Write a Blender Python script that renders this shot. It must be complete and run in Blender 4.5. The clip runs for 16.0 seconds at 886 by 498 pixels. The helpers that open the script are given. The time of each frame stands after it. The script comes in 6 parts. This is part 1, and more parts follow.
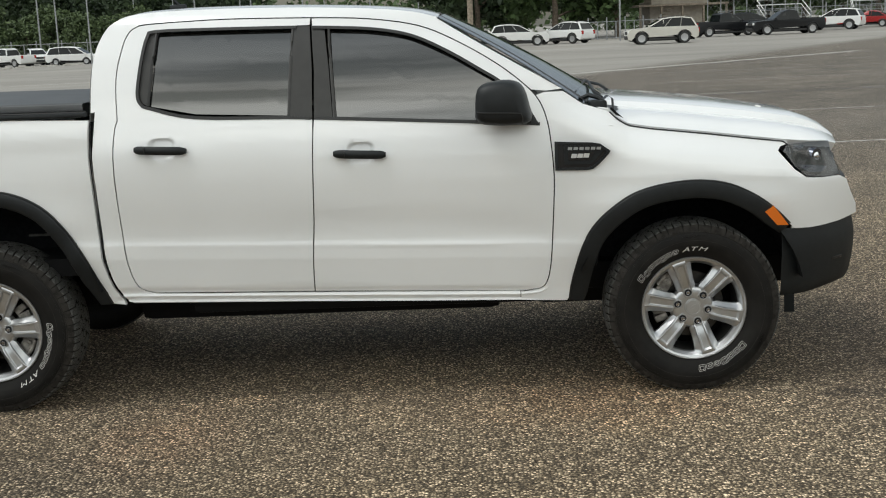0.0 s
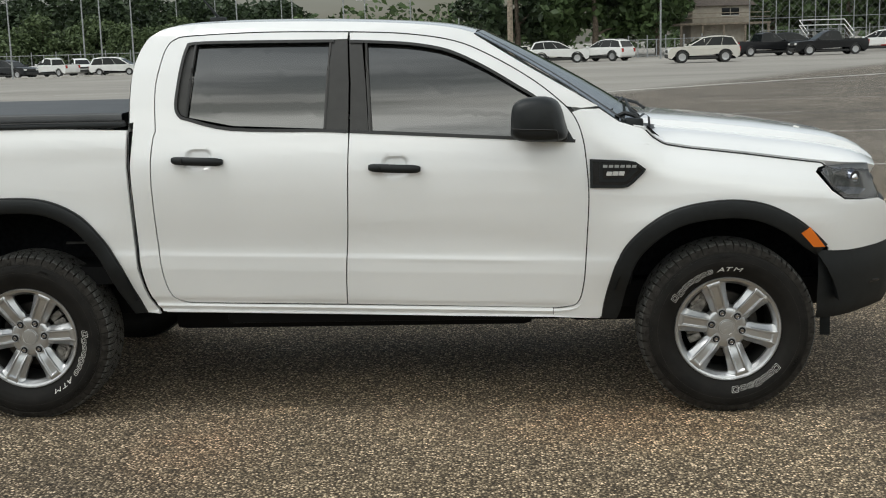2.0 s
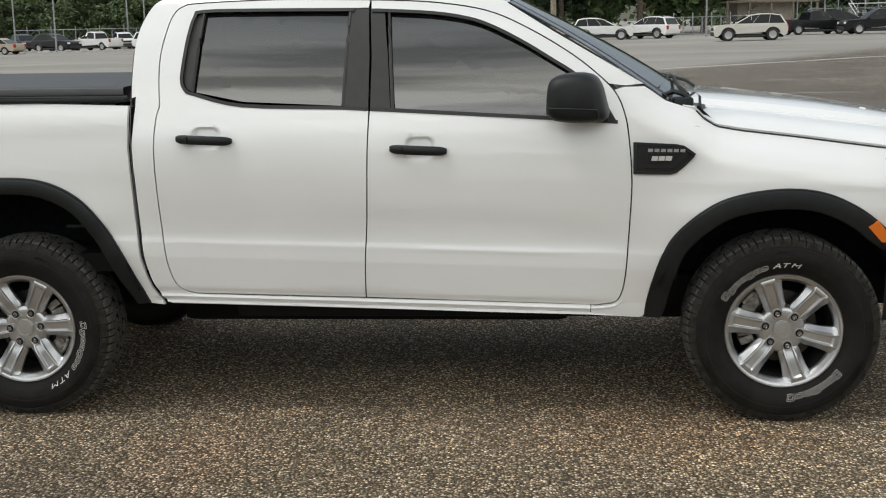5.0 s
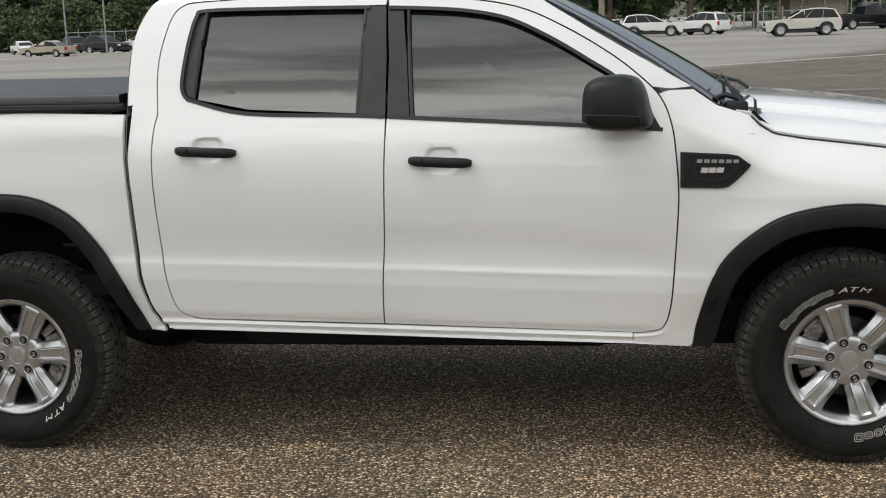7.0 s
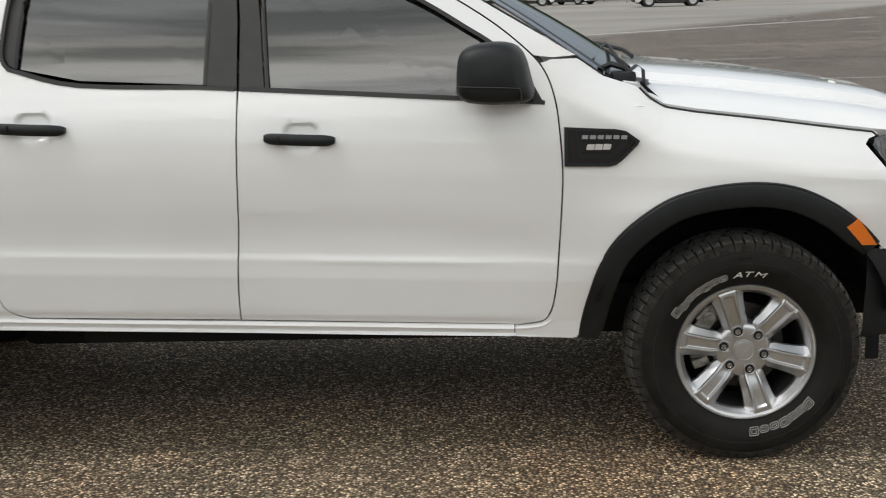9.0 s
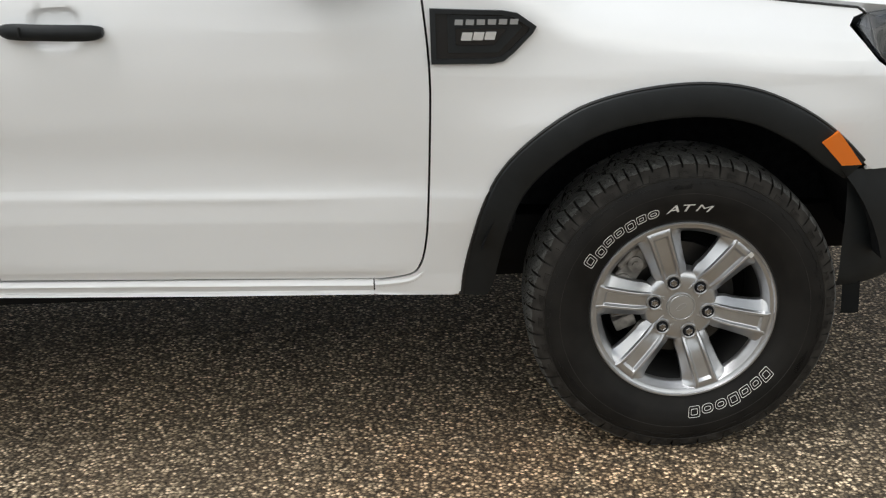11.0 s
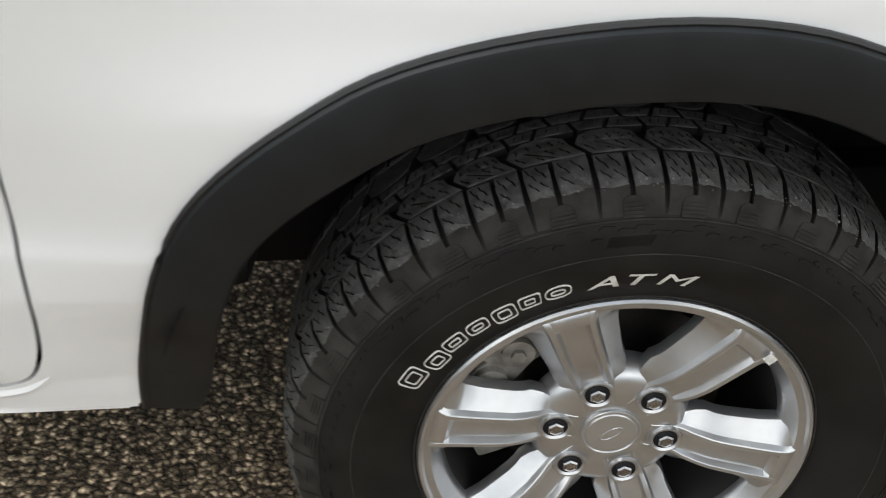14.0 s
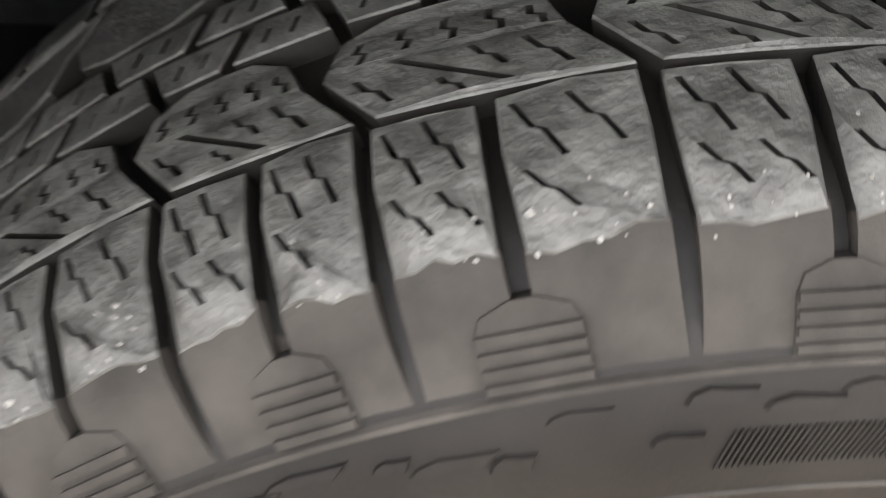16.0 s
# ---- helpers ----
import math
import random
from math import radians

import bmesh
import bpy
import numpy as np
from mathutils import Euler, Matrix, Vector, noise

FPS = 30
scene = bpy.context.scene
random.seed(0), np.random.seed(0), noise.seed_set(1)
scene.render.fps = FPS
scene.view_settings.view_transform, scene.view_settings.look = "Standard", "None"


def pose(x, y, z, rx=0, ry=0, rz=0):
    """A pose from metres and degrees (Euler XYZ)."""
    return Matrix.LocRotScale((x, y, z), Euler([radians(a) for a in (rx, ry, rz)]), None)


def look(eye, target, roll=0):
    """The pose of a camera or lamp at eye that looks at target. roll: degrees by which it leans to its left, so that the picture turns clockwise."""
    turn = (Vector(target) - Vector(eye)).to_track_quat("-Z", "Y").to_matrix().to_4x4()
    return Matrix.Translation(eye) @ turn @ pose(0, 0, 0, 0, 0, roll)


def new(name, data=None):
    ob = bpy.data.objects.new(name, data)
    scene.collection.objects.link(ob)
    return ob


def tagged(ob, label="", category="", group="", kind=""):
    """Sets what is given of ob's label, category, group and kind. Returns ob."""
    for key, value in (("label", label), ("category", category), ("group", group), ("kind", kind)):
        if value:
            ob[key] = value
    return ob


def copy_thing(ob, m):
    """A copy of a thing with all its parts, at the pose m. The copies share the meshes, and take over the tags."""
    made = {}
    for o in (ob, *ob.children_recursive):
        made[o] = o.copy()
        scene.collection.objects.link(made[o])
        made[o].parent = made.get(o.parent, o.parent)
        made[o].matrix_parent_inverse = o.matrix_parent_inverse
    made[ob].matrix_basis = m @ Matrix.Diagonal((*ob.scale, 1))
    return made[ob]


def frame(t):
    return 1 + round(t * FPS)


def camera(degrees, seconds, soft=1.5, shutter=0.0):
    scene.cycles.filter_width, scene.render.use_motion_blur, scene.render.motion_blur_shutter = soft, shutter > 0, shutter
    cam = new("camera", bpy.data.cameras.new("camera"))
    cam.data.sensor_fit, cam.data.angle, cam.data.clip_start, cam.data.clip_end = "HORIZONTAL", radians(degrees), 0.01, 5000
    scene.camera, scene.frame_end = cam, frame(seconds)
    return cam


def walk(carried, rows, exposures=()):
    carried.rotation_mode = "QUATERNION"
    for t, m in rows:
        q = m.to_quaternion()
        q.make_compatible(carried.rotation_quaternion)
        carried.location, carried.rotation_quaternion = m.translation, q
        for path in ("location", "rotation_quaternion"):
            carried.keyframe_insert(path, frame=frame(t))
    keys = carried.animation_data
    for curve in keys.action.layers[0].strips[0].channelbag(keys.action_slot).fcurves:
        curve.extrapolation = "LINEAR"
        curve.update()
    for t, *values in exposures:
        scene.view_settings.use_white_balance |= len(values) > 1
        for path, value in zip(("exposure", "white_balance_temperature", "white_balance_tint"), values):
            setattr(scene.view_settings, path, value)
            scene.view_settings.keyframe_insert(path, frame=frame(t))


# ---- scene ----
cam = camera(41.0, 16.0, soft=1.1, shutter=0.35)

PATH = [
    (0, (0.643, -6.137, 1.668), (0.584, -4.171, 1.305), -2.4),
    (0.5, (0.648, -6.149, 1.668), (0.575, -4.181, 1.321), -2.2),
    (1, (0.649, -6.146, 1.665), (0.561, -4.177, 1.326), -1.8),
    (1.5, (0.65, -6.136, 1.669), (0.547, -4.167, 1.332), -1.7),
    (2, (0.656, -6.135, 1.668), (0.537, -4.167, 1.332), -1.6),
    (2.5, (0.663, -6.132, 1.666), (0.531, -4.165, 1.328), -1.5),
    (3, (0.676, -6.103, 1.663), (0.53, -4.138, 1.319), -1.5),
    (3.5, (0.694, -6.072, 1.66), (0.539, -4.111, 1.3), -1.5),
    (4, (0.696, -6.031, 1.657), (0.541, -4.073, 1.28), -1.5),
    (4.5, (0.676, -5.86, 1.644), (0.511, -3.902, 1.271), -1.3),
    (7, (0.725, -5.185, 1.638), (0.456, -3.239, 1.265), -1.8),
    (7.5, (0.611, -5.141, 1.638), (0.42, -3.186, 1.264), -1.4),
    (8, (0.564, -5.071, 1.617), (0.44, -3.11, 1.246), -1.2),
    (8.5, (0.628, -4.942, 1.608), (0.535, -2.982, 1.219), -1.2),
    (9, (0.714, -4.759, 1.611), (0.653, -2.806, 1.183), -1.4),
    (9.5, (0.758, -4.541, 1.572), (0.75, -2.595, 1.111), -1.3),
    (10, (0.812, -4.289, 1.548), (0.843, -2.355, 1.04), -1.5),
    (12.6, (1.278, -2.585, 1.51), (1.228, -0.811, 0.589), -2.8),
    (13, (1.3, -2.358, 1.502), (1.27, -0.617, 0.518), -1.8),
    (13.5, (1.27, -2.07, 1.486), (1.357, -0.399, 0.39), 0.3),
    (14, (1.355, -1.846, 1.445), (1.437, -0.271, 0.216), -0.1),
    (14.5, (1.419, -1.611, 1.356), (1.48, -0.146, -0.003), -1.1),
    (15, (1.403, -1.36, 1.2), (1.555, 0.019, -0.241), 1.0),
    (15.2, (1.421, -1.312, 1.113), (1.55, 0.146, -0.25), 0.9),
    (15.5, (1.442, -1.208, 1.011), (1.571, 0.306, -0.289), 1.0),
    (15.7, (1.465, -1.163, 0.966), (1.551, 0.395, -0.286), 0.3),
    (16, (1.503, -1.071, 0.952), (1.52, 0.325, -0.48), -1.4),
]
EXPOSURES = [(0, 0.46, 6350, 6), (4.5, 0.46, 6400, 8), (7.0, 0.47, 6420, 10), (10.2, 0.48, 6420, 10), (12.3, 0.81, 6130, 10), (13.0, 0.79, 6130, 10), (14.0, 0.90, 6220, 10), (14.5, 1.03, 6280, 10), (15.0, 1.18, 6550, 10), (15.2, 1.36, 6600, 10), (15.5, 2.1, 7000, 11), (15.7, 2.9, 6700, 14), (16.0, 3.42, 6430, 16)]
walk(cam, [(t, look(eye, target, roll)) for t, eye, target, roll in PATH], EXPOSURES)

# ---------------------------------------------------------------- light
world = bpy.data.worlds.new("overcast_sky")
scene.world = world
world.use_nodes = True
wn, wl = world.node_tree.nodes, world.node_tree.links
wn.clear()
w_out, w_bg = wn.new("ShaderNodeOutputWorld"), wn.new("ShaderNodeBackground")
sky = wn.new("ShaderNodeTexSky")
sky.sky_type, sky.sun_disc = "NISHITA", False
SUN_ELEV, SUN_ROT = 64.5, 254.0
sky.sun_elevation, sky.sun_rotation = radians(SUN_ELEV), radians(SUN_ROT)
sky.air_density, sky.dust_density = 1.4, 1.0
w_tc, w_map = wn.new("ShaderNodeTexCoord"), wn.new("ShaderNodeMapping")
w_map.inputs["Scale"].default_value = (1.5, 1.5, 8.0)
w_noise, w_ramp, w_sep, w_grad = wn.new("ShaderNodeTexNoise"), wn.new("ShaderNodeValToRGB"), wn.new("ShaderNodeSeparateXYZ"), wn.new("ShaderNodeValToRGB")
w_noise.inputs["Scale"].default_value, w_noise.inputs["Detail"].default_value = 1.5, 6.0
w_ramp.color_ramp.elements[0].position, w_ramp.color_ramp.elements[0].color = 0.40, (0.42, 0.425, 0.40, 1)
w_ramp.color_ramp.elements[1].position, w_ramp.color_ramp.elements[1].color = 0.59, (1.0, 1.0, 1.0, 1)
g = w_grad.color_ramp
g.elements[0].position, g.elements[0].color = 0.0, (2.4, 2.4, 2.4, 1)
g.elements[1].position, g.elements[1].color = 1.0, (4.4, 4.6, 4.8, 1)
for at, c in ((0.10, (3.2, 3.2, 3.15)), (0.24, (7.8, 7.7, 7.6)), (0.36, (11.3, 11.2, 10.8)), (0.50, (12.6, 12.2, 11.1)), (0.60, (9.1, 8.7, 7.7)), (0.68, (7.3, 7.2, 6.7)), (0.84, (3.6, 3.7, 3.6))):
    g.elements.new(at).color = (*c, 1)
w_mul, w_mix = wn.new("ShaderNodeMix"), wn.new("ShaderNodeMix")
w_mul.data_type = w_mix.data_type = "RGBA"
w_mul.blend_type = "MULTIPLY"
w_mul.inputs[0].default_value, w_mix.inputs[0].default_value = 1.0, 0.86
wl.new(w_tc.outputs["Generated"], w_map.inputs[0]); wl.new(w_map.outputs[0], w_noise.inputs["Vector"])
wl.new(w_noise.outputs[0], w_ramp.inputs[0]); wl.new(w_tc.outputs["Generated"], w_sep.inputs[0]); wl.new(w_sep.outputs[2], w_grad.inputs[0])
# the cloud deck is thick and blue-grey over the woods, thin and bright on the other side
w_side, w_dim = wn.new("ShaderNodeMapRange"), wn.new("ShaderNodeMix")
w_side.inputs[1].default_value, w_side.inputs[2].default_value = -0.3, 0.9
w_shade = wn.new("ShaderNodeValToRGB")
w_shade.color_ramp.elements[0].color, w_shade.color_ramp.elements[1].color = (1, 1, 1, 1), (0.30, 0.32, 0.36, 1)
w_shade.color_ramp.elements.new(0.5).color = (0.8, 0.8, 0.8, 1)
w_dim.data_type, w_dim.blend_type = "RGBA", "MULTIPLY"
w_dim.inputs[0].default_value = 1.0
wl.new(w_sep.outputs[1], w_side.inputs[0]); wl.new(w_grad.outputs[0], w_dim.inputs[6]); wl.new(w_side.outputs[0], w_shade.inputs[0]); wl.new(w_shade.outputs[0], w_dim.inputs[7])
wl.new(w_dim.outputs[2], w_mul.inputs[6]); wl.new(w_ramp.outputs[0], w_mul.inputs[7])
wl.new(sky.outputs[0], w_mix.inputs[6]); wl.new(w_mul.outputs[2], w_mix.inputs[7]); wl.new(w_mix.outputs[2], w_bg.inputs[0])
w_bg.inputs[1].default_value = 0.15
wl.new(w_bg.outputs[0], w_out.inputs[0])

sun = new("sun", bpy.data.lights.new("sun", "SUN"))
sun.data.energy, sun.data.angle, sun.data.color = 1.0, radians(24), (1.0, 0.97, 0.93)
sun.matrix_world = look((0, 0, 30), (13.8, 4.0, 0))


# ---------------------------------------------------------------- materials
def shader(name, color, rough=0.5, metal=0.0, spec=0.5, coat=0.0):
    m = bpy.data.materials.new(name)
    m.use_nodes = True
    b = m.node_tree.nodes["Principled BSDF"]
    b.inputs["Base Color"].default_value = (*color, 1)
    b.inputs["Roughness"].default_value, b.inputs["Metallic"].default_value = rough, metal
    b.inputs["Specular IOR Level"].default_value, b.inputs["Coat Weight"].default_value = spec, coat
    b.inputs["Coat Roughness"].default_value = 0.03
    return m


def vary(m, scale, lo, hi, detail=5.0, bump=0.0, bump_scale=None, bump_dist=0.002, rough=None):
    """Mix two colours by noise in object space, with optional fine relief and uneven gloss."""
    n, l = m.node_tree.nodes, m.node_tree.links
    b = n["Principled BSDF"]
    tc, no, ra = n.new("ShaderNodeTexCoord"), n.new("ShaderNodeTexNoise"), n.new("ShaderNodeValToRGB")
    no.inputs["Scale"].default_value, no.inputs["Detail"].default_value = scale, detail
    ra.color_ramp.elements[0].position, ra.color_ramp.elements[1].position = 0.35, 0.65
    ra.color_ramp.elements[0].color, ra.color_ramp.elements[1].color = (*lo, 1), (*hi, 1)
    l.new(tc.outputs["Object"], no.inputs["Vector"]); l.new(no.outputs[0], ra.inputs[0]); l.new(ra.outputs[0], b.inputs["Base Color"])
    if bump:
        n2, bu = n.new("ShaderNodeTexNoise"), n.new("ShaderNodeBump")
        n2.inputs["Scale"].default_value, n2.inputs["Detail"].default_value = bump_scale or scale * 8, 4.0
        bu.inputs["Strength"].default_value, bu.inputs["Distance"].default_value = bump, bump_dist
        l.new(tc.outputs["Object"], n2.inputs["Vector"]); l.new(n2.outputs[0], bu.inputs["Height"]); l.new(bu.outputs[0], b.inputs["Normal"])
    if rough:
        mr = n.new("ShaderNodeMapRange")
        mr.inputs[3].default_value, mr.inputs[4].default_value = rough
        l.new(no.outputs[0], mr.inputs[0]); l.new(mr.outputs[0], b.inputs["Roughness"])
    return m


def asphalt():
    m = shader("weathered_asphalt", (0.06, 0.055, 0.05), 0.85, spec=0.35)
    n, l = m.node_tree.nodes, m.node_tree.links
    b = n["Principled BSDF"]
    tc = n.new("ShaderNodeTexCoord")

    def noise_of(scale, detail, rough=0.55, at=None):
        t = n.new("ShaderNodeTexNoise")
        t.inputs["Scale"].default_value, t.inputs["Detail"].default_value, t.inputs["Roughness"].default_value = scale, detail, rough
        l.new(at or tc.outputs["Object"], t.inputs["Vector"])
        return t.outputs[0]

    def ramp(src, *stops):
        r = n.new("ShaderNodeValToRGB")
        r.color_ramp.elements[0].position, r.color_ramp.elements[0].color = stops[0][0], (*stops[0][1], 1)
        r.color_ramp.elements[1].position, r.color_ramp.elements[1].color = stops[-1][0], (*stops[-1][1], 1)
        for p, c in stops[1:-1]:
            r.color_ramp.elements.new(p).color = (*c, 1)
        l.new(src, r.inputs[0])
        return r.outputs[0]

    def mix(fac, a, c, how="MIX"):
        x = n.new("ShaderNodeMix")
        x.data_type, x.blend_type = "RGBA", how
        for i, v in ((0, fac), (6, a), (7, c)):
            if isinstance(v, (float, int)):
                x.inputs[i].default_value = v
            else:
                l.new(v, x.inputs[i])
        return x.outputs[2]

    vo = n.new("ShaderNodeTexVoronoi")
    vo.inputs["Scale"].default_value, vo.inputs["Randomness"].default_value = 86.0, 1.0
    # crushed stone: cells broken out of their round shape
    crush, amount, moved = n.new("ShaderNodeTexNoise"), n.new("ShaderNodeVectorMath"), n.new("ShaderNodeVectorMath")
    crush.inputs["Scale"].default_value, crush.inputs["Detail"].default_value = 75.0, 3.0
    l.new(tc.outputs["Object"], crush.inputs["Vector"])
    amount.operation, amount.inputs[1].default_value = "MULTIPLY", (0.015, 0.015, 0.015)
    l.new(crush.outputs["Color"], amount.inputs[0])
    l.new(tc.outputs["Object"], moved.inputs[0]); l.new(amount.outputs[0], moved.inputs[1]); l.new(moved.outputs[0], vo.inputs["Vector"])
    vo2 = n.new("ShaderNodeTexVoronoi")
    vo2.inputs["Scale"].default_value = 190.0
    l.new(tc.outputs["Object"], vo2.inputs["Vector"])
    sep = n.new("ShaderNodeSeparateColor")
    l.new(vo.outputs["Color"], sep.inputs[0])
    stones = ramp(sep.outputs[0], (0.0, (0.070, 0.057, 0.041)), (0.28, (0.170, 0.140, 0.099)), (0.68, (0.36, 0.304, 0.221)), (1.0, (0.92, 0.80, 0.63)))
    edge = ramp(vo.outputs["Distance"], (0.24, (1.30, 1.29, 1.27)), (0.60, (0.08, 0.064, 0.047)))
    near = mix(1.0, stones, edge, "MULTIPLY")
    sep2 = n.new("ShaderNodeSeparateColor")
    l.new(vo2.outputs["Color"], sep2.inputs[0])
    near = mix(0.14, near, ramp(sep2.outputs[1], (0.2, (0.07, 0.058, 0.043)), (0.95, (0.46, 0.40, 0.31))))
    tint = ramp(noise_of(0.9, 5.0), (0.33, (0.91, 0.855, 0.785)), (0.5, (1.09, 1.03, 0.96)), (0.68, (1.39, 1.30, 1.18)))
    near = mix(1.0, near, tint, "MULTIPLY")
    rust = ramp(noise_of(0.55, 4.0), (0.56, (0, 0, 0)), (0.72, (1, 1, 1)))
    near = mix(mix(1.0, rust, ramp(sep.outputs[1], (0.3, (0.1, 0.1, 0.1)), (0.9, (0.7, 0.7, 0.7))), "MULTIPLY"), near, mix(0.5, near, ramp(sep.outputs[2], (0.0, (0.13, 0.085, 0.055)), (1.0, (0.22, 0.155, 0.10)))))
    # stains of their own shape: a rusty patch, pale and oily spots
    def stain(cx, cy, rx, ry):
        mp = n.new("ShaderNodeMapping")
        mp.inputs["Location"].default_value, mp.inputs["Scale"].default_value = (-cx / rx, -cy / ry, 0.0), (1 / rx, 1 / ry, 0.0)
        l.new(tc.outputs["Object"], mp.inputs[0])
        gr, ad = n.new("ShaderNodeTexGradient"), n.new("ShaderNodeMath")
        gr.gradient_type = "SPHERICAL"
        l.new(mp.outputs[0], gr.inputs[0])
        ad.operation, ad.inputs[1].default_value = "MULTIPLY", 2.0
        l.new(gr.outputs[1], ad.inputs[0])
        return mix(1.0, ramp(noise_of(7.0, 4.0), (0.30, (0.15, 0.15, 0.15)), (0.65, (1, 1, 1))), ad.outputs[0], "MULTIPLY")
    for (cx, cy, rx, ry), tone in (((1.15, -1.0, 0.75, 0.55), (1.05, 0.95, 0.87)), ((-0.72, -1.35, 0.40, 0.55), (1.06, 0.97, 0.93)), ((-1.35, -1.9, 0.8, 0.6), (0.66, 0.66, 0.68)), ((3.0, -0.1, 1.3, 1.6), (0.70, 0.69, 0.71)), ((2.30, -1.0, 0.22, 0.10), (0.40, 0.40, 0.42)), ((2.75, -0.55, 0.30, 0.09), (0.35, 0.35, 0.37)), ((0.0, -2.3, 1.0, 0.7), (0.80, 0.80, 0.78)), ((-0.45, -0.82, 0.20, 0.11), (1.5, 1.45, 1.4))):
        near = mix(stain(cx, cy, rx, ry), near, mix(1.0, near, ramp(tc.outputs["Object"], (0.0, tone), (1.0, tone)), "MULTIPLY"))
    # broad worn sheets, seen across the lot: pale old tarmac and a darker resurfaced field
    mp = n.new("ShaderNodeMapping")
    mp.inputs["Scale"].default_value = (0.035, 0.11, 1.0)
    l.new(tc.outputs["Object"], mp.inputs[0])
    broad = ramp(noise_of(1.0, 6.0, 0.6, mp.outputs[0]), (0.34, (0.8, 0.79, 0.78)), (0.55, (1.0, 1.0, 1.0)), (0.70, (1.28, 1.26, 1.22)))
    near = mix(1.0, near, broad, "MULTIPLY")
    sx = n.new("ShaderNodeSeparateXYZ")
    l.new(tc.outputs["Object"], sx.inputs[0])
    # old pale sheet beyond a slanting joint
    d1, d2 = n.new("ShaderNodeMath"), n.new("ShaderNodeMath")
    d1.operation, d1.inputs[1].default_value = "MULTIPLY_ADD", -1.55
    l.new(sx.outputs[0], d1.inputs[0]); l.new(sx.outputs[1], d1.inputs[2])
    d2.operation = "MULTIPLY_ADD"
    d2.inputs[1].default_value, d2.inputs[2].default_value = 0.25, -27 * 0.25 + 0.5
    d2.use_clamp = True
    l.new(d1.outputs[0], d2.inputs[0])
    pale = ramp(noise_of(0.8, 7.0, 0.7, mp.outputs[0]), (0.3, (0.20, 0.187, 0.168)), (0.5, (0.285, 0.268, 0.243)), (0.72, (0.375, 0.357, 0.327)))
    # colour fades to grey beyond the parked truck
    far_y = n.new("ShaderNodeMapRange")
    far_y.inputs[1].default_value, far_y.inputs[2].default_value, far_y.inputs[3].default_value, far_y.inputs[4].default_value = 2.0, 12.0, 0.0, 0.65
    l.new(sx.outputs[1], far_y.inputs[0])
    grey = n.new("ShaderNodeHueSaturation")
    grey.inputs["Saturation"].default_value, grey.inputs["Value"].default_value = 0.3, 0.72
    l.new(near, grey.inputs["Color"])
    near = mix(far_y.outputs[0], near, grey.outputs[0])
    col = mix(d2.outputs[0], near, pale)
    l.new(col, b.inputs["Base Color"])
    bu = n.new("ShaderNodeBump")
    bu.inputs["Strength"].default_value, bu.inputs["Distance"].default_value = 1.0, 0.007
    inv = n.new("ShaderNodeMath")
    inv.operation, inv.inputs[0].default_value = "SUBTRACT", 1.0
    l.new(vo.outputs["Distance"], inv.inputs[1]); l.new(inv.outputs[0], bu.inputs["Height"]); l.new(bu.outputs[0], b.inputs["Normal"])
    return m


MAT_GROUND = asphalt()
MAT_PAINT = vary(shader("white_paint", (0.80, 0.80, 0.80), 0.4, spec=0.5, coat=1.0), 1.3, (0.78, 0.785, 0.79), (0.82, 0.825, 0.83), rough=(0.34, 0.42))
MAT_PLASTIC = vary(shader("black_grained_plastic", (0.006, 0.008, 0.0095), 0.5, spec=0.38), 30, (0.0050, 0.0068, 0.0080), (0.0075, 0.0096, 0.0112), bump=0.25, bump_scale=900, bump_dist=0.0006)
MAT_PILLAR = vary(shader("satin_black_film", (0.024, 0.023, 0.0215), 0.42), 20, (0.021, 0.020, 0.019), (0.027, 0.026, 0.0245))
MAT_RUBBER_SEAL = shader("black_rubber_seal", (0.012, 0.012, 0.012), 0.5)
MAT_TYRE = vary(shader("tyre_rubber", (0.012, 0.011, 0.010), 0.66, spec=0.2), 14, (0.0060, 0.0055, 0.0051), (0.0128, 0.0117, 0.0104), bump=0.3, bump_scale=420, bump_dist=0.0008, rough=(0.5, 0.72))
MAT_TREAD = vary(shader("worn_tread_rubber", (0.06, 0.058, 0.054), 0.55), 85, (0.036, 0.0355, 0.033), (0.088, 0.088, 0.083), detail=9.0, bump=0.9, bump_scale=260, bump_dist=0.0016, rough=(0.42, 0.72))
MAT_SHOULDER = vary(shader("dusty_shoulder_rubber", (0.030, 0.027, 0.023), 0.8, spec=0.16), 35, (0.0200, 0.0182, 0.0162), (0.040, 0.0366, 0.0325), bump=0.5, bump_scale=420, bump_dist=0.0010, rough=(0.68, 0.88))
MAT_SCUFF = shader("pale_scuff", (0.19, 0.185, 0.175), 0.6)
MAT_LETTER = vary(shader("white_tyre_lettering", (0.66, 0.65, 0.62), 0.6), 90, (0.5, 0.49, 0.46), (0.72, 0.71, 0.68))
MAT_ALLOY = vary(shader("silver_painted_alloy", (0.46, 0.46, 0.465), 0.28, 0.88, coat=0.3), 45, (0.47, 0.475, 0.485), (0.51, 0.515, 0.525), rough=(0.29, 0.315))
# barrel is silver too; the shade behind the spokes is in its colour
MAT_BARREL = shader("barrel_alloy_in_shade", (0.030, 0.029, 0.028), 0.6, 0.2)
MAT_ALLOY_DARK = shader("satin_alloy_cap", (0.50, 0.505, 0.51), 0.36, 0.85)
MAT_CHROME = shader("chrome", (0.75, 0.75, 0.76), 0.12, 1.0)
MAT_NUT = shader("dark_chrome", (0.36, 0.36, 0.37), 0.2, 1.0)
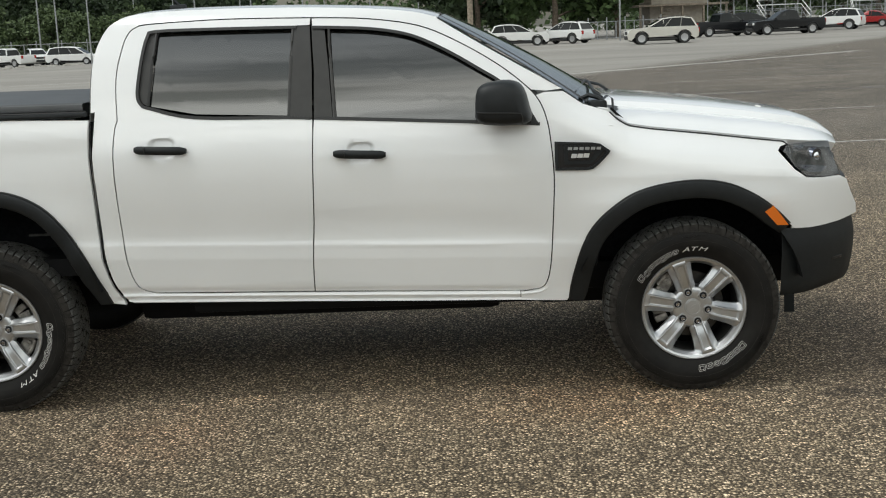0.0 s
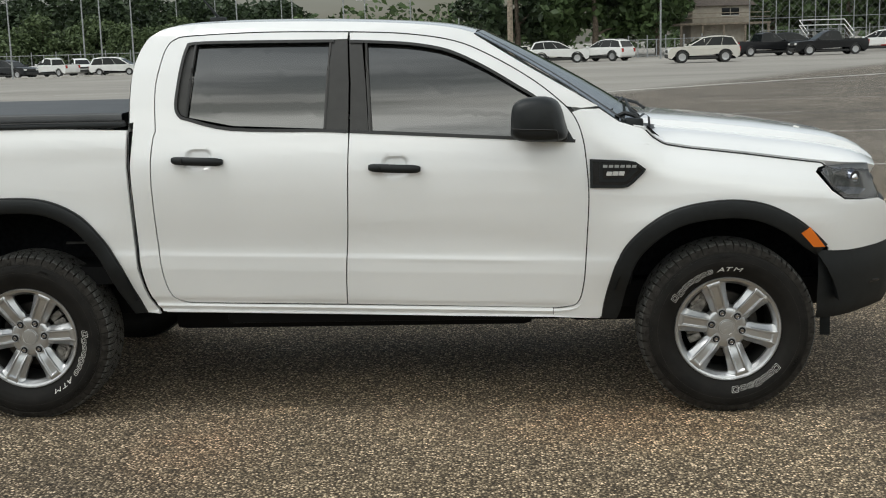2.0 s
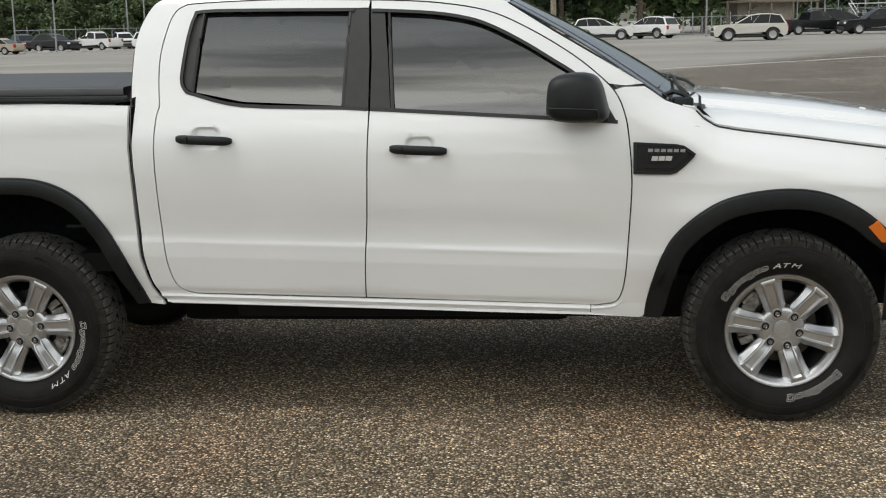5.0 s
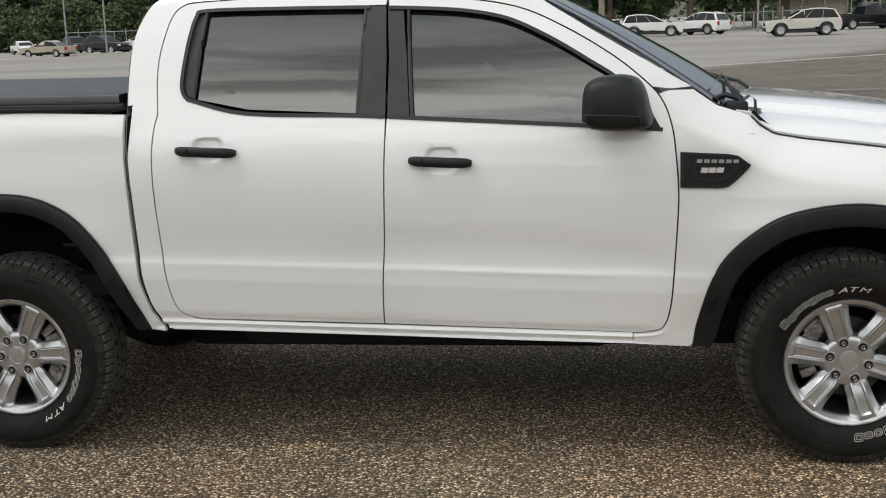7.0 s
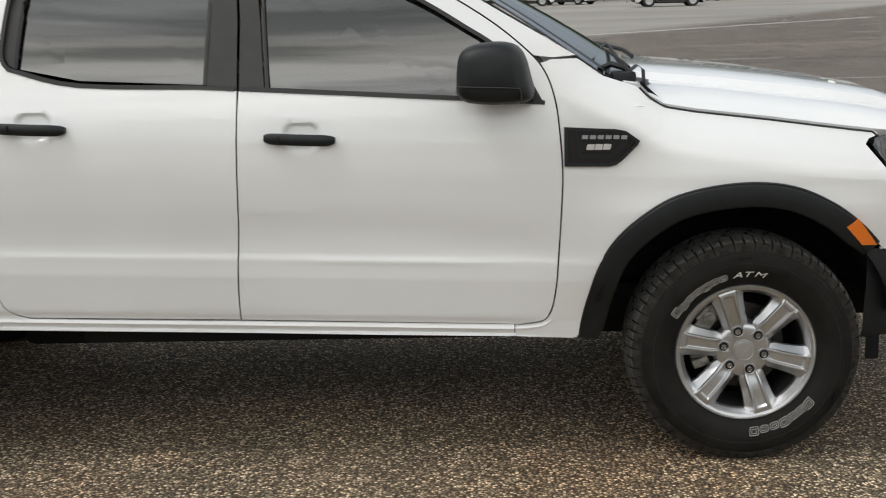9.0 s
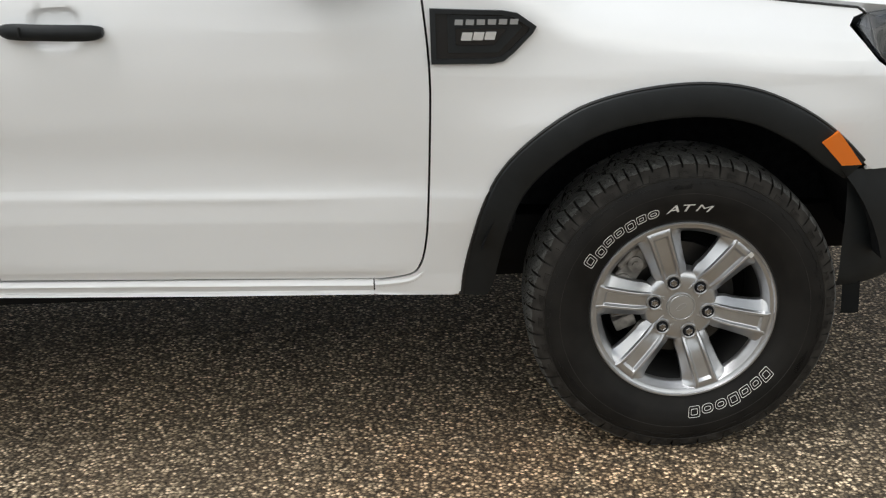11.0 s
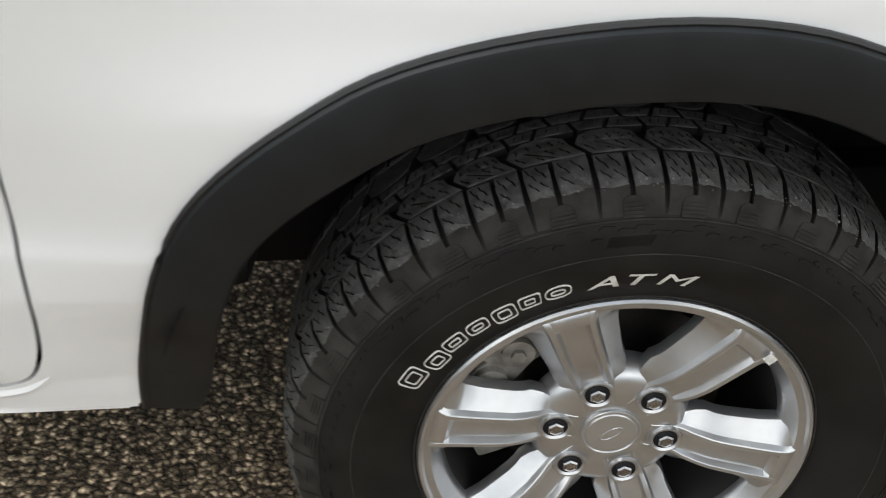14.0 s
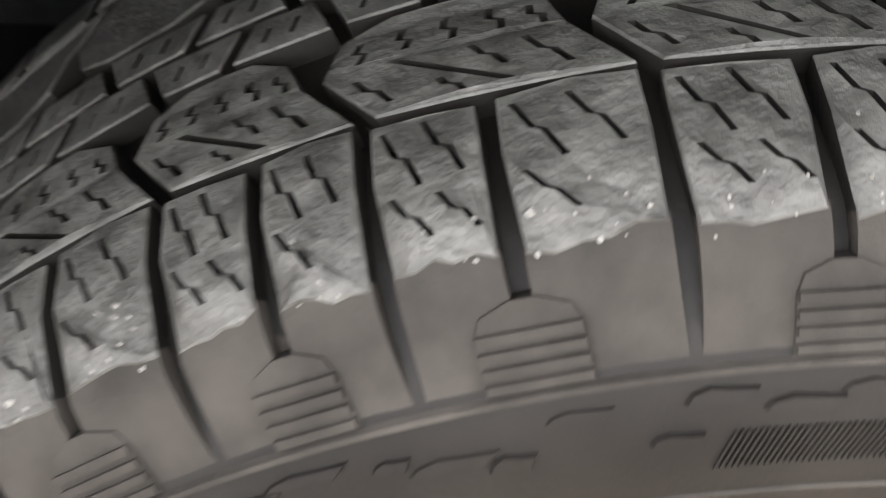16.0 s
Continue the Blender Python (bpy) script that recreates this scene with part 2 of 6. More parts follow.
MAT_STEEL = vary(shader("machined_steel", (0.30, 0.29, 0.28), 0.4, 0.9), 25, (0.045, 0.042, 0.040), (0.09, 0.086, 0.08))
MAT_CAST = vary(shader("cast_iron", (0.10, 0.095, 0.09), 0.65, 0.4), 30, (0.14, 0.13, 0.12), (0.36, 0.34, 0.31))
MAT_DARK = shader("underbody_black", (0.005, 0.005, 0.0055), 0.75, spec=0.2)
MAT_LINER = vary(shader("wheel_well_felt", (0.006, 0.006, 0.0065), 0.95, spec=0.1), 40, (0.006, 0.0065, 0.0075), (0.013, 0.014, 0.0155))
MAT_VINYL = vary(shader("black_vinyl_cover", (0.045, 0.047, 0.05), 0.52), 6, (0.04, 0.042, 0.045), (0.055, 0.057, 0.06), bump=0.2, bump_scale=300, bump_dist=0.0008)
MAT_AMBER = shader("amber_reflector", (0.85, 0.20, 0.015), 0.18, spec=0.6, coat=0.6)
MAT_BADGE = shader("gloss_black_badge", (0.012, 0.012, 0.013), 0.22)
MAT_BADGE_GREY = shader("grey_badge_lettering", (0.42, 0.43, 0.44), 0.35, 0.6)
MAT_SILVER_TXT = shader("silver_badge_lettering", (0.72, 0.72, 0.72), 0.3, 0.5)
MAT_LAMP_IN = shader("lamp_reflector", (0.13, 0.14, 0.17), 0.22, 0.9)
MAT_LAMP_DARK = shader("lamp_housing", (0.008, 0.009, 0.011), 0.35, spec=0.25)
MAT_CONCRETE = vary(shader("pale_concrete", (0.42, 0.40, 0.37), 0.9), 3, (0.34, 0.32, 0.29), (0.5, 0.48, 0.45))


def glass(name, color, trans=1.0, ior=1.5):
    m = shader(name, color, 0.02, spec=0.5)
    b = m.node_tree.nodes["Principled BSDF"]
    b.inputs["Transmission Weight"].default_value, b.inputs["IOR"].default_value = trans, ior
    return m


MAT_TINT = glass("tinted_window_glass", (0.012, 0.013, 0.013), 0.12, 2.12)
MAT_WINDSHIELD = glass("windshield_glass", (0.16, 0.18, 0.18), 0.7, 2.2)
MAT_CLEAR = glass("clear_lamp_lens", (0.24, 0.26, 0.29), 1.0)


# ---------------------------------------------------------------- mesh helpers
def mesh_of(name, bm, material, smooth=True, sharp=40):
    bmesh.ops.recalc_face_normals(bm, faces=bm.faces)
    me = bpy.data.meshes.new(name)
    if smooth:
        for f in bm.faces:
            f.smooth = True
        lim = radians(sharp)
        for ed in bm.edges:
            if len(ed.link_faces) == 2 and ed.calc_face_angle(0.0) > lim:
                ed.smooth = False
    bm.to_mesh(me)
    bm.free()
    me.materials.append(material)
    return me


def part(name, bm, material, parent, label="", smooth=True, sharp=40):
    ob = new(name, mesh_of(name, bm, material, smooth, sharp))
    ob.parent = parent
    return tagged(ob, label)


def mirror_part(ob, parent=None):
    """The same part on the other flank."""
    o = ob.copy()
    scene.collection.objects.link(o)
    o.parent = parent or ob.parent
    o.matrix_basis = Matrix.Diagonal((1, -1, 1, 1)) @ ob.matrix_basis
    for c in ob.children:
        k = c.copy()
        scene.collection.objects.link(k)
        k.parent = o
    return o


def thing(name, label, category, at=Matrix(), group="", kind=""):
    ob = new(name)
    ob.matrix_basis = at
    return tagged(ob, label, category, group, kind)


def box(bm, lo, hi, bevel=0.0, m=None):
    lo, hi = Vector(lo), Vector(hi)
    r = bmesh.ops.create_cube(bm, size=1.0)
    bmesh.ops.transform(bm, matrix=(m or Matrix()) @ Matrix.Translation((lo + hi) / 2) @ Matrix.Diagonal((*(hi - lo), 1)), verts=r["verts"])
    if bevel:
        es = {ed for v in r["verts"] for ed in v.link_edges}
        bmesh.ops.bevel(bm, geom=list(es), offset=bevel, segments=2, affect="EDGES", profile=0.6)
    return bm


def tube(bm, pts, radius, seg=8, closed_ends=True):
    """A round bar along points; radius may be a list."""
    pts = [Vector(p) for p in pts]
    rad = radius if isinstance(radius, (list, tuple)) else [radius] * len(pts)
    rings = []
    for i, p in enumerate(pts):
        d = (pts[min(i + 1, len(pts) - 1)] - pts[max(i - 1, 0)]).normalized()
        a = d.cross(Vector((0, 0, 1)) if abs(d.z) < 0.9 else Vector((1, 0, 0))).normalized()
        b = d.cross(a)
        rings.append([bm.verts.new(p + rad[i] * (math.cos(k * math.tau / seg) * a + math.sin(k * math.tau / seg) * b)) for k in range(seg)])
    for r0, r1 in zip(rings, rings[1:]):
        for k in range(seg):
            bm.faces.new((r0[k], r0[(k + 1) % seg], r1[(k + 1) % seg], r1[k]))
    if closed_ends:
        bm.faces.new(rings[0]); bm.faces.new(rings[-1])
    return bm


def curve(pts, n=5):
    """Catmull-Rom through the points."""
    out = []
    for i in range(len(pts) - 1):
        p0, p1, p2, p3 = (Vector(pts[max(0, min(len(pts) - 1, i + k))]) for k in (-1, 0, 1, 2))
        for k in range(n):
            t = k / n
            out.append(tuple(0.5 * (2 * p1 + (p2 - p0) * t + (2 * p0 - 5 * p1 + 4 * p2 - p3) * t * t + (3 * p1 - p0 - 3 * p2 + p3) * t ** 3)))
    return out + [tuple(pts[-1])]


def lathe(bm, profile, seg=96, axis_y=True, closed=False):
    """Turn (radius, offset) pairs about the wheel axis, the offset going to -y."""
    rings = [[bm.verts.new((r * math.sin(k * math.tau / seg), -o, r * math.cos(k * math.tau / seg))) for k in range(seg)] for r, o in profile]
    pairs = list(zip(rings, rings[1:])) + ([(rings[-1], rings[0])] if closed else [])
    for a, b in pairs:
        for k in range(seg):
            bm.faces.new((a[k], a[(k + 1) % seg], b[(k + 1) % seg], b[k]))
    return bm


def loft(bm, sections, closed=False):
    rows = [[bm.verts.new(p) for p in s] for s in sections]
    for a, b in zip(rows, rows[1:]):
        n = len(a)
        for k in range(n if closed else n - 1):
            bm.faces.new((a[k], a[(k + 1) % n], b[(k + 1) % n], b[k]))
    return rows


# ---------------------------------------------------------------- ground
def ground_z(x, y):
    """The lot climbs very gently away, more so towards +x."""
    d = max(0.0, y - 8.0)
    return min(d, 132.0) * (0.0012 + 0.00008 * max(-40.0, min(60.0, x)))


def build_ground():
    bm = bmesh.new()
    xs = [-2500, -900, -400, -200, -120, -80, -60, -40, -25, -15, -8, -4, -2, 0, 2, 4, 8, 15, 25, 40, 60, 80, 120, 200, 400, 900, 2500]
    ys = [-2500, -900, -300, -100, -40, -15, -6, -2, 0, 4, 8, 12, 18, 26, 36, 50, 65, 80, 100, 120, 140, 170, 220, 400, 900, 2500]
    grid = [[bm.verts.new((x, y, ground_z(x, y))) for x in xs] for y in ys]
    for a, b in zip(grid, grid[1:]):
        for k in range(len(xs) - 1):
            bm.faces.new((a[k], a[k + 1], b[k + 1], b[k]))
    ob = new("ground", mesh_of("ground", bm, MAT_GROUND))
    return tagged(ob, "weathered grey-brown asphalt parking lot with exposed gravel", "ground", kind="structure")


build_ground()

# ---------------------------------------------------------------- pickup truck: skin
WHEEL_F, WHEEL_R, AXLE_Z = 1.61, -1.61, 0.384
ZS = np.array([0.38, 0.44, 0.50, 0.56, 0.62, 0.664, 0.682, 0.745, 0.765, 0.80, 0.92, 1.04, 1.14, 1.22, 1.28, 1.32, 1.45, 1.60, 1.71, 1.75, 1.78, 1.80, 1.83])
WIDE = np.array([0.835, 0.868, 0.875, 0.891, 0.9145, 0.9215, 0.9245, 0.9225, 0.916, 0.915, 0.922, 0.925, 0.920, 0.908, 0.890, 0.874, 0.834, 0.773, 0.714, 0.692, 0.668, 0.64, 0.60])
TUCK = np.interp(ZS, [0.38, 0.45, 0.50, 0.56, 0.62, 0.70, 0.80, 0.90, 1.00, 1.10], [0.030, 0.032, 0.024, 0.028, 0.042, 0.040, 0.027, 0.0134, 0.003, 0.0])
WS = WIDE - TUCK


def smooth01(t):
    t = max(0.0, min(1.0, t))
    return t * t * (3 - 2 * t)


def hood_gap_z(x):
    return float(np.interp(x, [0.95, 1.13, 1.245, 1.283, 1.333, 1.433, 1.683, 1.932, 2.032, 2.07, 2.40], [1.43, 1.335, 1.291, 1.252, 1.221, 1.203, 1.171, 1.135, 1.12, 1.086, 1.05]))


def profile_w(z):
    """Half width of the cab over height, slightly rounded off."""
    return float(sum(np.interp(z + d, ZS, WS) * k for d, k in ((-0.007, 0.15), (-0.0035, 0.22), (0, 0.26), (0.0035, 0.22), (0.007, 0.15))))


ARCH_Z, ARCH_SWELL = (0.50, 0.60, 0.73, 0.89, 0.96, 1.12), (0.0, 0.008, 0.020, 0.023, 0.013, 0.004)
HANDLES = ((-0.747, 1.196), (0.136, 1.146))


def half_width(x, z):
    w = flank(x, z)
    for hx, hz in HANDLES:
        d = (abs((x - hx - 0.004) / 0.058) ** 3.4 + abs((z - hz - 0.004) / 0.046) ** 3.4) ** (1 / 3.4)
        if d < 1.15:
            w -= 0.013 * smooth01((1.08 - d) / 0.30) * (1.0 - 0.35 * smooth01((hz - z) / 0.05))
    return w


def flank(x, z):
    rake = z + 0.030 * x * (1 - smooth01((z - 1.15) / 0.2))
    if x < -1.0665:
        w = profile_w(min(rake, 1.16)) - 0.05 * smooth01((z - 1.20) / 0.22) ** 2
    else:
        w = profile_w(rake)
    # pressed crease low on the doors
    w += 0.0026 * math.exp(-(((rake - 0.742) / 0.010) ** 2)) * (0.35 * smooth01((x + 0.95) / 0.2) + 0.65 * smooth01((x - 0.05) / 0.2)) * smooth01((0.86 - x) / 0.25)
    # the door's hem turns under; below it the rocker swells to a rib over a groove
    if -1.0 < x < 0.95 and rake < 0.56:
        fade = smooth01((0.95 - x) / 0.12)
        w += fade * (-0.007 * smooth01((0.548 - rake) / 0.026) + (0.0085 if x < 0.8305 else 0.0) * math.exp(-(((rake - 0.502) / 0.0075) ** 2)) - (0.005 if x < 0.8305 else 0.0) * math.exp(-(((rake - 0.4835) / 0.004) ** 2)) + 0.008 * smooth01((0.480 - rake) / 0.01))
    # shallow scallop pressed into the lower front door, its upper edge falling towards the hinge
    if -0.3 < x < 0.97 and 0.72 < rake < 0.95:
        brow = float(np.interp(x, [-0.3, 0.45, 0.73, 0.85, 0.97], [0.905, 0.902, 0.868, 0.835, 0.79]))
        w -= 0.0055 * smooth01((brow - rake) / 0.028) * smooth01((rake - 0.752) / max(0.02, brow - 0.79)) * smooth01((x + 0.3) / 0.5) * smooth01((0.97 - x) / 0.12)
    if x > 0.95:
        side = profile_w(min(rake, 1.10)) - 0.105 * smooth01((z - (hood_gap_z(x) - 0.17)) / 0.19) ** 1.5
        k = smooth01((x - 0.95) / 0.16)
        w = w * (1 - k) + side * k
    w -= 0.014 * smooth01((x - 0.80) / 0.30) * smooth01((0.82 - z) / 0.34)
    for cx, cz in ((WHEEL_F, AXLE_Z), (WHEEL_R, AXLE_Z + 0.06)):
        d = math.hypot(x - cx, z - cz)
        if d < 1.0 and z > 0.42:
            w += float(np.interp(z, ARCH_Z, ARCH_SWELL)) * math.exp(-(((d - 0.58) / 0.13) ** 2))
    if x > 1.72:
        w -= 0.34 * ((x - 1.72) / 0.72) ** 2.7
    if x < -2.3:
        w -= 0.05 * ((-2.3 - x) / 0.5) ** 2
    return w


def seat(x, z):
    """Lines drawn on the side elevation, set on the tucked flank: (x, z) there."""
    k = float(np.interp(z, ZS, TUCK)) / 4.4
    return x + (x - 0.69) * k, z + (z - 1.63) * k


def skin_panel(polys, inset=0.0, step=0.045, rim=0.022, surf=half_width, dents=()):
    """Flat outlines in (x, z), cut into a fine net and laid on the flank's curved skin, with turned-in edges."""
    bm = bmesh.new()
    for poly in polys:
        clean = [p for i, p in enumerate(poly) if (Vector(p) - Vector(poly[i - 1])).length > 1e-4]
        bm.faces.new([bm.verts.new((p[0], 0, p[1])) for p in clean]).normal_update()
    bmesh.ops.triangulate(bm, faces=bm.faces, ngon_method="EAR_CLIP")
    bmesh.ops.remove_doubles(bm, verts=bm.verts, dist=0.0008)
    xs, zs = [v.co.x for v in bm.verts], [v.co.z for v in bm.verts]
    for lo, hi, no in ((min(xs), max(xs), (1, 0, 0)), (min(zs), max(zs), (0, 0, 1))):
        c = math.ceil(lo / step) * step
        while c < hi:
            bmesh.ops.bisect_plane(bm, geom=bm.verts[:] + bm.edges[:] + bm.faces[:], dist=1e-5, plane_co=(c * no[0], 0, c * no[2]), plane_no=no)
            c += step
    if min(zs) < 0.70 and max(zs) > 0.80 and step < 0.05:
        for c in (0.463, 0.468, 0.473, 0.477, 0.481, 0.485, 0.489, 0.494, 0.498, 0.502, 0.506, 0.511, 0.516, 0.522, 0.530, 0.538, 0.546, 0.655, 0.664, 0.672, 0.677, 0.682, 0.687, 0.695, 0.722, 0.732, 0.740, 0.746, 0.754, 0.764):
            bmesh.ops.bisect_plane(bm, geom=bm.verts[:] + bm.edges[:] + bm.faces[:], dist=1e-5, plane_co=(0, 0, c), plane_no=Vector((0.030, 0, 1)).normalized())
    for dx, dz in dents:
        for k in range(-8, 9):
            for co, no in (((dx + 0.004 + 0.0085 * k, 0, 0), (1, 0, 0)), ((0, 0, dz + 0.002 + 0.0062 * k), (0, 0, 1))):
                near = [f for f in bm.faces if (f.calc_center_median() - Vector((dx, 0, dz))).length < 0.12]
                geo = set(near) | {ed for f in near for ed in f.edges} | {v for f in near for v in f.verts}
                bmesh.ops.bisect_plane(bm, geom=list(geo), dist=1e-5, plane_co=co, plane_no=no)
    for v in bm.verts:
        v.co.y = -(surf(v.co.x, v.co.z) - inset)
        v.co.x, v.co.z = seat(v.co.x, v.co.z)
    if rim:
        bmesh.ops.recalc_face_normals(bm, faces=bm.faces)
        edges = [ed for ed in bm.edges if len(ed.link_faces) == 1]
        r = bmesh.ops.extrude_edge_only(bm, edges=edges)
        for v in r["geom"]:
            if isinstance(v, bmesh.types.BMVert):
                v.co.y += rim
    return bm


def offset_line(pts, d):
    """An open line moved sideways to its left by d."""
    out = []
    for i, p in enumerate(pts):
        t = Vector(pts[min(i + 1, len(pts) - 1)]) - Vector(pts[max(i - 1, 0)])
        t.normalize()
        out.append((p[0] - t.y * d, p[1] + t.x * d))
    return out


truck = thing("pickup_truck", "white crew-cab pickup truck with black plastic trim, parked on asphalt", "pickup truck")
GAP = 0.0027

# lines on the flank, as (x, z)
L_REAR = curve([(-0.830, 0.541), (-0.895, 0.568), (-0.926, 0.647), (-0.946, 0.778), (-0.957, 0.909), (-0.964, 1.063), (-0.963, 1.191), (-0.953, 1.300)]) + \
    curve([(-0.944, 1.330), (-0.951, 1.512), (-0.930, 1.639), (-0.909, 1.702), (-0.875, 1.735), (-0.801, 1.749), (-0.463, 1.757), (-0.077, 1.748)])
L_FRONT = curve([(-0.077, 1.748), (0.179, 1.733), (0.408, 1.694), (0.584, 1.617), (0.760, 1.510), (0.885, 1.408), (0.938, 1.342), (0.967, 1.262), (0.981, 1.166), (0.991, 1.015), (0.985, 0.863), (0.975, 0.709), (0.966, 0.606), (0.953, 0.540), (0.925, 0.504), (0.850, 0.491)])
L_B = curve([(-0.077, 1.748), (-0.066, 1.517), (-0.067, 1.303), (-0.074, 1.142), (-0.083, 0.886), (-0.091, 0.757), (-0.104, 0.525)], 3)
ROOF = curve([(-1.063, 1.368), (-1.062, 1.538), (-1.048, 1.640), (-1.012, 1.724), (-0.968, 1.765), (-0.877, 1.796), (-0.612, 1.806), (-0.192, 1.799), (0.172, 1.780), (0.379, 1.757), (0.495, 1.728)])

# window openings cut in the door skins: the skin above the belt is only a frame
RWIN = curve([(-0.140, 1.716), (-0.500, 1.722), (-0.781, 1.722), (-0.822, 1.697), (-0.842, 1.612), (-0.858, 1.487), (-0.858, 1.424), (-0.838, 1.388), (-0.800, 1.372), (-0.596, 1.324), (-0.185, 1.309), (-0.078, 1.302)], 4)
FWIN = curve([(-0.060, 1.302), (0.200, 1.286), (0.678, 1.256), (0.935, 1.238)], 4) + curve([(0.931, 1.246), (0.880, 1.330), (0.782, 1.432), (0.683, 1.497), (0.559, 1.573), (0.436, 1.636), (0.336, 1.671), (0.187, 1.696), (-0.014, 1.710), (-0.068, 1.712)], 4)

inner = [p for p in offset_line(L_REAR, -GAP)]
# rear door: frame and lower skin, split at the belt where the pillar trim covers it
rear_frame = inner[:] + [(-0.080, 1.716)] + RWIN[:-1] + [(-0.071, 1.302)] + [(x - GAP, z) for x, z in L_B if z < 1.30]
part("rear_door", skin_panel([rear_frame], dents=HANDLES[:1]), MAT_PAINT, truck, "white painted rear door skin")
f_out = [p for p in offset_line(L_FRONT, -GAP)]
front_poly = [(x + GAP, z) for x, z in L_B[::-1] if z < 1.30] + [(-0.063, 1.302)] + FWIN + [(-0.070, 1.744)] + f_out[1:]
part("front_door", skin_panel([front_poly], dents=HANDLES[1:]), MAT_PAINT, truck, "white painted front door skin")

# cab side: rear quarter, roof rail, windscreen pillar, rocker
seam = offset_line(L_REAR, GAP) + offset_line(L_FRONT[1:], GAP)
i_fender = next(i for i, p in enumerate(seam) if p[0] > 0.9 and p[1] < 1.385)
CAB_REAR = curve([(-1.045, 1.372), (-1.050, 1.250), (-1.056, 1.168), (-1.050, 1.014), (-1.041, 0.859), (-1.026, 0.702), (-0.997, 0.569), (-0.962, 0.503)])
WS_EDGE = curve([(0.495, 1.722), (0.686, 1.602), (0.939, 1.452), (1.040, 1.392)], 4)
upper = CAB_REAR[::-1] + ROOF + WS_EDGE + [(0.968, 1.387)] + seam[:i_fender][::-1]
lower = [(-0.962, 0.503), (-0.935, 0.500), (-0.641, 0.492), (-0.116, 0.477), (0.403, 0.461), (0.829, 0.450), (0.829, 0.492), (-0.104, 0.5185), (-0.60, 0.531), seam[0]]
part("cab_side", skin_panel([upper, lower]), MAT_PAINT, truck, "white painted cab side, roof rail and rocker")
bm = bmesh.new()
edge = [(x, float(np.interp(x, [-0.955, -0.116, 0.826, 1.045], [0.495, 0.472, 0.446, 0.435]))) for x in (-0.955, -0.7, -0.4, -0.116, 0.2, 0.5, 0.8, 0.88, 0.95, 1.0, 1.045)]
tube(bm, [(x, -half_width(x, z + 0.008) + 0.005, z) for x, z in edge], 0.0055)
part("rocker_flange", bm, MAT_PAINT, truck)
bm = bmesh.new()
bead = curve([(0.833, 0.4775), (0.880, 0.4800), (0.930, 0.4890), (0.960, 0.5130), (0.970, 0.5330), (0.975, 0.552)], 4)
tube(bm, [(seat(x, z)[0], 0.0040 + 0.006 * smooth01((z - 0.49) / 0.05) - half_width(x, z), seat(x, z)[1]) for x, z in bead], [0.0095 * (1 - 0.75 * (i / (len(bead) - 1)) ** 1.5) for i in range(len(bead))], 8)
part("rocker_bead", bm, MAT_PAINT, truck)

# front fender, with the upper bumper cover
def arch(cx, cz, rx, rz, a0, a1, n=26):
    return [(cx + rx * math.cos(radians(a0 + (a1 - a0) * i / n)), cz + rz * math.sin(radians(a0 + (a1 - a0) * i / n))) for i in range(n + 1)]


F_ARCH = curve([(1.053, 0.440), (1.068, 0.536), (1.108, 0.689), (1.174, 0.802), (1.294, 0.901), (1.418, 0.950), (1.588, 0.972), (1.735, 0.957), (1.858, 0.905), (1.957, 0.833), (2.038, 0.752), (2.058, 0.738)])
R_ARCH = curve([(-2.19, 0.50), (-2.14, 0.655), (-2.08, 0.774), (-1.98, 0.906), (-1.88, 0.985), (-1.76, 1.030), (-1.62, 1.043), (-1.466, 1.032), (-1.340, 0.984), (-1.243, 0.905), (-1.149, 0.773), (-1.093, 0.655), (-1.040, 0.498)])
HEAD = [(2.300, 0.945), (2.200, 0.948), (2.118, 0.957), (2.060, 0.997), (2.020, 1.045), (1.994, 1.079), (2.010, 1.096), (2.050, 1.104)]
fen_seam = [p for p in offset_line(L_FRONT, GAP) if p[0] > 0.8 and p[1] < 1.38]
fender = [(0.960, 1.381)] + fen_seam + [(0.832, 0.492), (0.832, 0.450), (1.030, 0.438)] + F_ARCH[1:] + [(2.140, 0.734), (2.200, 0.735), (2.300, 0.740), (2.410, 0.756), (2.405, 0.800), (2.365, 0.868), (2.340, 0.925)] + HEAD + \
    [(2.044, 1.112), (2.024, 1.113), (1.932, 1.126), (1.683, 1.162), (1.433, 1.194), (1.333, 1.212), (1.281, 1.243), (1.240, 1.285), (1.129, 1.322), (1.045, 1.381)]
part("front_fender", skin_panel([fender], step=0.036), MAT_PAINT, truck, "white painted front fender")

# cargo bed side
bed = [(-1.068, 1.338), (-1.072, 1.250), (-1.076, 1.168), (-1.070, 1.014), (-1.061, 0.859), (-1.046, 0.702), (-1.017, 0.569), (-0.982, 0.503), (-0.976, 0.490)] + R_ARCH[::-1] + \
    [(-2.30, 0.52), (-2.70, 0.60), (-2.78, 0.66), (-2.80, 1.00), (-2.79, 1.34), (-2.70, 1.362), (-1.615, 1.357)]
part("bed_side", skin_panel([bed]), MAT_PAINT, truck, "white painted cargo bed side")

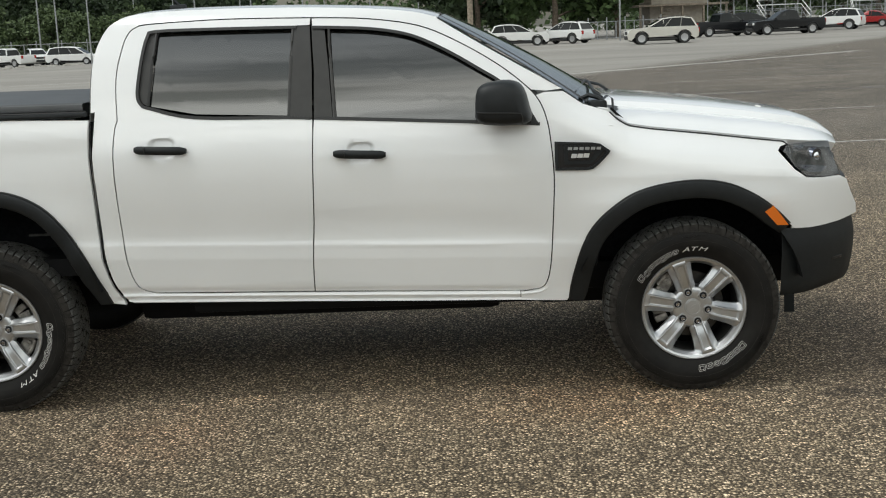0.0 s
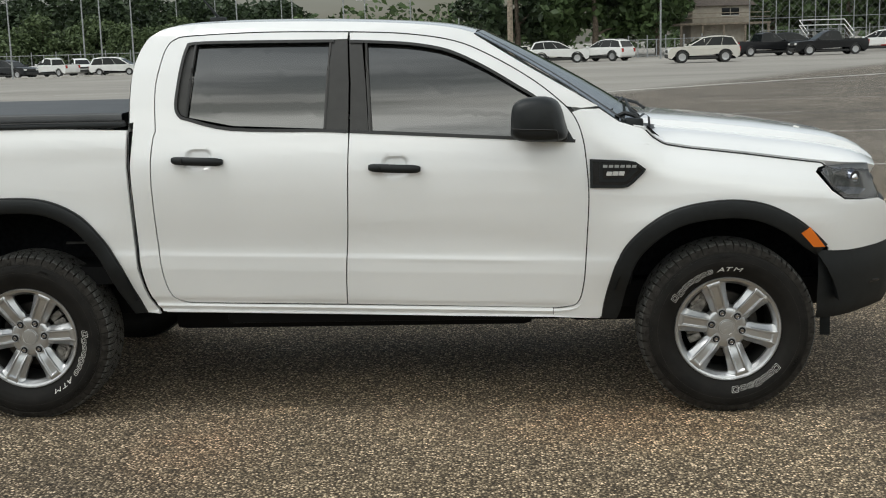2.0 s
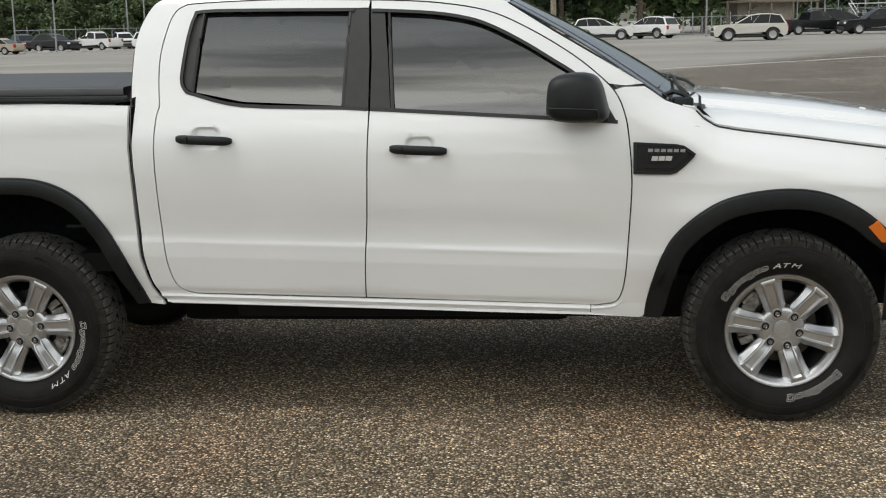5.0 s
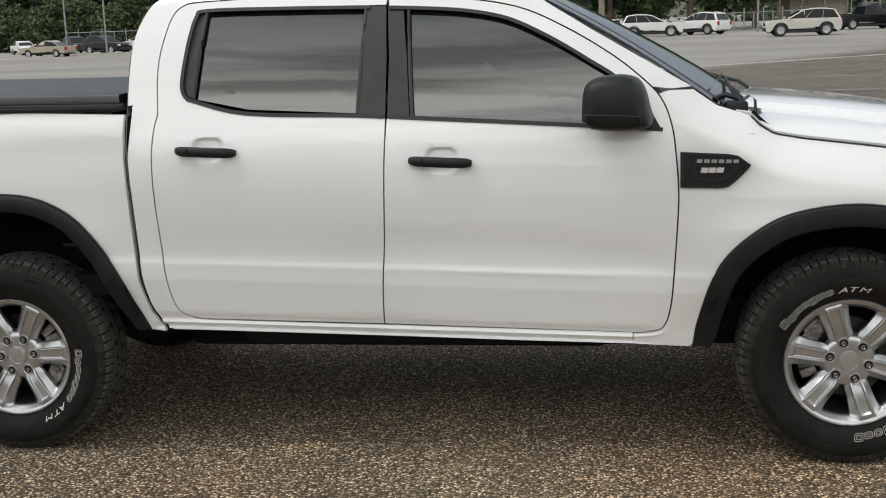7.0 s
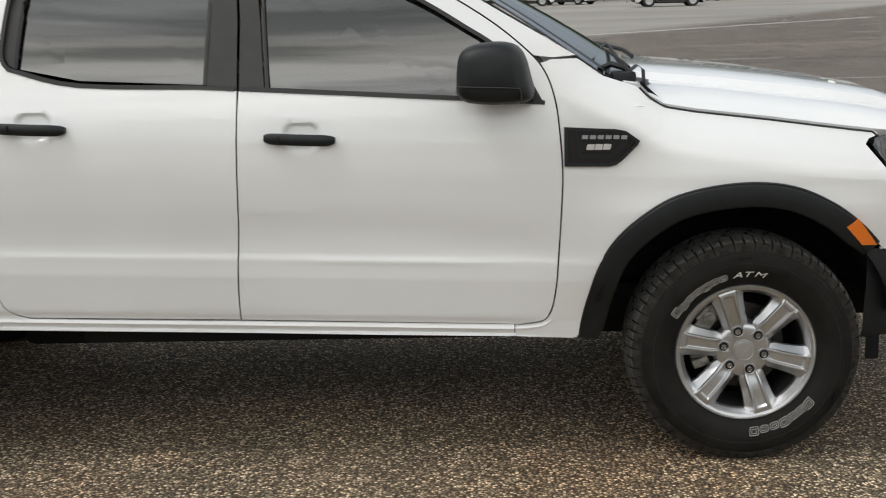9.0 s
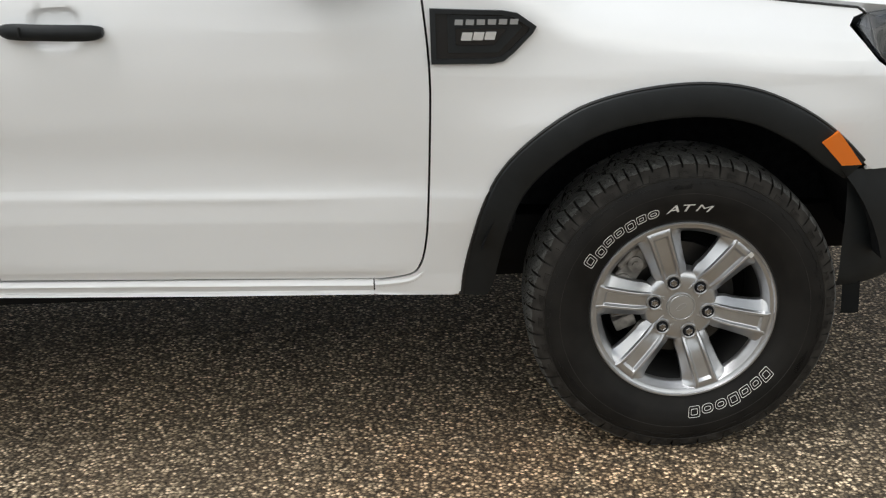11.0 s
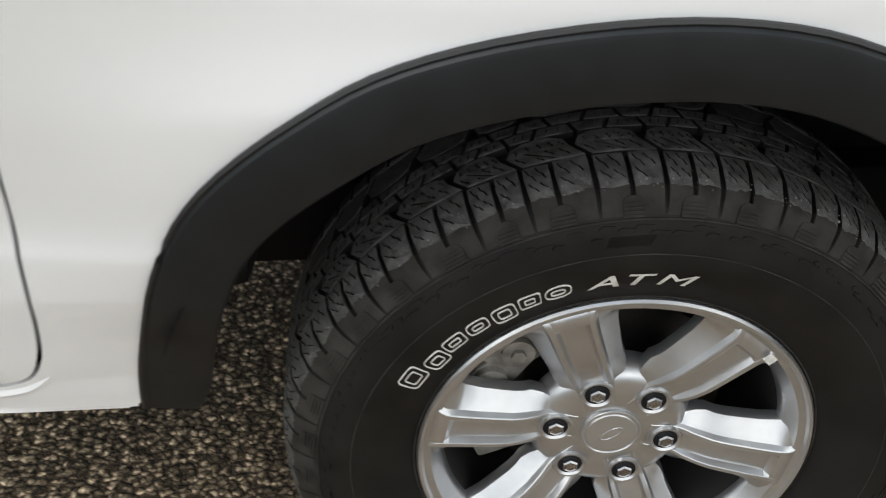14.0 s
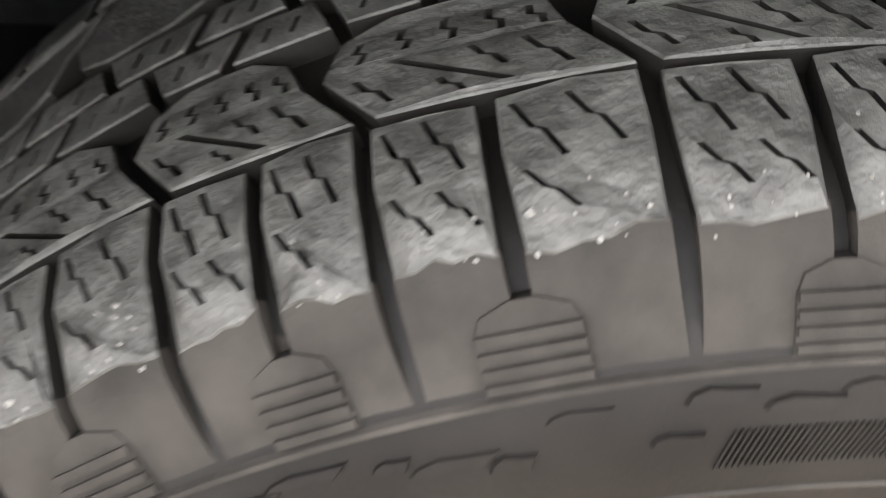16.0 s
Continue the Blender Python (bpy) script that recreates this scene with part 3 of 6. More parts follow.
# dark inner skin behind the gaps, its black standing in for their shade
inner_cab = curve([(-1.06, 1.34), (-1.04, 0.86), (-0.98, 0.56)], 4) + [(-0.93, 0.50), (0.83, 0.45), (1.00, 0.45), (1.0, 0.80), (1.02, 1.22), (-0.9, 1.24)]
part("inner_skin", skin_panel([inner_cab], inset=0.030, rim=0, step=0.09), MAT_DARK, truck)
part("bed_inner_skin", skin_panel([[(-1.02, 0.52), (-1.045, 0.70), (-1.07, 1.0), (-1.06, 1.33), (-1.14, 1.33), (-1.14, 0.60), (-1.06, 0.52)]], inset=0.03, rim=0), MAT_DARK, truck)
rail_back = [(x, z) for x, z in L_REAR if z > 1.31] + [(x, z) for x, z in L_FRONT if z > 1.26]
part("seal_line", skin_panel([offset_line(rail_back, 0.014) + offset_line(rail_back, -0.014)[::-1]], inset=0.016, rim=0, step=0.08), MAT_RUBBER_SEAL, truck)
part("hood_seal", skin_panel([[(1.24, 1.25), (1.28, 1.215), (1.33, 1.19), (1.43, 1.17), (1.93, 1.10), (2.05, 1.07), (2.07, 1.10), (1.93, 1.15), (1.43, 1.22), (1.33, 1.235), (1.26, 1.30)]], inset=0.03, rim=0, step=0.08), MAT_DARK, truck)

# thin black tube draws the shaded hood gap as a dark line
bm = bmesh.new()
tube(bm, [(x, -(flank(x, hood_gap_z(x) - 0.005) + 0.0005), hood_gap_z(x) - 0.005) for x in np.linspace(1.25, 2.05, 34)], 0.0036, 6)
part("hood_gap_seal", bm, MAT_RUBBER_SEAL, truck)

# ---- roof, windscreen, rear wall
roof_sec = []
for x, z in [p for p in ROOF if p[1] > 1.75 or p[0] > 0]:
    e0 = half_width(x, z)
    roof_sec.append([(x + 0.02 * (1 - (k / 10) ** 2) * smooth01((x - 0.2) / 0.3), e0 * k / 10, z + 0.022 * (1 - (abs(k) / 10) ** 3) - (0.008 if abs(k) == 9 else 0)) for k in range(-10, 11)])
bm = bmesh.new()
loft(bm, roof_sec)
part("roof", bm, MAT_PAINT, truck, "white painted roof", sharp=60)
bm = bmesh.new()
secs = []
for i in range(9):
    f = i / 8
    x, z = 0.497 + f * (1.145 - 0.497), 1.728 + f * (1.318 - 1.728) + 0.018 * math.sin(f * math.pi)
    w = 0.628 + f * (0.765 - 0.628) - 0.02
    secs.append([(x + (0.03 + 0.13 * f) * (1 - (k / 8) ** 2), w * k / 8, z + (0.022 - 0.02 * f) * (1 - (k / 8) ** 2)) for k in range(-8, 9)])
loft(bm, secs)
bmesh.ops.recalc_face_normals(bm, faces=bm.faces)
bmesh.ops.solidify(bm, geom=bm.faces[:], thickness=0.005)
ws = part("windshield", bm, MAT_WINDSHIELD, truck, "clear raked windshield glass")
ws.visible_shadow = False
for s in (-1, 1):
    bm = bmesh.new()
    for q0, q1 in zip(secs, secs[1:]):
        k0, k1 = (0, 1) if s < 0 else (-1, -2)
        a, b, c, d = Vector(q0[k0]), Vector(q0[k1]), Vector(q1[k1]), Vector(q1[k0])
        up = Vector((0.006, 0, 0.008))
        bm.faces.new([bm.verts.new(v + up) for v in (a, a + (b - a) * 0.4, d + (c - d) * 0.4, d)])
    bmesh.ops.remove_doubles(bm, verts=bm.verts, dist=0.0005)
    part("windshield_frit", bm, MAT_RUBBER_SEAL, truck, smooth=False)
bm = bmesh.new()
rear_x = lambda z: float(np.interp(z, [0.6, 1.37, 1.54, 1.64, 1.70, 1.735, 1.765, 1.78], [-1.060, -1.068, -1.066, -1.050, -1.030, -1.004, -0.968, -0.93]))
loft(bm, [[(rear_x(z) - 0.045 * (1 - (abs(k) / 8) ** 4), (half_width(-1.05, z) - 0.001) * k / 8, z) for k in range(-8, 9)] for z in (0.62, 0.9, 1.2, 1.35, 1.45, 1.54, 1.60, 1.65, 1.70, 1.735, 1.765, 1.782)])
part("cab_rear_wall", bm, MAT_PAINT, truck)
bm = bmesh.new()
box(bm, (-1.126, -0.55, 1.40), (-1.106, 0.55, 1.62), 0.01)
part("rear_window", bm, MAT_TINT, truck)
# ---- door glass and dark trim
def glass_w(x, z):
    """Half width of the side glass: one smooth sheet, leaning in more towards the roof."""
    t = z - 1.30
    return 0.8805 - 0.262 * t - 0.36 * t * t


glass_r = skin_panel([[(-0.150, 1.708), (-0.500, 1.714), (-0.768, 1.713), (-0.783, 1.55), (-0.800, 1.386), (-0.596, 1.344), (-0.172, 1.322)]], inset=0.021, rim=0.004, step=0.05, surf=glass_w)
gr = part("rear_door_glass", glass_r, MAT_TINT, truck, "dark tinted rear side window")
glass_f = skin_panel([[(0.020, 1.306), (0.628, 1.272), (0.86, 1.262), (0.905, 1.275), (0.782, 1.418), (0.683, 1.484), (0.559, 1.560), (0.436, 1.622), (0.336, 1.657), (0.187, 1.684), (0.006, 1.697)]], inset=0.021, rim=0.004, step=0.05, surf=glass_w)
part("front_door_glass", glass_f, MAT_TINT, truck, "dark tinted front side window")
quarter = skin_panel([[(-0.778, 1.712), (-0.812, 1.692), (-0.832, 1.612), (-0.848, 1.487), (-0.848, 1.428), (-0.832, 1.400), (-0.810, 1.388), (-0.793, 1.55)]], inset=0.012, rim=0.004, step=0.12)
part("quarter_trim", quarter, MAT_PILLAR, truck, "satin black quarter panel")
part("b_pillar_cover_rear", skin_panel([[(-0.152, 1.713), (-0.080, 1.713), (-0.070, 1.52), (-0.071, 1.304), (-0.172, 1.316)]], inset=0.004, rim=0.01, step=0.1), MAT_PILLAR, truck, "satin black pillar cover")
part("b_pillar_cover_front", skin_panel([[(-0.072, 1.711), (-0.014, 1.709), (0.006, 1.52), (0.020, 1.300), (-0.063, 1.304), (-0.060, 1.52)]], inset=0.004, rim=0.01, step=0.1), MAT_PILLAR, truck, "satin black pillar cover")
part("rear_window_seal", skin_panel([RWIN[:] + offset_line(RWIN, 0.013)[::-1]], inset=-0.003, rim=0.014, step=0.09), MAT_RUBBER_SEAL, truck, "black rubber window surround")
part("front_window_seal", skin_panel([FWIN[:13] + offset_line(FWIN[:13], 0.014)[::-1]], inset=-0.003, rim=0.014, step=0.09), MAT_RUBBER_SEAL, truck, "black rubber belt moulding")
up = FWIN[13:]
part("front_frame_seal", skin_panel([up + offset_line(up, 0.013)[::-1]], inset=-0.003, rim=0.014, step=0.09), MAT_RUBBER_SEAL, truck, "black rubber window surround")
for name, a, b in (("rear_run_channel", (-0.156, 1.708), (-0.176, 1.322)), ("front_run_channel", (0.006, 1.695), (0.030, 1.306)), ("quarter_divider", (-0.776, 1.712), (-0.806, 1.388))):
    bm = bmesh.new()
    n = 6
    tube(bm, [(a[0] + (b[0] - a[0]) * i / n, -half_width(a[0] + (b[0] - a[0]) * i / n, a[1] + (b[1] - a[1]) * i / n) + 0.006, a[1] + (b[1] - a[1]) * i / n) for i in range(n + 1)], 0.007, 6)
    part(name, bm, MAT_RUBBER_SEAL if "quarter" in name else MAT_PILLAR, truck)
part("mirror_sail", skin_panel([[(0.800, 1.262), (0.928, 1.242), (0.880, 1.325), (0.82, 1.39)]], inset=-0.004, rim=0.02, step=0.1), MAT_PLASTIC, truck, "black mirror base panel")

# cabin floor and lining, so that the tinted glass looks into a dark cab
bm = bmesh.new()
box(bm, (-1.05, -0.78, 0.50), (1.05, 0.78, 0.56))
box(bm, (-1.06, -0.80, 0.56), (-1.03, 0.80, 1.30))
box(bm, (0.86, -0.80, 0.56), (1.20, 0.80, 1.24), 0.05)
part("cabin_floor", bm, MAT_DARK, truck)
for y in (-0.40, 0.40):
    bm = bmesh.new()
    box(bm, (-0.05, y - 0.26, 0.62), (0.42, y + 0.26, 0.86), 0.05)
    box(bm, (-0.16, y - 0.26, 0.80), (0.0, y + 0.26, 1.34), 0.05)
    box(bm, (-0.14, y - 0.13, 1.36), (-0.04, y + 0.13, 1.52), 0.04)
    part("front_seat", bm, MAT_DARK, truck)
bm = bmesh.new()
box(bm, (-0.92, -0.70, 0.62), (-0.42, 0.70, 0.86), 0.05)
box(bm, (-1.02, -0.70, 0.80), (-0.88, 0.70, 1.40), 0.05)
part("rear_bench", bm, MAT_DARK, truck)

# ---- hood
bm = bmesh.new()
hx = [1.20, 1.245, 1.283, 1.333, 1.433, 1.56, 1.683, 1.81, 1.932, 2.032, 2.12, 2.19, 2.245, 2.29, 2.315]
secs = []
for x in hx:
    zg = float(np.interp(x, [1.20, 1.245, 1.283, 1.333, 1.433, 1.683, 1.932, 2.032, 2.12, 2.245, 2.315], [1.300, 1.293, 1.256, 1.226, 1.208, 1.176, 1.140, 1.125, 1.112, 1.100, 1.080]))
    zc = float(np.interp(x, [1.20, 1.55, 1.836, 2.121, 2.20, 2.265, 2.315], [1.345, 1.316, 1.283, 1.228, 1.196, 1.158, 1.108]))
    ze = float(np.interp(x, [1.20, 1.29, 1.60, 1.99, 2.17, 2.265, 2.315], [1.305, 1.284, 1.250, 1.194, 1.155, 1.118, 1.086]))
    wg = half_width(x, zg) - 0.004
    row = []
    for y, z in ((1.0, zg), (0.985, zg + 0.004), (0.93, zg + (ze - zg) * 0.45), (0.84, zg + (ze - zg) * 0.8), (0.72, ze), (0.66, ze + 0.002), (0.645, ze + 0.003), (0.605, ze + (zc - ze) * 0.50), (0.585, ze + (zc - ze) * 0.56), (0.50, ze + (zc - ze) * 0.72), (0.42, ze + (zc - ze) * 0.80), (0.2, zc - 0.012), (0, zc - 0.008)):
        nose = 0.09 * smooth01((x - 1.7) / 0.66) * (1 - y * y)
        row.append((x + nose, -wg * y, max(z, zg) if y < 1 else z))
    secs.append(row + [(a, -b, c) for a, b, c in row[-2::-1]])
loft(bm, secs)
edges = [ed for ed in bm.edges if len(ed.link_faces) == 1]
r = bmesh.ops.extrude_edge_only(bm, edges=edges)
for v in r["geom"]:
    if isinstance(v, bmesh.types.BMVert):
        v.co.z -= 0.035
        v.co.y *= 0.965
        v.co.x -= 0.012
part("hood", bm, MAT_PAINT, truck, "white painted hood with raised centre", sharp=13)
# cowl: black grille at the base of the windscreen, with wipers
bm = bmesh.new()
loft(bm, [[(x + 0.14 * (1 - (k / 6) ** 2), 0.775 * k / 6, z) for k in range(-6, 7)] for x, z in ((1.125, 1.312), (1.16, 1.296), (1.22, 1.290), (1.27, 1.278))])
part("cowl_panel", bm, MAT_PLASTIC, truck, "black plastic cowl")
bm = bmesh.new()
box(bm, (1.165, -0.79, 1.268), (1.245, -0.70, 1.330), 0.012)
tube(bm, [(1.13, -0.70, 1.335), (1.17, -0.72, 1.352), (1.21, -0.735, 1.340), (1.235, -0.745, 1.315)], 0.011, 7)
loft(bm, [[(x, y, z) for x, z in ((1.222, 1.270), (1.226, 1.330), (1.252, 1.350), (1.272, 1.335), (1.276, 1.268))] for y in (-0.792, -0.775, -0.70)])
part("cowl_end_cap", bm, MAT_PLASTIC, truck, "black cowl corner with hinge cover")
for y0, y1 in ((-0.66, -0.10), (-0.02, 0.56)):
    bm = bmesh.new()
    tube(bm, [(1.20 + 0.13 * (1 - (y0 / 0.77) ** 2), y0, 1.335), (1.17 + 0.13 * (1 - (y0 / 0.77) ** 2), y0 + 0.06, 1.36), (1.10 + 0.13 * (1 - (y1 / 0.77) ** 2), y1, 1.385)], 0.008, 6)
    tube(bm, [(1.08 + 0.13 * (1 - (y0 / 0.77) ** 2), y0 + 0.02, 1.362), (1.09 + 0.13 * (1 - (y1 / 0.77) ** 2), y1 + 0.05, 1.392)], 0.006, 6)
    part("wiper", bm, MAT_PLASTIC, truck, "black windshield wiper")

# ---- nose: grille, bumper, headlight
bm = bmesh.new()
def nose_x(y, z):
    return 2.47 - 0.34 * (abs(y) / 0.86) ** 3.2 - 0.10 * smooth01((z - 0.86) / 0.25)
loft(bm, [[(nose_x(0.66 * k / 8, z) - 0.02, 0.66 * k / 8, z) for k in range(-8, 9)] for z in (0.72, 0.78, 0.86, 0.95, 1.02, 1.08, 1.11)])
part("grille", bm, MAT_BADGE, truck, "black front grille")
for z in (0.84, 0.90, 1.00, 1.06):
    bm = bmesh.new()
    tube(bm, [(nose_x(0.56 * k / 6, z) - 0.022, 0.56 * k / 6, z) for k in range(-6, 7)], 0.014, 6)
    part("grille_bar", bm, MAT_PLASTIC, truck)
bm = bmesh.new()
side = [(x, half_width(x, 0.72) - 0.002) for x in np.linspace(2.005, 2.40, 9)] + [(2.435, 0.46), (2.462, 0.31), (2.476, 0.16)]
side = [(x, -w) for x, w in side] + [(2.480, 0.0)] + [(x, w) for x, w in side[::-1]]
rows = []
for z, dx, lim in ((None, 0.0, 1.0), (0.665, 0.012, 1.012), (0.60, 0.010, 1.010), (0.54, 0.004, 1.0), (0.48, -0.008, 0.996), (0.445, -0.025, 0.988), (0.42, -0.07, 0.970)):
    row = []
    for x, y in side:
        front = smooth01((x - 2.035) / 0.36)
        top = float(np.interp(x, [2.03, 2.14, 2.20, 2.30, 2.392, 2.48], [0.733, 0.731, 0.732, 0.737, 0.752, 0.756]))
        row.append((x + dx * front, y * lim, top if z is None else z - 0.005 * front * (z < 0.5)))
    rows.append(row)
loft(bm, rows)
part("front_bumper", bm, MAT_PLASTIC, truck, "black plastic lower front bumper")
bm = bmesh.new()
tube(bm, [(x, -(half_width(x, z) - 0.001), z) for x, z in ((2.050, 0.736), (2.140, 0.734), (2.200, 0.735), (2.250, 0.737), (2.300, 0.740), (2.350, 0.747), (2.405, 0.756))], 0.005, 6)
part("bumper_lip", bm, MAT_PAINT, truck)
for z, half in ((0.560, 0.040), (0.655, 0.026)):
    bm = bmesh.new()
    box(bm, (-half, -0.006, -0.008), (half, 0.010, 0.008), 0.004, Matrix.Translation((2.30, -half_width(2.30, 0.72), z)) @ Matrix.Rotation(radians(38), 4, "Z"))
    part("fog_lamp_slot", bm, MAT_BADGE, truck)


lens_poly = [(2.300, 0.950), (2.200, 0.953), (2.120, 0.962), (2.078, 0.998), (2.042, 1.043), (2.021, 1.074), (2.032, 1.090), (2.062, 1.098), (2.16, 1.101), (2.27, 1.098)]
hl = part("headlight", skin_panel([lens_poly], inset=0.045, rim=0, step=0.05), MAT_LAMP_DARK, truck, "smoked headlight unit")
lens = part("lens", skin_panel([lens_poly], inset=0.004, rim=0.012, step=0.05), MAT_CLEAR, hl, "clear headlight lens")
lens.visible_shadow = False
bm = bmesh.new()
ax = Vector((0.62, -0.78, 0.0)).normalized()
cpos = Vector((2.185, -half_width(2.185, 1.03) + 0.030, 1.035))
rot = ax.to_track_quat("Z", "Y").to_matrix().to_4x4()
bmesh.ops.create_cone(bm, cap_ends=True, segments=24, radius1=0.046, radius2=0.036, depth=0.03, matrix=Matrix.Translation(cpos) @ rot)
part("projector_ring", bm, MAT_LAMP_IN, hl)
bm = bmesh.new()
bmesh.ops.create_uvsphere(bm, u_segments=20, v_segments=10, radius=0.026, matrix=Matrix.Translation(cpos + ax * 0.006) @ rot @ Matrix.Diagonal((1, 1, 0.6, 1)))
part("projector_lens", bm, MAT_CHROME, hl)
part("turn_reflector", skin_panel([[(2.08, 1.005), (2.13, 0.972), (2.20, 0.966), (2.24, 0.985), (2.14, 1.0)]], inset=0.030, rim=0, step=0.06), MAT_LAMP_IN, hl)
part("running_light", skin_panel([[(2.02, 1.075), (2.06, 1.082), (2.13, 1.086), (2.13, 1.070), (2.06, 1.052)]], inset=0.030, rim=0, step=0.06), MAT_LAMP_IN, hl)

# ---- wheel-arch flares
def flare(name, line, cx, cz, depth, bulge):
    bm = bmesh.new()
    lip = bmesh.new()
    secs, edge = [], []
    n = len(line)
    for i, (x, z) in enumerate(line):
        d = Vector((cx - x, cz - z)).normalized()
        taper = min(1.0, 0.80 + 3.0 * min(i, n - 1 - i) / n)
        swell = 0.25 + 0.75 * smooth01((z - 0.46) / 0.36)
        dep = depth * taper
        base = half_width(min(max(x, -2.2), 2.02), max(z, 0.44))
        sec = []
        for f, out in ((-0.015, -0.008), (-0.015, bulge * 0.50), (0.035, bulge * 0.86), (0.12, bulge), (0.50, bulge * 1.02), (0.82, bulge * 0.90), (0.95, bulge * 0.62), (1.0, bulge * 0.2), (1.0, -0.05), (0.9, -0.09)):
            px, pz = seat(x + d.x * dep * f, z + d.y * dep * f)
            out *= 1.0 if out < 0 else swell
            sec.append((px, -(base + out), pz))
        secs.append(sec)
        px, pz = seat(x - d.x * 0.003, z - d.y * 0.003)
        edge.append((px, -(base + bulge * swell * 0.35), pz))
    loft(bm, secs)
    bm.faces.new([v for v in bm.verts[:10]]); bm.faces.new([v for v in bm.verts[-10:]])
    fl = part(name, bm, MAT_PLASTIC, truck, "black grained plastic wheel-arch flare", sharp=30)
    tube(lip, edge, 0.0042, 6)
    part("edge_seal", lip, MAT_RUBBER_SEAL, fl, "black rubber edge seal")
    return fl


flare("front_arch_flare", F_ARCH[:-6], WHEEL_F, AXLE_Z, 0.076, 0.013)
flare("rear_arch_flare", R_ARCH, WHEEL_R, AXLE_Z + 0.05, 0.066, 0.020)
part("side_marker", skin_panel([[(1.908, 0.826), (1.948, 0.850), (2.018, 0.760), (1.966, 0.762)]], inset=-0.022, rim=0.02, step=0.2), MAT_AMBER, truck, "amber side marker lamp")


def well(name, cx, cz, r, low=168):
    bm = bmesh.new()
    secs = []
    for y in (-0.905, -0.70, -0.50):
        secs.append([(cx + r * math.cos(radians(a)), y, cz + r * math.sin(radians(a))) for a in np.linspace(12, low, 27)])
    loft(bm, secs)
    bm.faces.new([bm.verts.new((p[0], -0.50, p[2])) for p in secs[-1]])
    return part(name, bm, MAT_LINER, truck, "black felt wheel-well liner")


well("front_wheel_well", WHEEL_F - 0.02, AXLE_Z + 0.02, 0.515, 161)
well("rear_wheel_well", WHEEL_R, AXLE_Z + 0.06, 0.545)
bm = bmesh.new()
box(bm, (-1.50, -0.60, 0.78), (-1.34, -0.585, 0.79))
part("well_bracket", bm, MAT_STEEL, truck)
bm = bmesh.new()
loft(bm, [[(x, y, z) for x in (2.030, 2.048, 2.076)] for y, z in ((-0.82, 0.50), (-0.826, 0.42), (-0.83, 0.36), (-0.83, 0.338))])
bmesh.ops.solidify(bm, geom=bm.faces[:], thickness=0.006)
part("mud_flap", bm, MAT_PLASTIC, truck, "black plastic air deflector")

for x, z in ((1.455, 0.872), (1.560, 0.890), (1.400, 0.850)):
    bm = bmesh.new()
    bmesh.ops.create_cone(bm, cap_ends=True, segments=10, radius1=0.011, radius2=0.007, depth=0.008, matrix=Matrix.Translation((x, -0.80, z + 0.012)))
    part("liner_clip", bm, MAT_VINYL, truck)

# ---- underbody
for s in (-1, 1):
    bm = bmesh.new()
    box(bm, (-2.7, s * 0.50 - 0.05, 0.42), (2.25, s * 0.50 + 0.05, 0.55), 0.01)
    part("frame_rail", bm, MAT_DARK, truck)
# the two lowest boxes are unseen, added to keep light from under the truck
for name, lo, hi, soft in (("sill_beam", (-0.70, -0.74, 0.405), (0.95, -0.55, 0.475), 0.02), ("fuel_tank", (-1.15, 0.50, 0.285), (1.05, 0.76, 0.475), 0.03), ("gearbox", (-1.05, -0.42, 0.30), (0.75, 0.25, 0.50), 0.05), ("engine_shield", (0.9, -0.45, 0.32), (2.1, 0.45, 0.62), 0.06)):
    bm = bmesh.new()
    box(bm, lo, hi, soft)
    part(name, bm, MAT_DARK, truck)
for x in (WHEEL_F, WHEEL_R):
    bm = bmesh.new()
    tube(bm, [(x, -0.70, AXLE_Z), (x, 0.70, AXLE_Z)], 0.05, 12)
    part("axle", bm, MAT_DARK, truck)

# ---- handles
def handle(xc, zc):
    w = flank(xc, zc)
    tilt = Matrix.Translation((xc, 0, zc)) @ Matrix.Rotation(radians(3.0), 4, "Y")
    bm = bmesh.new()
    secs = []
    for i in range(25):
        f = i / 24
        x = -0.116 + 0.232 * f
        hh = 0.0188 * (1 - 0.45 * abs(2 * f - 1) ** 9)
        out = 0.034 + 0.012 * math.sin(math.pi * f) - 0.010 * abs(2 * f - 1) ** 8
        secs.append([tilt @ Vector((x, -(w + o), z)) for o, z in ((0.004 if f < 0.22 or f > 0.85 else 0.020, -hh * 0.8), (out * 0.8, -hh), (out, -hh * 0.55), (out, hh * 0.55), (out * 0.8, hh), (0.004 if f < 0.22 or f > 0.85 else 0.020, hh * 0.8))])
    rows = loft(bm, secs, closed=True)
    bm.faces.new(rows[0]); bm.faces.new(rows[-1])
    h = part("door_handle", bm, MAT_PLASTIC, truck, "black plastic door handle", sharp=50)
    bm = bmesh.new()
    box(bm, (-0.066, -(w + 0.0475), -0.013), (-0.064, -(w + 0.03), 0.013), 0, tilt)
    part("handle_joint", bm, MAT_RUBBER_SEAL, h)


for hx, hz in HANDLES:
    handle(hx, hz)

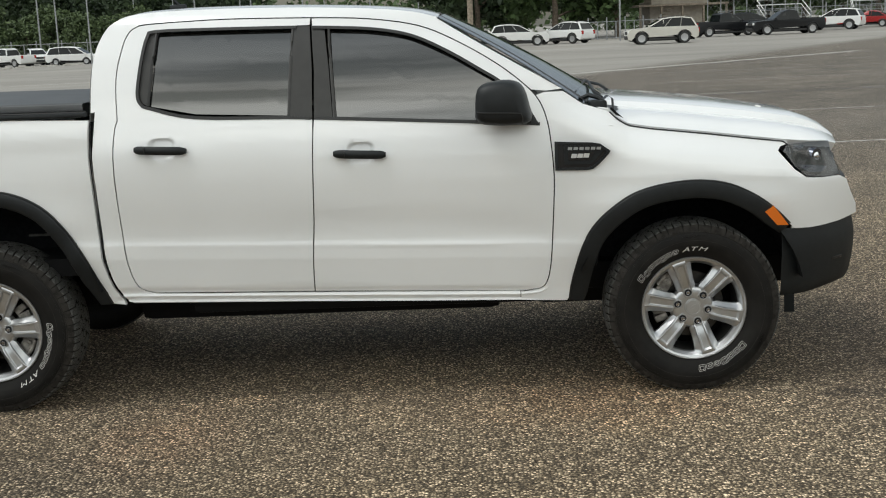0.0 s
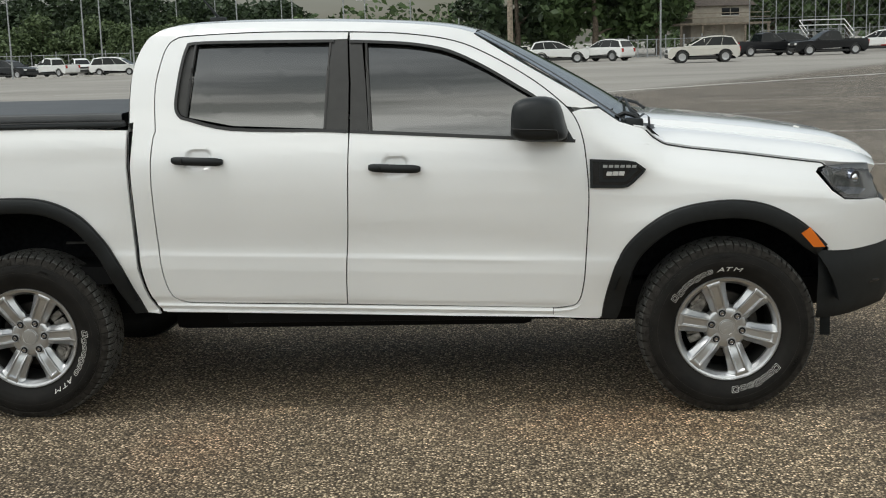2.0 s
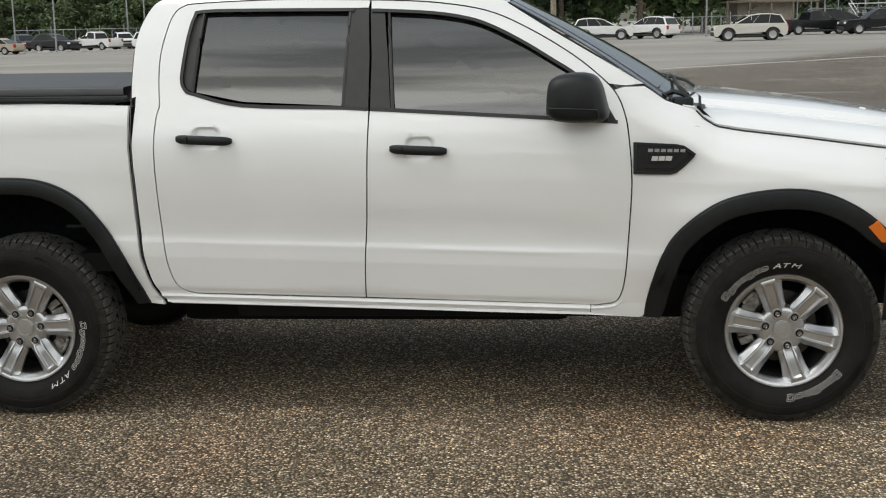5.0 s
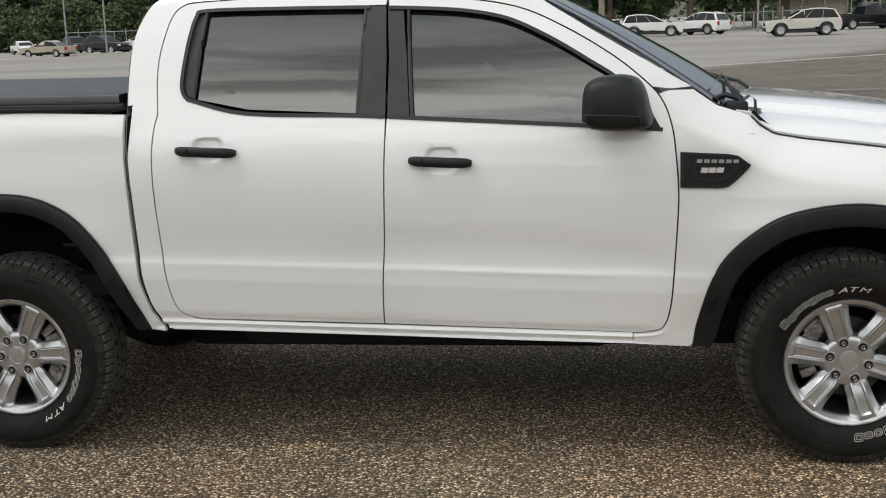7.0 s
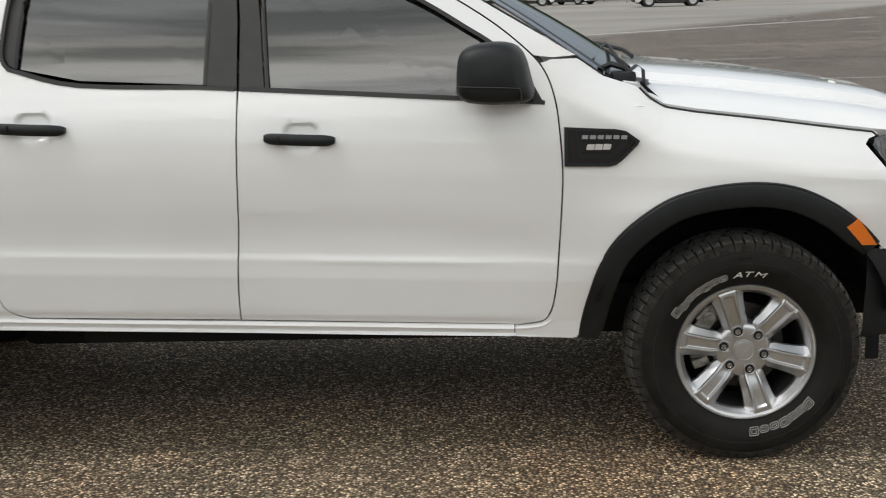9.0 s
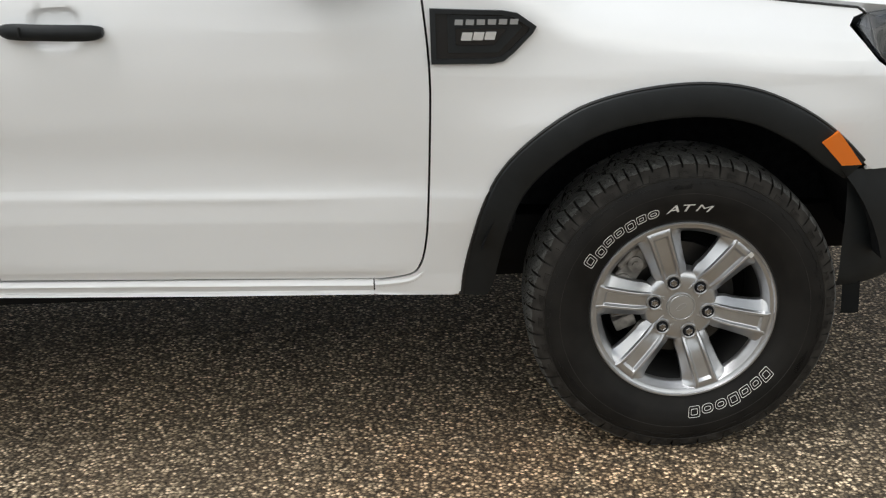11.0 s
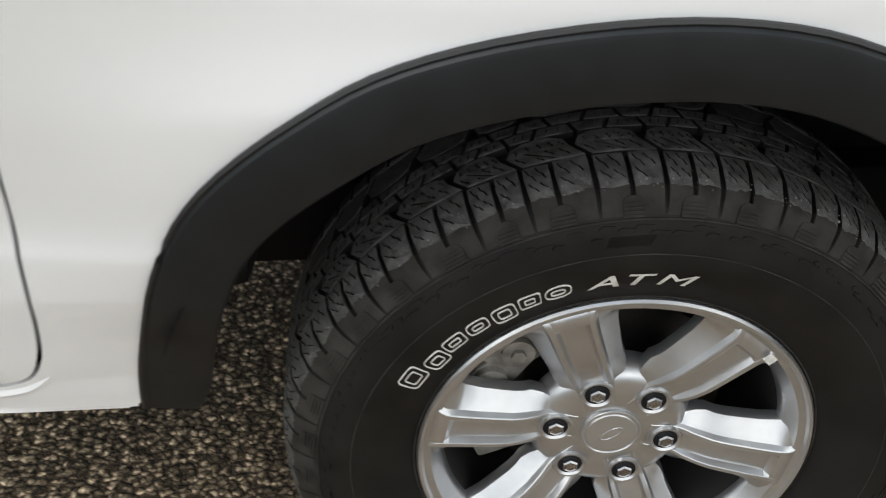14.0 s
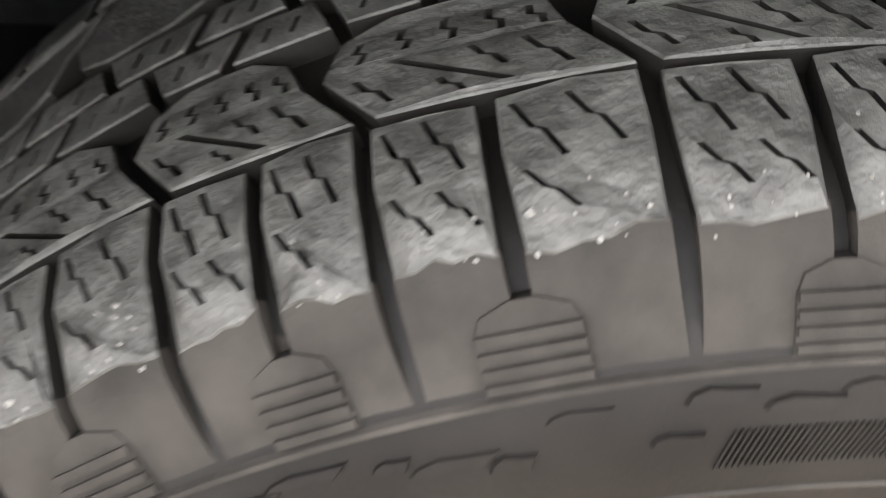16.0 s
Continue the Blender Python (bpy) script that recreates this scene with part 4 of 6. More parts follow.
# ---- mirror
bm = bmesh.new()
msec = []
for y, k, dx, dz in ((-0.878, 0.55, 0.03, -0.01), (-0.90, 0.80, 0.02, -0.004), (-0.93, 0.96, 0.01, 0), (-0.97, 1.0, 0.0, 0), (-1.03, 1.0, -0.004, 0.0), (-1.075, 0.96, -0.01, 0.0), (-1.10, 0.84, -0.012, 0.0), (-1.112, 0.6, -0.012, 0)):
    cxm, czm = 0.775, 1.352
    pts = curve([(-0.118, -0.060), (-0.112, 0.040), (-0.088, 0.078), (-0.02, 0.094), (0.05, 0.090), (0.088, 0.055), (0.110, -0.02), (0.118, -0.082), (0.04, -0.098), (-0.08, -0.090), (-0.118, -0.060)], 3)[:-1]
    msec.append([(cxm + dx + px * k, y, czm + dz + pz * k) for px, pz in pts])
rows = loft(bm, msec, closed=True)
bm.faces.new(rows[0]); bm.faces.new(rows[-1])
mir = part("side_mirror", bm, MAT_PLASTIC, truck, "black plastic door mirror housing", sharp=50)
bm = bmesh.new()
box(bm, (0.80, -0.93, 1.245), (0.90, -0.86, 1.30), 0.014)
part("mirror_arm", bm, MAT_PLASTIC, mir)
bm = bmesh.new()
box(bm, (0.664, -1.07, 1.285), (0.670, -0.94, 1.405), 0.004)
part("mirror_glass", bm, MAT_CHROME, mir, "silvered mirror glass")
bm = bmesh.new()
tube(bm, [(0.660, -1.1135, 1.318), (0.70, -1.1155, 1.316), (0.80, -1.1155, 1.312), (0.845, -1.1140, 1.309), (0.852, -1.1130, 1.290), (0.850, -1.1080, 1.262)], 0.0026, 4)
part("mirror_joint", bm, MAT_RUBBER_SEAL, mir)

# ---- fender badge: bars in place of the lettering
BADGE = [(0.996, 1.166), (1.160, 1.157), (1.196, 1.150), (1.240, 1.118), (1.232, 1.104), (1.190, 1.062), (1.164, 1.042), (1.140, 1.037), (0.996, 1.040), (0.996, 1.166)]
bad = part("fender_badge", skin_panel([BADGE[:-1]], inset=-0.004, rim=0.014, step=0.1), MAT_BADGE, truck, "black fender badge with silver lettering bars")
for a, b in ((0, 4), (4, 8), (8, 9)):
    line = BADGE[a:b + 1]
    part("badge_rim", skin_panel([line + [(x + (1.11 - x) * 0.11, z + (1.10 - z) * 0.17) for x, z in line[::-1]]], inset=-0.012, rim=0.012, step=0.1), MAT_PLASTIC, bad)
part("badge_panel", skin_panel([[(1.036, 1.150), (1.178, 1.143), (1.208, 1.118), (1.152, 1.062), (1.036, 1.064)]], inset=-0.0075, rim=0.006, step=0.1), MAT_PLASTIC, bad, "grained black inset panel")
part("badge_plate", skin_panel([[(1.054, 1.120), (1.172, 1.116), (1.142, 1.080), (1.054, 1.082)]], inset=-0.0115, rim=0.006, step=0.1), MAT_BADGE, bad, "glossy black plate")
for i in range(6):
    x = 1.052 + 0.0252 * i
    bm = skin_panel([[(x + 0.002, 1.1405 - 0.0005 * i), (x + 0.0205, 1.1395 - 0.0005 * i), (x + 0.0185, 1.1275 - 0.0005 * i), (x, 1.1285 - 0.0005 * i)]], inset=-0.0150, rim=0.003, step=0.1)
    part("letter_bar", bm, MAT_BADGE_GREY, bad)
for i in range(3):
    x = 1.066 + 0.027 * i
    bm = skin_panel([[(x + 0.004, 1.111), (x + 0.028, 1.110), (x + 0.023, 1.092), (x - 0.001, 1.093)]], inset=-0.0155, rim=0.003, step=0.1)
    part("trim_bar", bm, MAT_SILVER_TXT, bad)

# ---- bed cover, tailgate and rear bumper
bm = bmesh.new()
secs = []
for k in range(-12, 13):
    y = 0.845 * k / 12
    secs.append([(-1.100, y, 1.412 + 0.012 * (1 - (k / 12) ** 2)), (-1.4, y, 1.414 + 0.012 * (1 - (k / 12) ** 2)), (-2.74, y, 1.420 + 0.010 * (1 - (k / 12) ** 2))])
secs = [[(a, -0.850, c - 0.032) for a, b, c in secs[0]]] + [[(a, -0.852, c - 0.006) for a, b, c in secs[0]]] + secs + [[(a, 0.852, c - 0.006) for a, b, c in secs[-1]]] + [[(a, 0.850, c - 0.032) for a, b, c in secs[-1]]]
loft(bm, secs)
cover = part("bed_cover", bm, MAT_VINYL, truck, "black soft vinyl tonneau cover", sharp=60)
for s in (-1, 1):
    bm = bmesh.new()
    box(bm, (-2.76, s * 0.862 - 0.035, 1.352), (-1.085, s * 0.862 + 0.035, 1.372), 0.008)
    part("bed_rail_cap", bm, MAT_PLASTIC, truck, "black plastic bed rail cap")
    bm = bmesh.new()
    tube(bm, [(-2.74, s * 0.842, 1.376), (-1.5, s * 0.842, 1.374), (-1.09, s * 0.842, 1.371)], 0.009, 6)
    part("cover_rail", bm, MAT_RUBBER_SEAL, truck)
bm = bmesh.new()
box(bm, (-2.80, -0.80, 0.70), (-2.745, 0.80, 1.36), 0.02)
part("tailgate", bm, MAT_PAINT, truck)
bm = bmesh.new()
box(bm, (-2.90, -0.86, 0.52), (-2.74, 0.86, 0.70), 0.04)
part("rear_bumper", bm, MAT_PLASTIC, truck)
bm = bmesh.new()
box(bm, (-2.74, -0.80, 0.62), (-1.14, 0.80, 0.70))
box(bm, (-1.16, -0.80, 0.70), (-1.14, 0.80, 1.34))
part("bed_floor", bm, MAT_DARK, truck)
bm = bmesh.new()
box(bm, (-0.80, -0.345, 1.812), (-0.72, -0.305, 1.842), 0.012)
tube(bm, [(-0.755, -0.325, 1.835), (-0.83, -0.325, 1.93), (-0.98, -0.325, 2.10)], [0.008, 0.004, 0.003], 6)
part("roof_antenna", bm, MAT_PLASTIC, truck, "black roof antenna")

for ob in [o for o in list(truck.children) if o.name.split(".")[0] in {"rear_door", "front_door", "cab_side", "rocker_flange", "front_fender", "bed_side", "inner_skin", "bed_inner_skin", "seal_line", "hood_seal", "rear_door_glass", "front_door_glass", "quarter_trim",
        "b_pillar_cover_rear", "b_pillar_cover_front", "rear_window_seal", "front_window_seal", "front_frame_seal", "rear_run_channel", "front_run_channel", "quarter_divider", "mirror_sail", "bumper_lip", "headlight", "front_arch_flare", "rear_arch_flare",
        "side_marker", "front_wheel_well", "rear_wheel_well", "door_handle", "side_mirror", "cowl_end_cap", "mud_flap"}]:
    mirror_part(ob)

from mathutils.geometry import tessellate_polygon

# a dried white splash on the hood
bm = bmesh.new()
rng = random.Random(2)
rim = [(0.016 * rng.uniform(0.6, 1.2) * math.cos(t), 0.013 * rng.uniform(0.6, 1.2) * math.sin(t)) for t in np.linspace(0, math.tau, 15)[:-1]]
loft(bm, [[(x * k, y * k, z) for x, y in rim] for k, z in ((1.0, -0.004), (0.92, 0.0015), (0.5, 0.003), (0.05, 0.0035))], closed=True)
drop = new("bird_dropping", mesh_of("bird_dropping", bm, shader("chalk_white", (0.86, 0.86, 0.83), 0.7)))
drop.matrix_basis = pose(2.03, -0.30, 1.243, 0, 12, 20)
tagged(drop, "small dried white bird dropping on the hood", "bird dropping")

# ---------------------------------------------------------------- wheels
# tyre section: (radius, offset from the tyre's middle plane); lateral reach runs along it from the outer bead
TYRE_MID = -0.775
SECTION = [(0.228, 0.100), (0.236, 0.110), (0.252, 0.118), (0.275, 0.129), (0.300, 0.135), (0.320, 0.1355), (0.336, 0.132), (0.350, 0.126), (0.362, 0.1195), (0.372, 0.112), (0.3795, 0.103), (0.3835, 0.092), (0.3860, 0.075), (0.3875, 0.045), (0.388, 0.0)]
SECTION = [(r if r < 0.30 else 0.30 + (r - 0.30) * 1.10, o) for r, o in SECTION]
SEC = np.array(SECTION + [(r, -o) for r, o in SECTION[-2::-1]])
SEC_LEN = np.concatenate([[0], np.cumsum(np.hypot(*np.diff(SEC, axis=0).T))])
S_MID = SEC_LEN[len(SECTION) - 1]


def on_tyre(deg, s, h=0.0):
    """A point at an angle from the top (towards +x) and a lateral reach s along the section, raised by h."""
    r, o = np.interp(s, SEC_LEN, SEC[:, 0]), np.interp(s, SEC_LEN, SEC[:, 1])
    r1, o1 = np.interp(s + 0.004, SEC_LEN, SEC[:, 0]), np.interp(s + 0.004, SEC_LEN, SEC[:, 1])
    r0, o0 = np.interp(s - 0.004, SEC_LEN, SEC[:, 0]), np.interp(s - 0.004, SEC_LEN, SEC[:, 1])
    t = np.array([r1 - r0, o1 - o0])
    t /= np.hypot(*t) + 1e-9
    nr, no = -t[1], t[0]
    a = radians(deg)
    rr, oo = r + h * nr, o + h * no
    return Vector((rr * math.sin(a), -oo, rr * math.cos(a)))


def reach(offset):
    """Lateral reach s at an offset from the middle, on the outer half of the crown."""
    n = len(SECTION)
    return float(np.interp(-offset, -SEC[:n, 1][5:], SEC_LEN[:n][5:]))


def raised(bm, outline, h0, h1, cuts=1, draft=0.06):
    """A block with slightly sloping sides, from an outline in (degrees, reach)."""
    c = (sum(p[0] for p in outline) / len(outline), sum(p[1] for p in outline) / len(outline))
    low = [bm.verts.new(on_tyre(a, s, h0)) for a, s in outline]
    mid = [bm.verts.new(on_tyre(a + (c[0] - a) * draft * 0.6, s + (c[1] - s) * draft * 0.6, h1 - 0.0009)) for a, s in outline]
    top = [bm.verts.new(on_tyre(a + (c[0] - a) * draft * 1.5, s + (c[1] - s) * draft * 1.5, h1)) for a, s in outline]
    n = len(outline)
    for a, b in ((low, mid), (mid, top)):
        for k in range(n):
            bm.faces.new((a[k], a[(k + 1) % n], b[(k + 1) % n], b[k]))
    bm.faces.new(top)


PITCH = (5.3, 5.9, 4.7, 4.4, 4.4, 5.3)
SLOT0 = -2.3


def slots():
    out, a, i = [], SLOT0, 0
    while len(out) < 72:
        out.append(a)
        a -= PITCH[i % 6]
        i += 1
    return out


def stroke(pts, w):
    """A thin closed outline along a line in (degrees, reach); w is its width in degrees."""
    return [(a - w / 2, s) for a, s in pts] + [(a + w / 2, s) for a, s in pts[::-1]]


def stepped(a0, s0, a1, s1, step):
    """A sipe with one sideways step half way."""
    am, sm = (a0 + a1) / 2, (s0 + s1) / 2
    return [(a0, s0), (am - step, sm + 0.0006), (am + step, sm - 0.0006), (a1, s1)]


def block(bm, outline, sipes, h0, h1, soft=0.0006, sipe_depth=0.006):
    """A tread block with rounded shoulders, cut by sipes that go down into it."""
    c = (sum(p[0] for p in outline) / len(outline), sum(p[1] for p in outline) / len(outline))
    k_a, k_s = soft / 0.0067, soft
    def pulled(a, s, q):
        da, ds = c[0] - a, c[1] - s
        return a + math.copysign(min(abs(da), q * k_a), da), s + math.copysign(min(abs(ds), q * k_s), ds)
    n = len(outline)
    low = [bm.verts.new(on_tyre(a, s, h0)) for a, s in outline]
    mid = [bm.verts.new(on_tyre(*pulled(a, s, 0.5), h1 - soft)) for a, s in outline]
    inner = [pulled(a, s, 1.4) for a, s in outline]
    loops = [inner] + sipes
    tops = [[bm.verts.new(on_tyre(a, s, h1)) for a, s in lp] for lp in loops]
    for a, b, slot in ((low, mid, 1), (mid, tops[0], 0)):
        for k in range(n):
            bm.faces.new((a[k], a[(k + 1) % n], b[(k + 1) % n], b[k])).material_index = slot
    for lp, tv in zip(sipes, tops[1:]):
        dv = [bm.verts.new(on_tyre(a, s, h1 - sipe_depth)) for a, s in lp]
        m = len(lp)
        for k in range(m):
            bm.faces.new((tv[k], tv[(k + 1) % m], dv[(k + 1) % m], dv[k])).material_index = 1
    flat = [v for t in tops for v in t]
    tris = tessellate_polygon([[Vector((a * 0.0067, s, 0)) for a, s in lp] for lp in loops])
    for t in tris:
        try:
            bm.faces.new([flat[k] for k in t])
        except ValueError:
            pass


def wear_edge(deg):
    """Ragged lower limit of the worn crown, as an offset from the middle."""
    return 0.1080 + 0.0010 * math.sin(deg * 0.9) + 0.0006 * math.sin(deg * 3.7 + 1.0) + 0.0004 * math.sin(deg * 11.3)


def build_tread(full):
    """Blocks of an all-terrain tread: shoulder, second row, centre, and their like on the far half."""
    bm = bmesh.new()
    sl = slots()
    rng = random.Random(11)
    far = lambda s: 2 * S_MID - s
    sh_hi = reach(0.0665)
    r2_lo, r2_hi = reach(0.0622), reach(0.0220)
    c_lo = reach(0.0180)
    for i in range(72):
        right, left = sl[i], sl[(i + 1) % 72] - (0 if i < 71 else 360)
        for flip in (False, True):
            g = far if flip else (lambda s: s)
            off = 2.6 if flip else 0.0
            al, ar = left + 0.50 + off, right - 0.34 + off
            n = 5
            low = [(al + (ar - al) * k / n, g(reach(wear_edge(al + (ar - al) * k / n)))) for k in range(n + 1)]
            s_lo = reach(0.1055)
            hi_r, hi_l = sh_hi + (0.0024 if i % 2 else 0.0), sh_hi + 0.0008
            mids_r = [(ar - 0.03, g(s_lo + (hi_r - s_lo) * 0.55))]
            mids_l = [(al - 0.28, g(s_lo + (hi_l - s_lo) * 0.55))]
            out = low + mids_r + [(ar - 0.12, g(hi_r)), ((al + ar) / 2 - 0.1, g(hi_r + 0.0008)), (al - 0.30, g(hi_l))] + mids_l
            sipes = []
            if full and not flip:
                w = ar - al
                for f0, sa, sb in ((0.06, 0.92, 0.46), (0.46, 0.94, 0.50), (0.10, 0.40, 0.12), (0.56, 0.38, 0.12)):
                    if i % 2 and f0 == 0.56:
                        continue
                    a0 = al + w * f0 + rng.uniform(-0.06, 0.06)
                    sipes.append(stroke(stepped(a0, s_lo + (sh_hi - s_lo) * sa, a0 + w * 0.33, s_lo + (sh_hi - s_lo) * sb, 0.20), 0.27))
            block(bm, out, sipes, -0.012, 0.0005, 0.0007)
    for i in range(0, 72, 2):
        # one block of the second row spans two shoulder pitches; its side bends half way
        a_r, a_l = sl[(i + 1) % 72] - (0 if i + 1 < 72 else 360), sl[(i + 3) % 72] - (0 if i + 3 < 72 else 360)
        bend = r2_lo + (r2_hi - r2_lo) * 0.50
        for flip in (False, True):
            g = far if flip else (lambda s: s)
            o = 4.4 if flip else 0.0
            w = 0.42
            L = [(a_l + w + o, r2_lo), (a_l - 2.2 + w + o, bend), (a_l - 1.5 + w + o, r2_hi - 0.005)]
            R = [(a_r - w + o, r2_lo), (a_r - 2.2 - w + o, bend), (a_r - 2.9 - w + o, r2_hi - 0.006)]
            top = [(R[2][0] + (L[2][0] - R[2][0]) * f, r2_hi + 0.0012 * math.sin(f * math.pi)) for f in (0.25, 0.5, 0.75)]
            lowm = [(L[0][0] + (R[0][0] - L[0][0]) * f, r2_lo - 0.0006) for f in (0.33, 0.66)]
            out = [(a, g(s)) for a, s in [L[0]] + lowm + [R[0], R[1], R[2]] + top + [L[2], L[1]]]
            sipes = []
            if full and not flip:
                at = lambda f, v: (lambda p, q: (p[0] + (q[0] - p[0]) * f, p[1] + (q[1] - p[1]) * f))(
                    *[(E[0][0] + (E[1][0] - E[0][0]) * v * 2, E[0][1] + (E[1][1] - E[0][1]) * v * 2) if v < 0.5 else (E[1][0] + (E[2][0] - E[1][0]) * (v * 2 - 1), E[1][1] + (E[2][1] - E[1][1]) * (v * 2 - 1)) for E in (L, R)])
                # a wide notch on the slant, and short stepped sipes round it
                p, q = at(0.30, 0.52), at(0.56, 0.07)
                sipes.append(stroke([p, q], 0.55))
                for f, v0, v1 in ((0.13, 0.90, 0.60), (0.10, 0.40, 0.12), (0.33, 0.92, 0.64), (0.36, 0.22, 0.06), (0.53, 0.93, 0.62), (0.60, 0.46, 0.22), (0.73, 0.92, 0.60), (0.80, 0.44, 0.12), (0.90, 0.86, 0.56)):
                    p, q = at(f, v0), at(f + 0.02, v1)
                    sipes.append(stroke(stepped(p[0], p[1], q[0], q[1], 0.22), 0.33))
            block(bm, out, sipes, -0.012, 0.0)
    c_hi = far(c_lo)
    for i in range(72):
        a_r, a_l = sl[i] - 1.6, sl[(i + 1) % 72] - (0 if i < 71 else 360) - 1.6
        lean = 0.42 if i % 2 else -0.42
        for s0, s1, k in ((c_lo, S_MID - 0.0012, 1), (S_MID + 0.0012, c_hi, -1)):
            o = 0.0 if k > 0 else 2.2
            out = [(a_l + 0.30 - lean * k + o, s0), (a_r - 0.30 + lean * k + o, s0), (a_r - 0.30 - lean * k + o, s1), (a_l + 0.30 + lean * k + o, s1)]
            sipes = []
            if full:
                for f in (0.34, 0.64):
                    a0 = a_l + (a_r - a_l) * f + o
                    sipes.append(stroke([(a0 - 0.15, s0 + 0.005), (a0 + 0.15, s1 - 0.005)], 0.2))
            block(bm, out, sipes, -0.012, 0.0)
    return bm


def build_shoulder():
    """Smooth fields between the slots, running from the worn crown down to the rib."""
    bm = bmesh.new()
    sl = slots()
    s_rib = float(np.interp(0.3557, SEC[:11, 0], SEC_LEN[:11]))
    floors = []
    for i in range(72):
        right, left = sl[i], sl[(i + 1) % 72] - (0 if i < 71 else 360)
        # alternate slots fan out into a stepped pad
        pad_r, pad_l = bool(i % 2), not i % 2
        n, m = 5, 7
        rows = []
        for q in range(m + 1):
            f = q / m
            wr = 0.34 - 0.16 * f ** 2
            wl = 0.50 - 0.22 * f ** 2
            row = []
            for k in range(n + 1):
                a = left + wl + (right - wr - left - wl) * k / n
                s_top = reach(wear_edge(left + 0.50 + (right - 0.34 - left - 0.50) * k / n))
                row.append((a, s_top + 0.0025 + (s_rib - s_top - 0.0025) * f))
            rows.append((row, (-0.0006 if q == 0 else 0.0003) - 0.0009 * f))
        vs = [[bm.verts.new(on_tyre(a, s, h)) for a, s in row] for row, h in rows]
        for q in range(m):
            for k in range(n):
                bm.faces.new((vs[q][k], vs[q][k + 1], vs[q + 1][k + 1], vs[q + 1][k]))
        sides = []
        for side in (0, n):
            dv = [bm.verts.new(on_tyre(row[side][0], row[side][1], -0.010 + 0.0088 * (q / m) ** 0.7)) for q, (row, h) in enumerate(rows)]
            sides.append(dv)
            for q in range(m):
                bm.faces.new((vs[q][side], vs[q + 1][side], dv[q + 1], dv[q]))
        floors.append(sides)
    # slot floors join field to field
    for k in range(72):
        a, b = floors[k][0], floors[(k + 1) % 72][1]
        for q in range(m):
            bm.faces.new((a[q], a[q + 1], b[q + 1], b[q]))
    return bm


def build_carcass():
    bm = bmesh.new()
    prof = []
    for s in np.concatenate([np.linspace(0, SEC_LEN[-1], 70)]):
        r, o = np.interp(s, SEC_LEN, SEC[:, 0]), np.interp(s, SEC_LEN, SEC[:, 1])
        d = 0.0085 * smooth01((r - 0.3515) / 0.032)
        prof.append((r - d, o * (1 - 0.4 * d)))
    lathe(bm, prof + [(0.222, -0.08), (0.222, 0.08)], 144, closed=True)
    return bm


def ring(bm, s, half, h, seg=144, a0=0.0, a1=360.0):
    """A raised rib round the side wall."""
    n = max(4, int(seg * (a1 - a0) / 360))
    secs = [[on_tyre(a0 + (a1 - a0) * k / n, s + ds, hh) for ds, hh in ((-half * 1.5, -0.001), (-half * 0.6, h), (half * 0.6, h), (half * 1.5, -0.001))] for k in range(n + 1)]
    loft(bm, secs)


def side_relief():
    """Rib, buttress blocks, stepped pads and hatch marks of the side wall, outer face."""
    bm = bmesh.new()
    sl = slots()
    s_sh = reach(0.1045)
    s_of_r = lambda r: float(np.interp(r, SEC[:11, 0], SEC_LEN[:11]))
    ring(bm, s_of_r(0.3538), 0.0013, 0.0019)
    ring(bm, s_of_r(0.3150), 0.0007, 0.0007)
    ring(bm, s_of_r(0.2400), 0.0012, 0.0010)
    for i in range(72):
        right, left = sl[i], sl[(i + 1) % 72] - (0 if i < 71 else 360)
        if not i % 2:
            c = right + 0.1
            w = 2.15 if i % 4 else 1.85
            raised(bm, [(c - w, s_of_r(0.3553)), (c + w, s_of_r(0.3553)), (c + w * 0.96, s_of_r(0.3690)), (c + w * 0.80, s_of_r(0.3730)), (c + 0.50, s_of_r(0.3755)), (c - 0.50, s_of_r(0.3755)), (c - w * 0.80, s_of_r(0.3730)), (c - w * 0.96, s_of_r(0.3690))], -0.006, 0.0008, draft=0.02)
            for k in range(4):
                r0 = 0.3564 + 0.0037 * k
                hw = (w - 0.06) * (1 - 0.012 * k)
                raised(bm, [(c - hw, s_of_r(r0)), (c + hw, s_of_r(r0)), (c + hw, s_of_r(r0 + 0.0021)), (c - hw, s_of_r(r0 + 0.0021))], -0.004, 0.0022, draft=0.015)
    return bm


def side_texture():
    """Broken relief and hatched marks under the rib."""
    bm = bmesh.new()
    s_of_r = lambda r: float(np.interp(r, SEC[:11, 0], SEC_LEN[:11]))
    rng = random.Random(4)
    for i in range(120):
        # broken rock-like relief under the rib
        a = i * 3.0 + rng.uniform(-0.8, 0.8)
        r0 = rng.choice((0.3460, 0.3430, 0.3395, 0.3360))
        w, t = rng.uniform(0.9, 2.2), rng.uniform(0.0022, 0.0042)
        pts = [(a - w, r0), (a - w * 0.4, r0 - 0.0012), (a + w * 0.2, r0 - 0.0003), (a + w * 0.6, r0 - 0.0016), (a + w, r0 + t * 0.7), (a + w * 0.3, r0 + t * 0.8), (a - w * 0.3, r0 + t), (a - w * 0.8, r0 + t * 0.6)]
        raised(bm, [(p, s_of_r(q)) for p, q in pts], -0.001, rng.uniform(0.0010, 0.0022), draft=0.08)
    for base in (-7.2, 112.0, 232.0):
        for k in range(30):
            a = base + 0.27 * k
            raised(bm, [(a, s_of_r(0.3260)), (a + 0.10, s_of_r(0.3260)), (a + 1.05, s_of_r(0.3375)), (a + 0.95, s_of_r(0.3375))], -0.001, 0.0009, draft=0.02)
    return bm


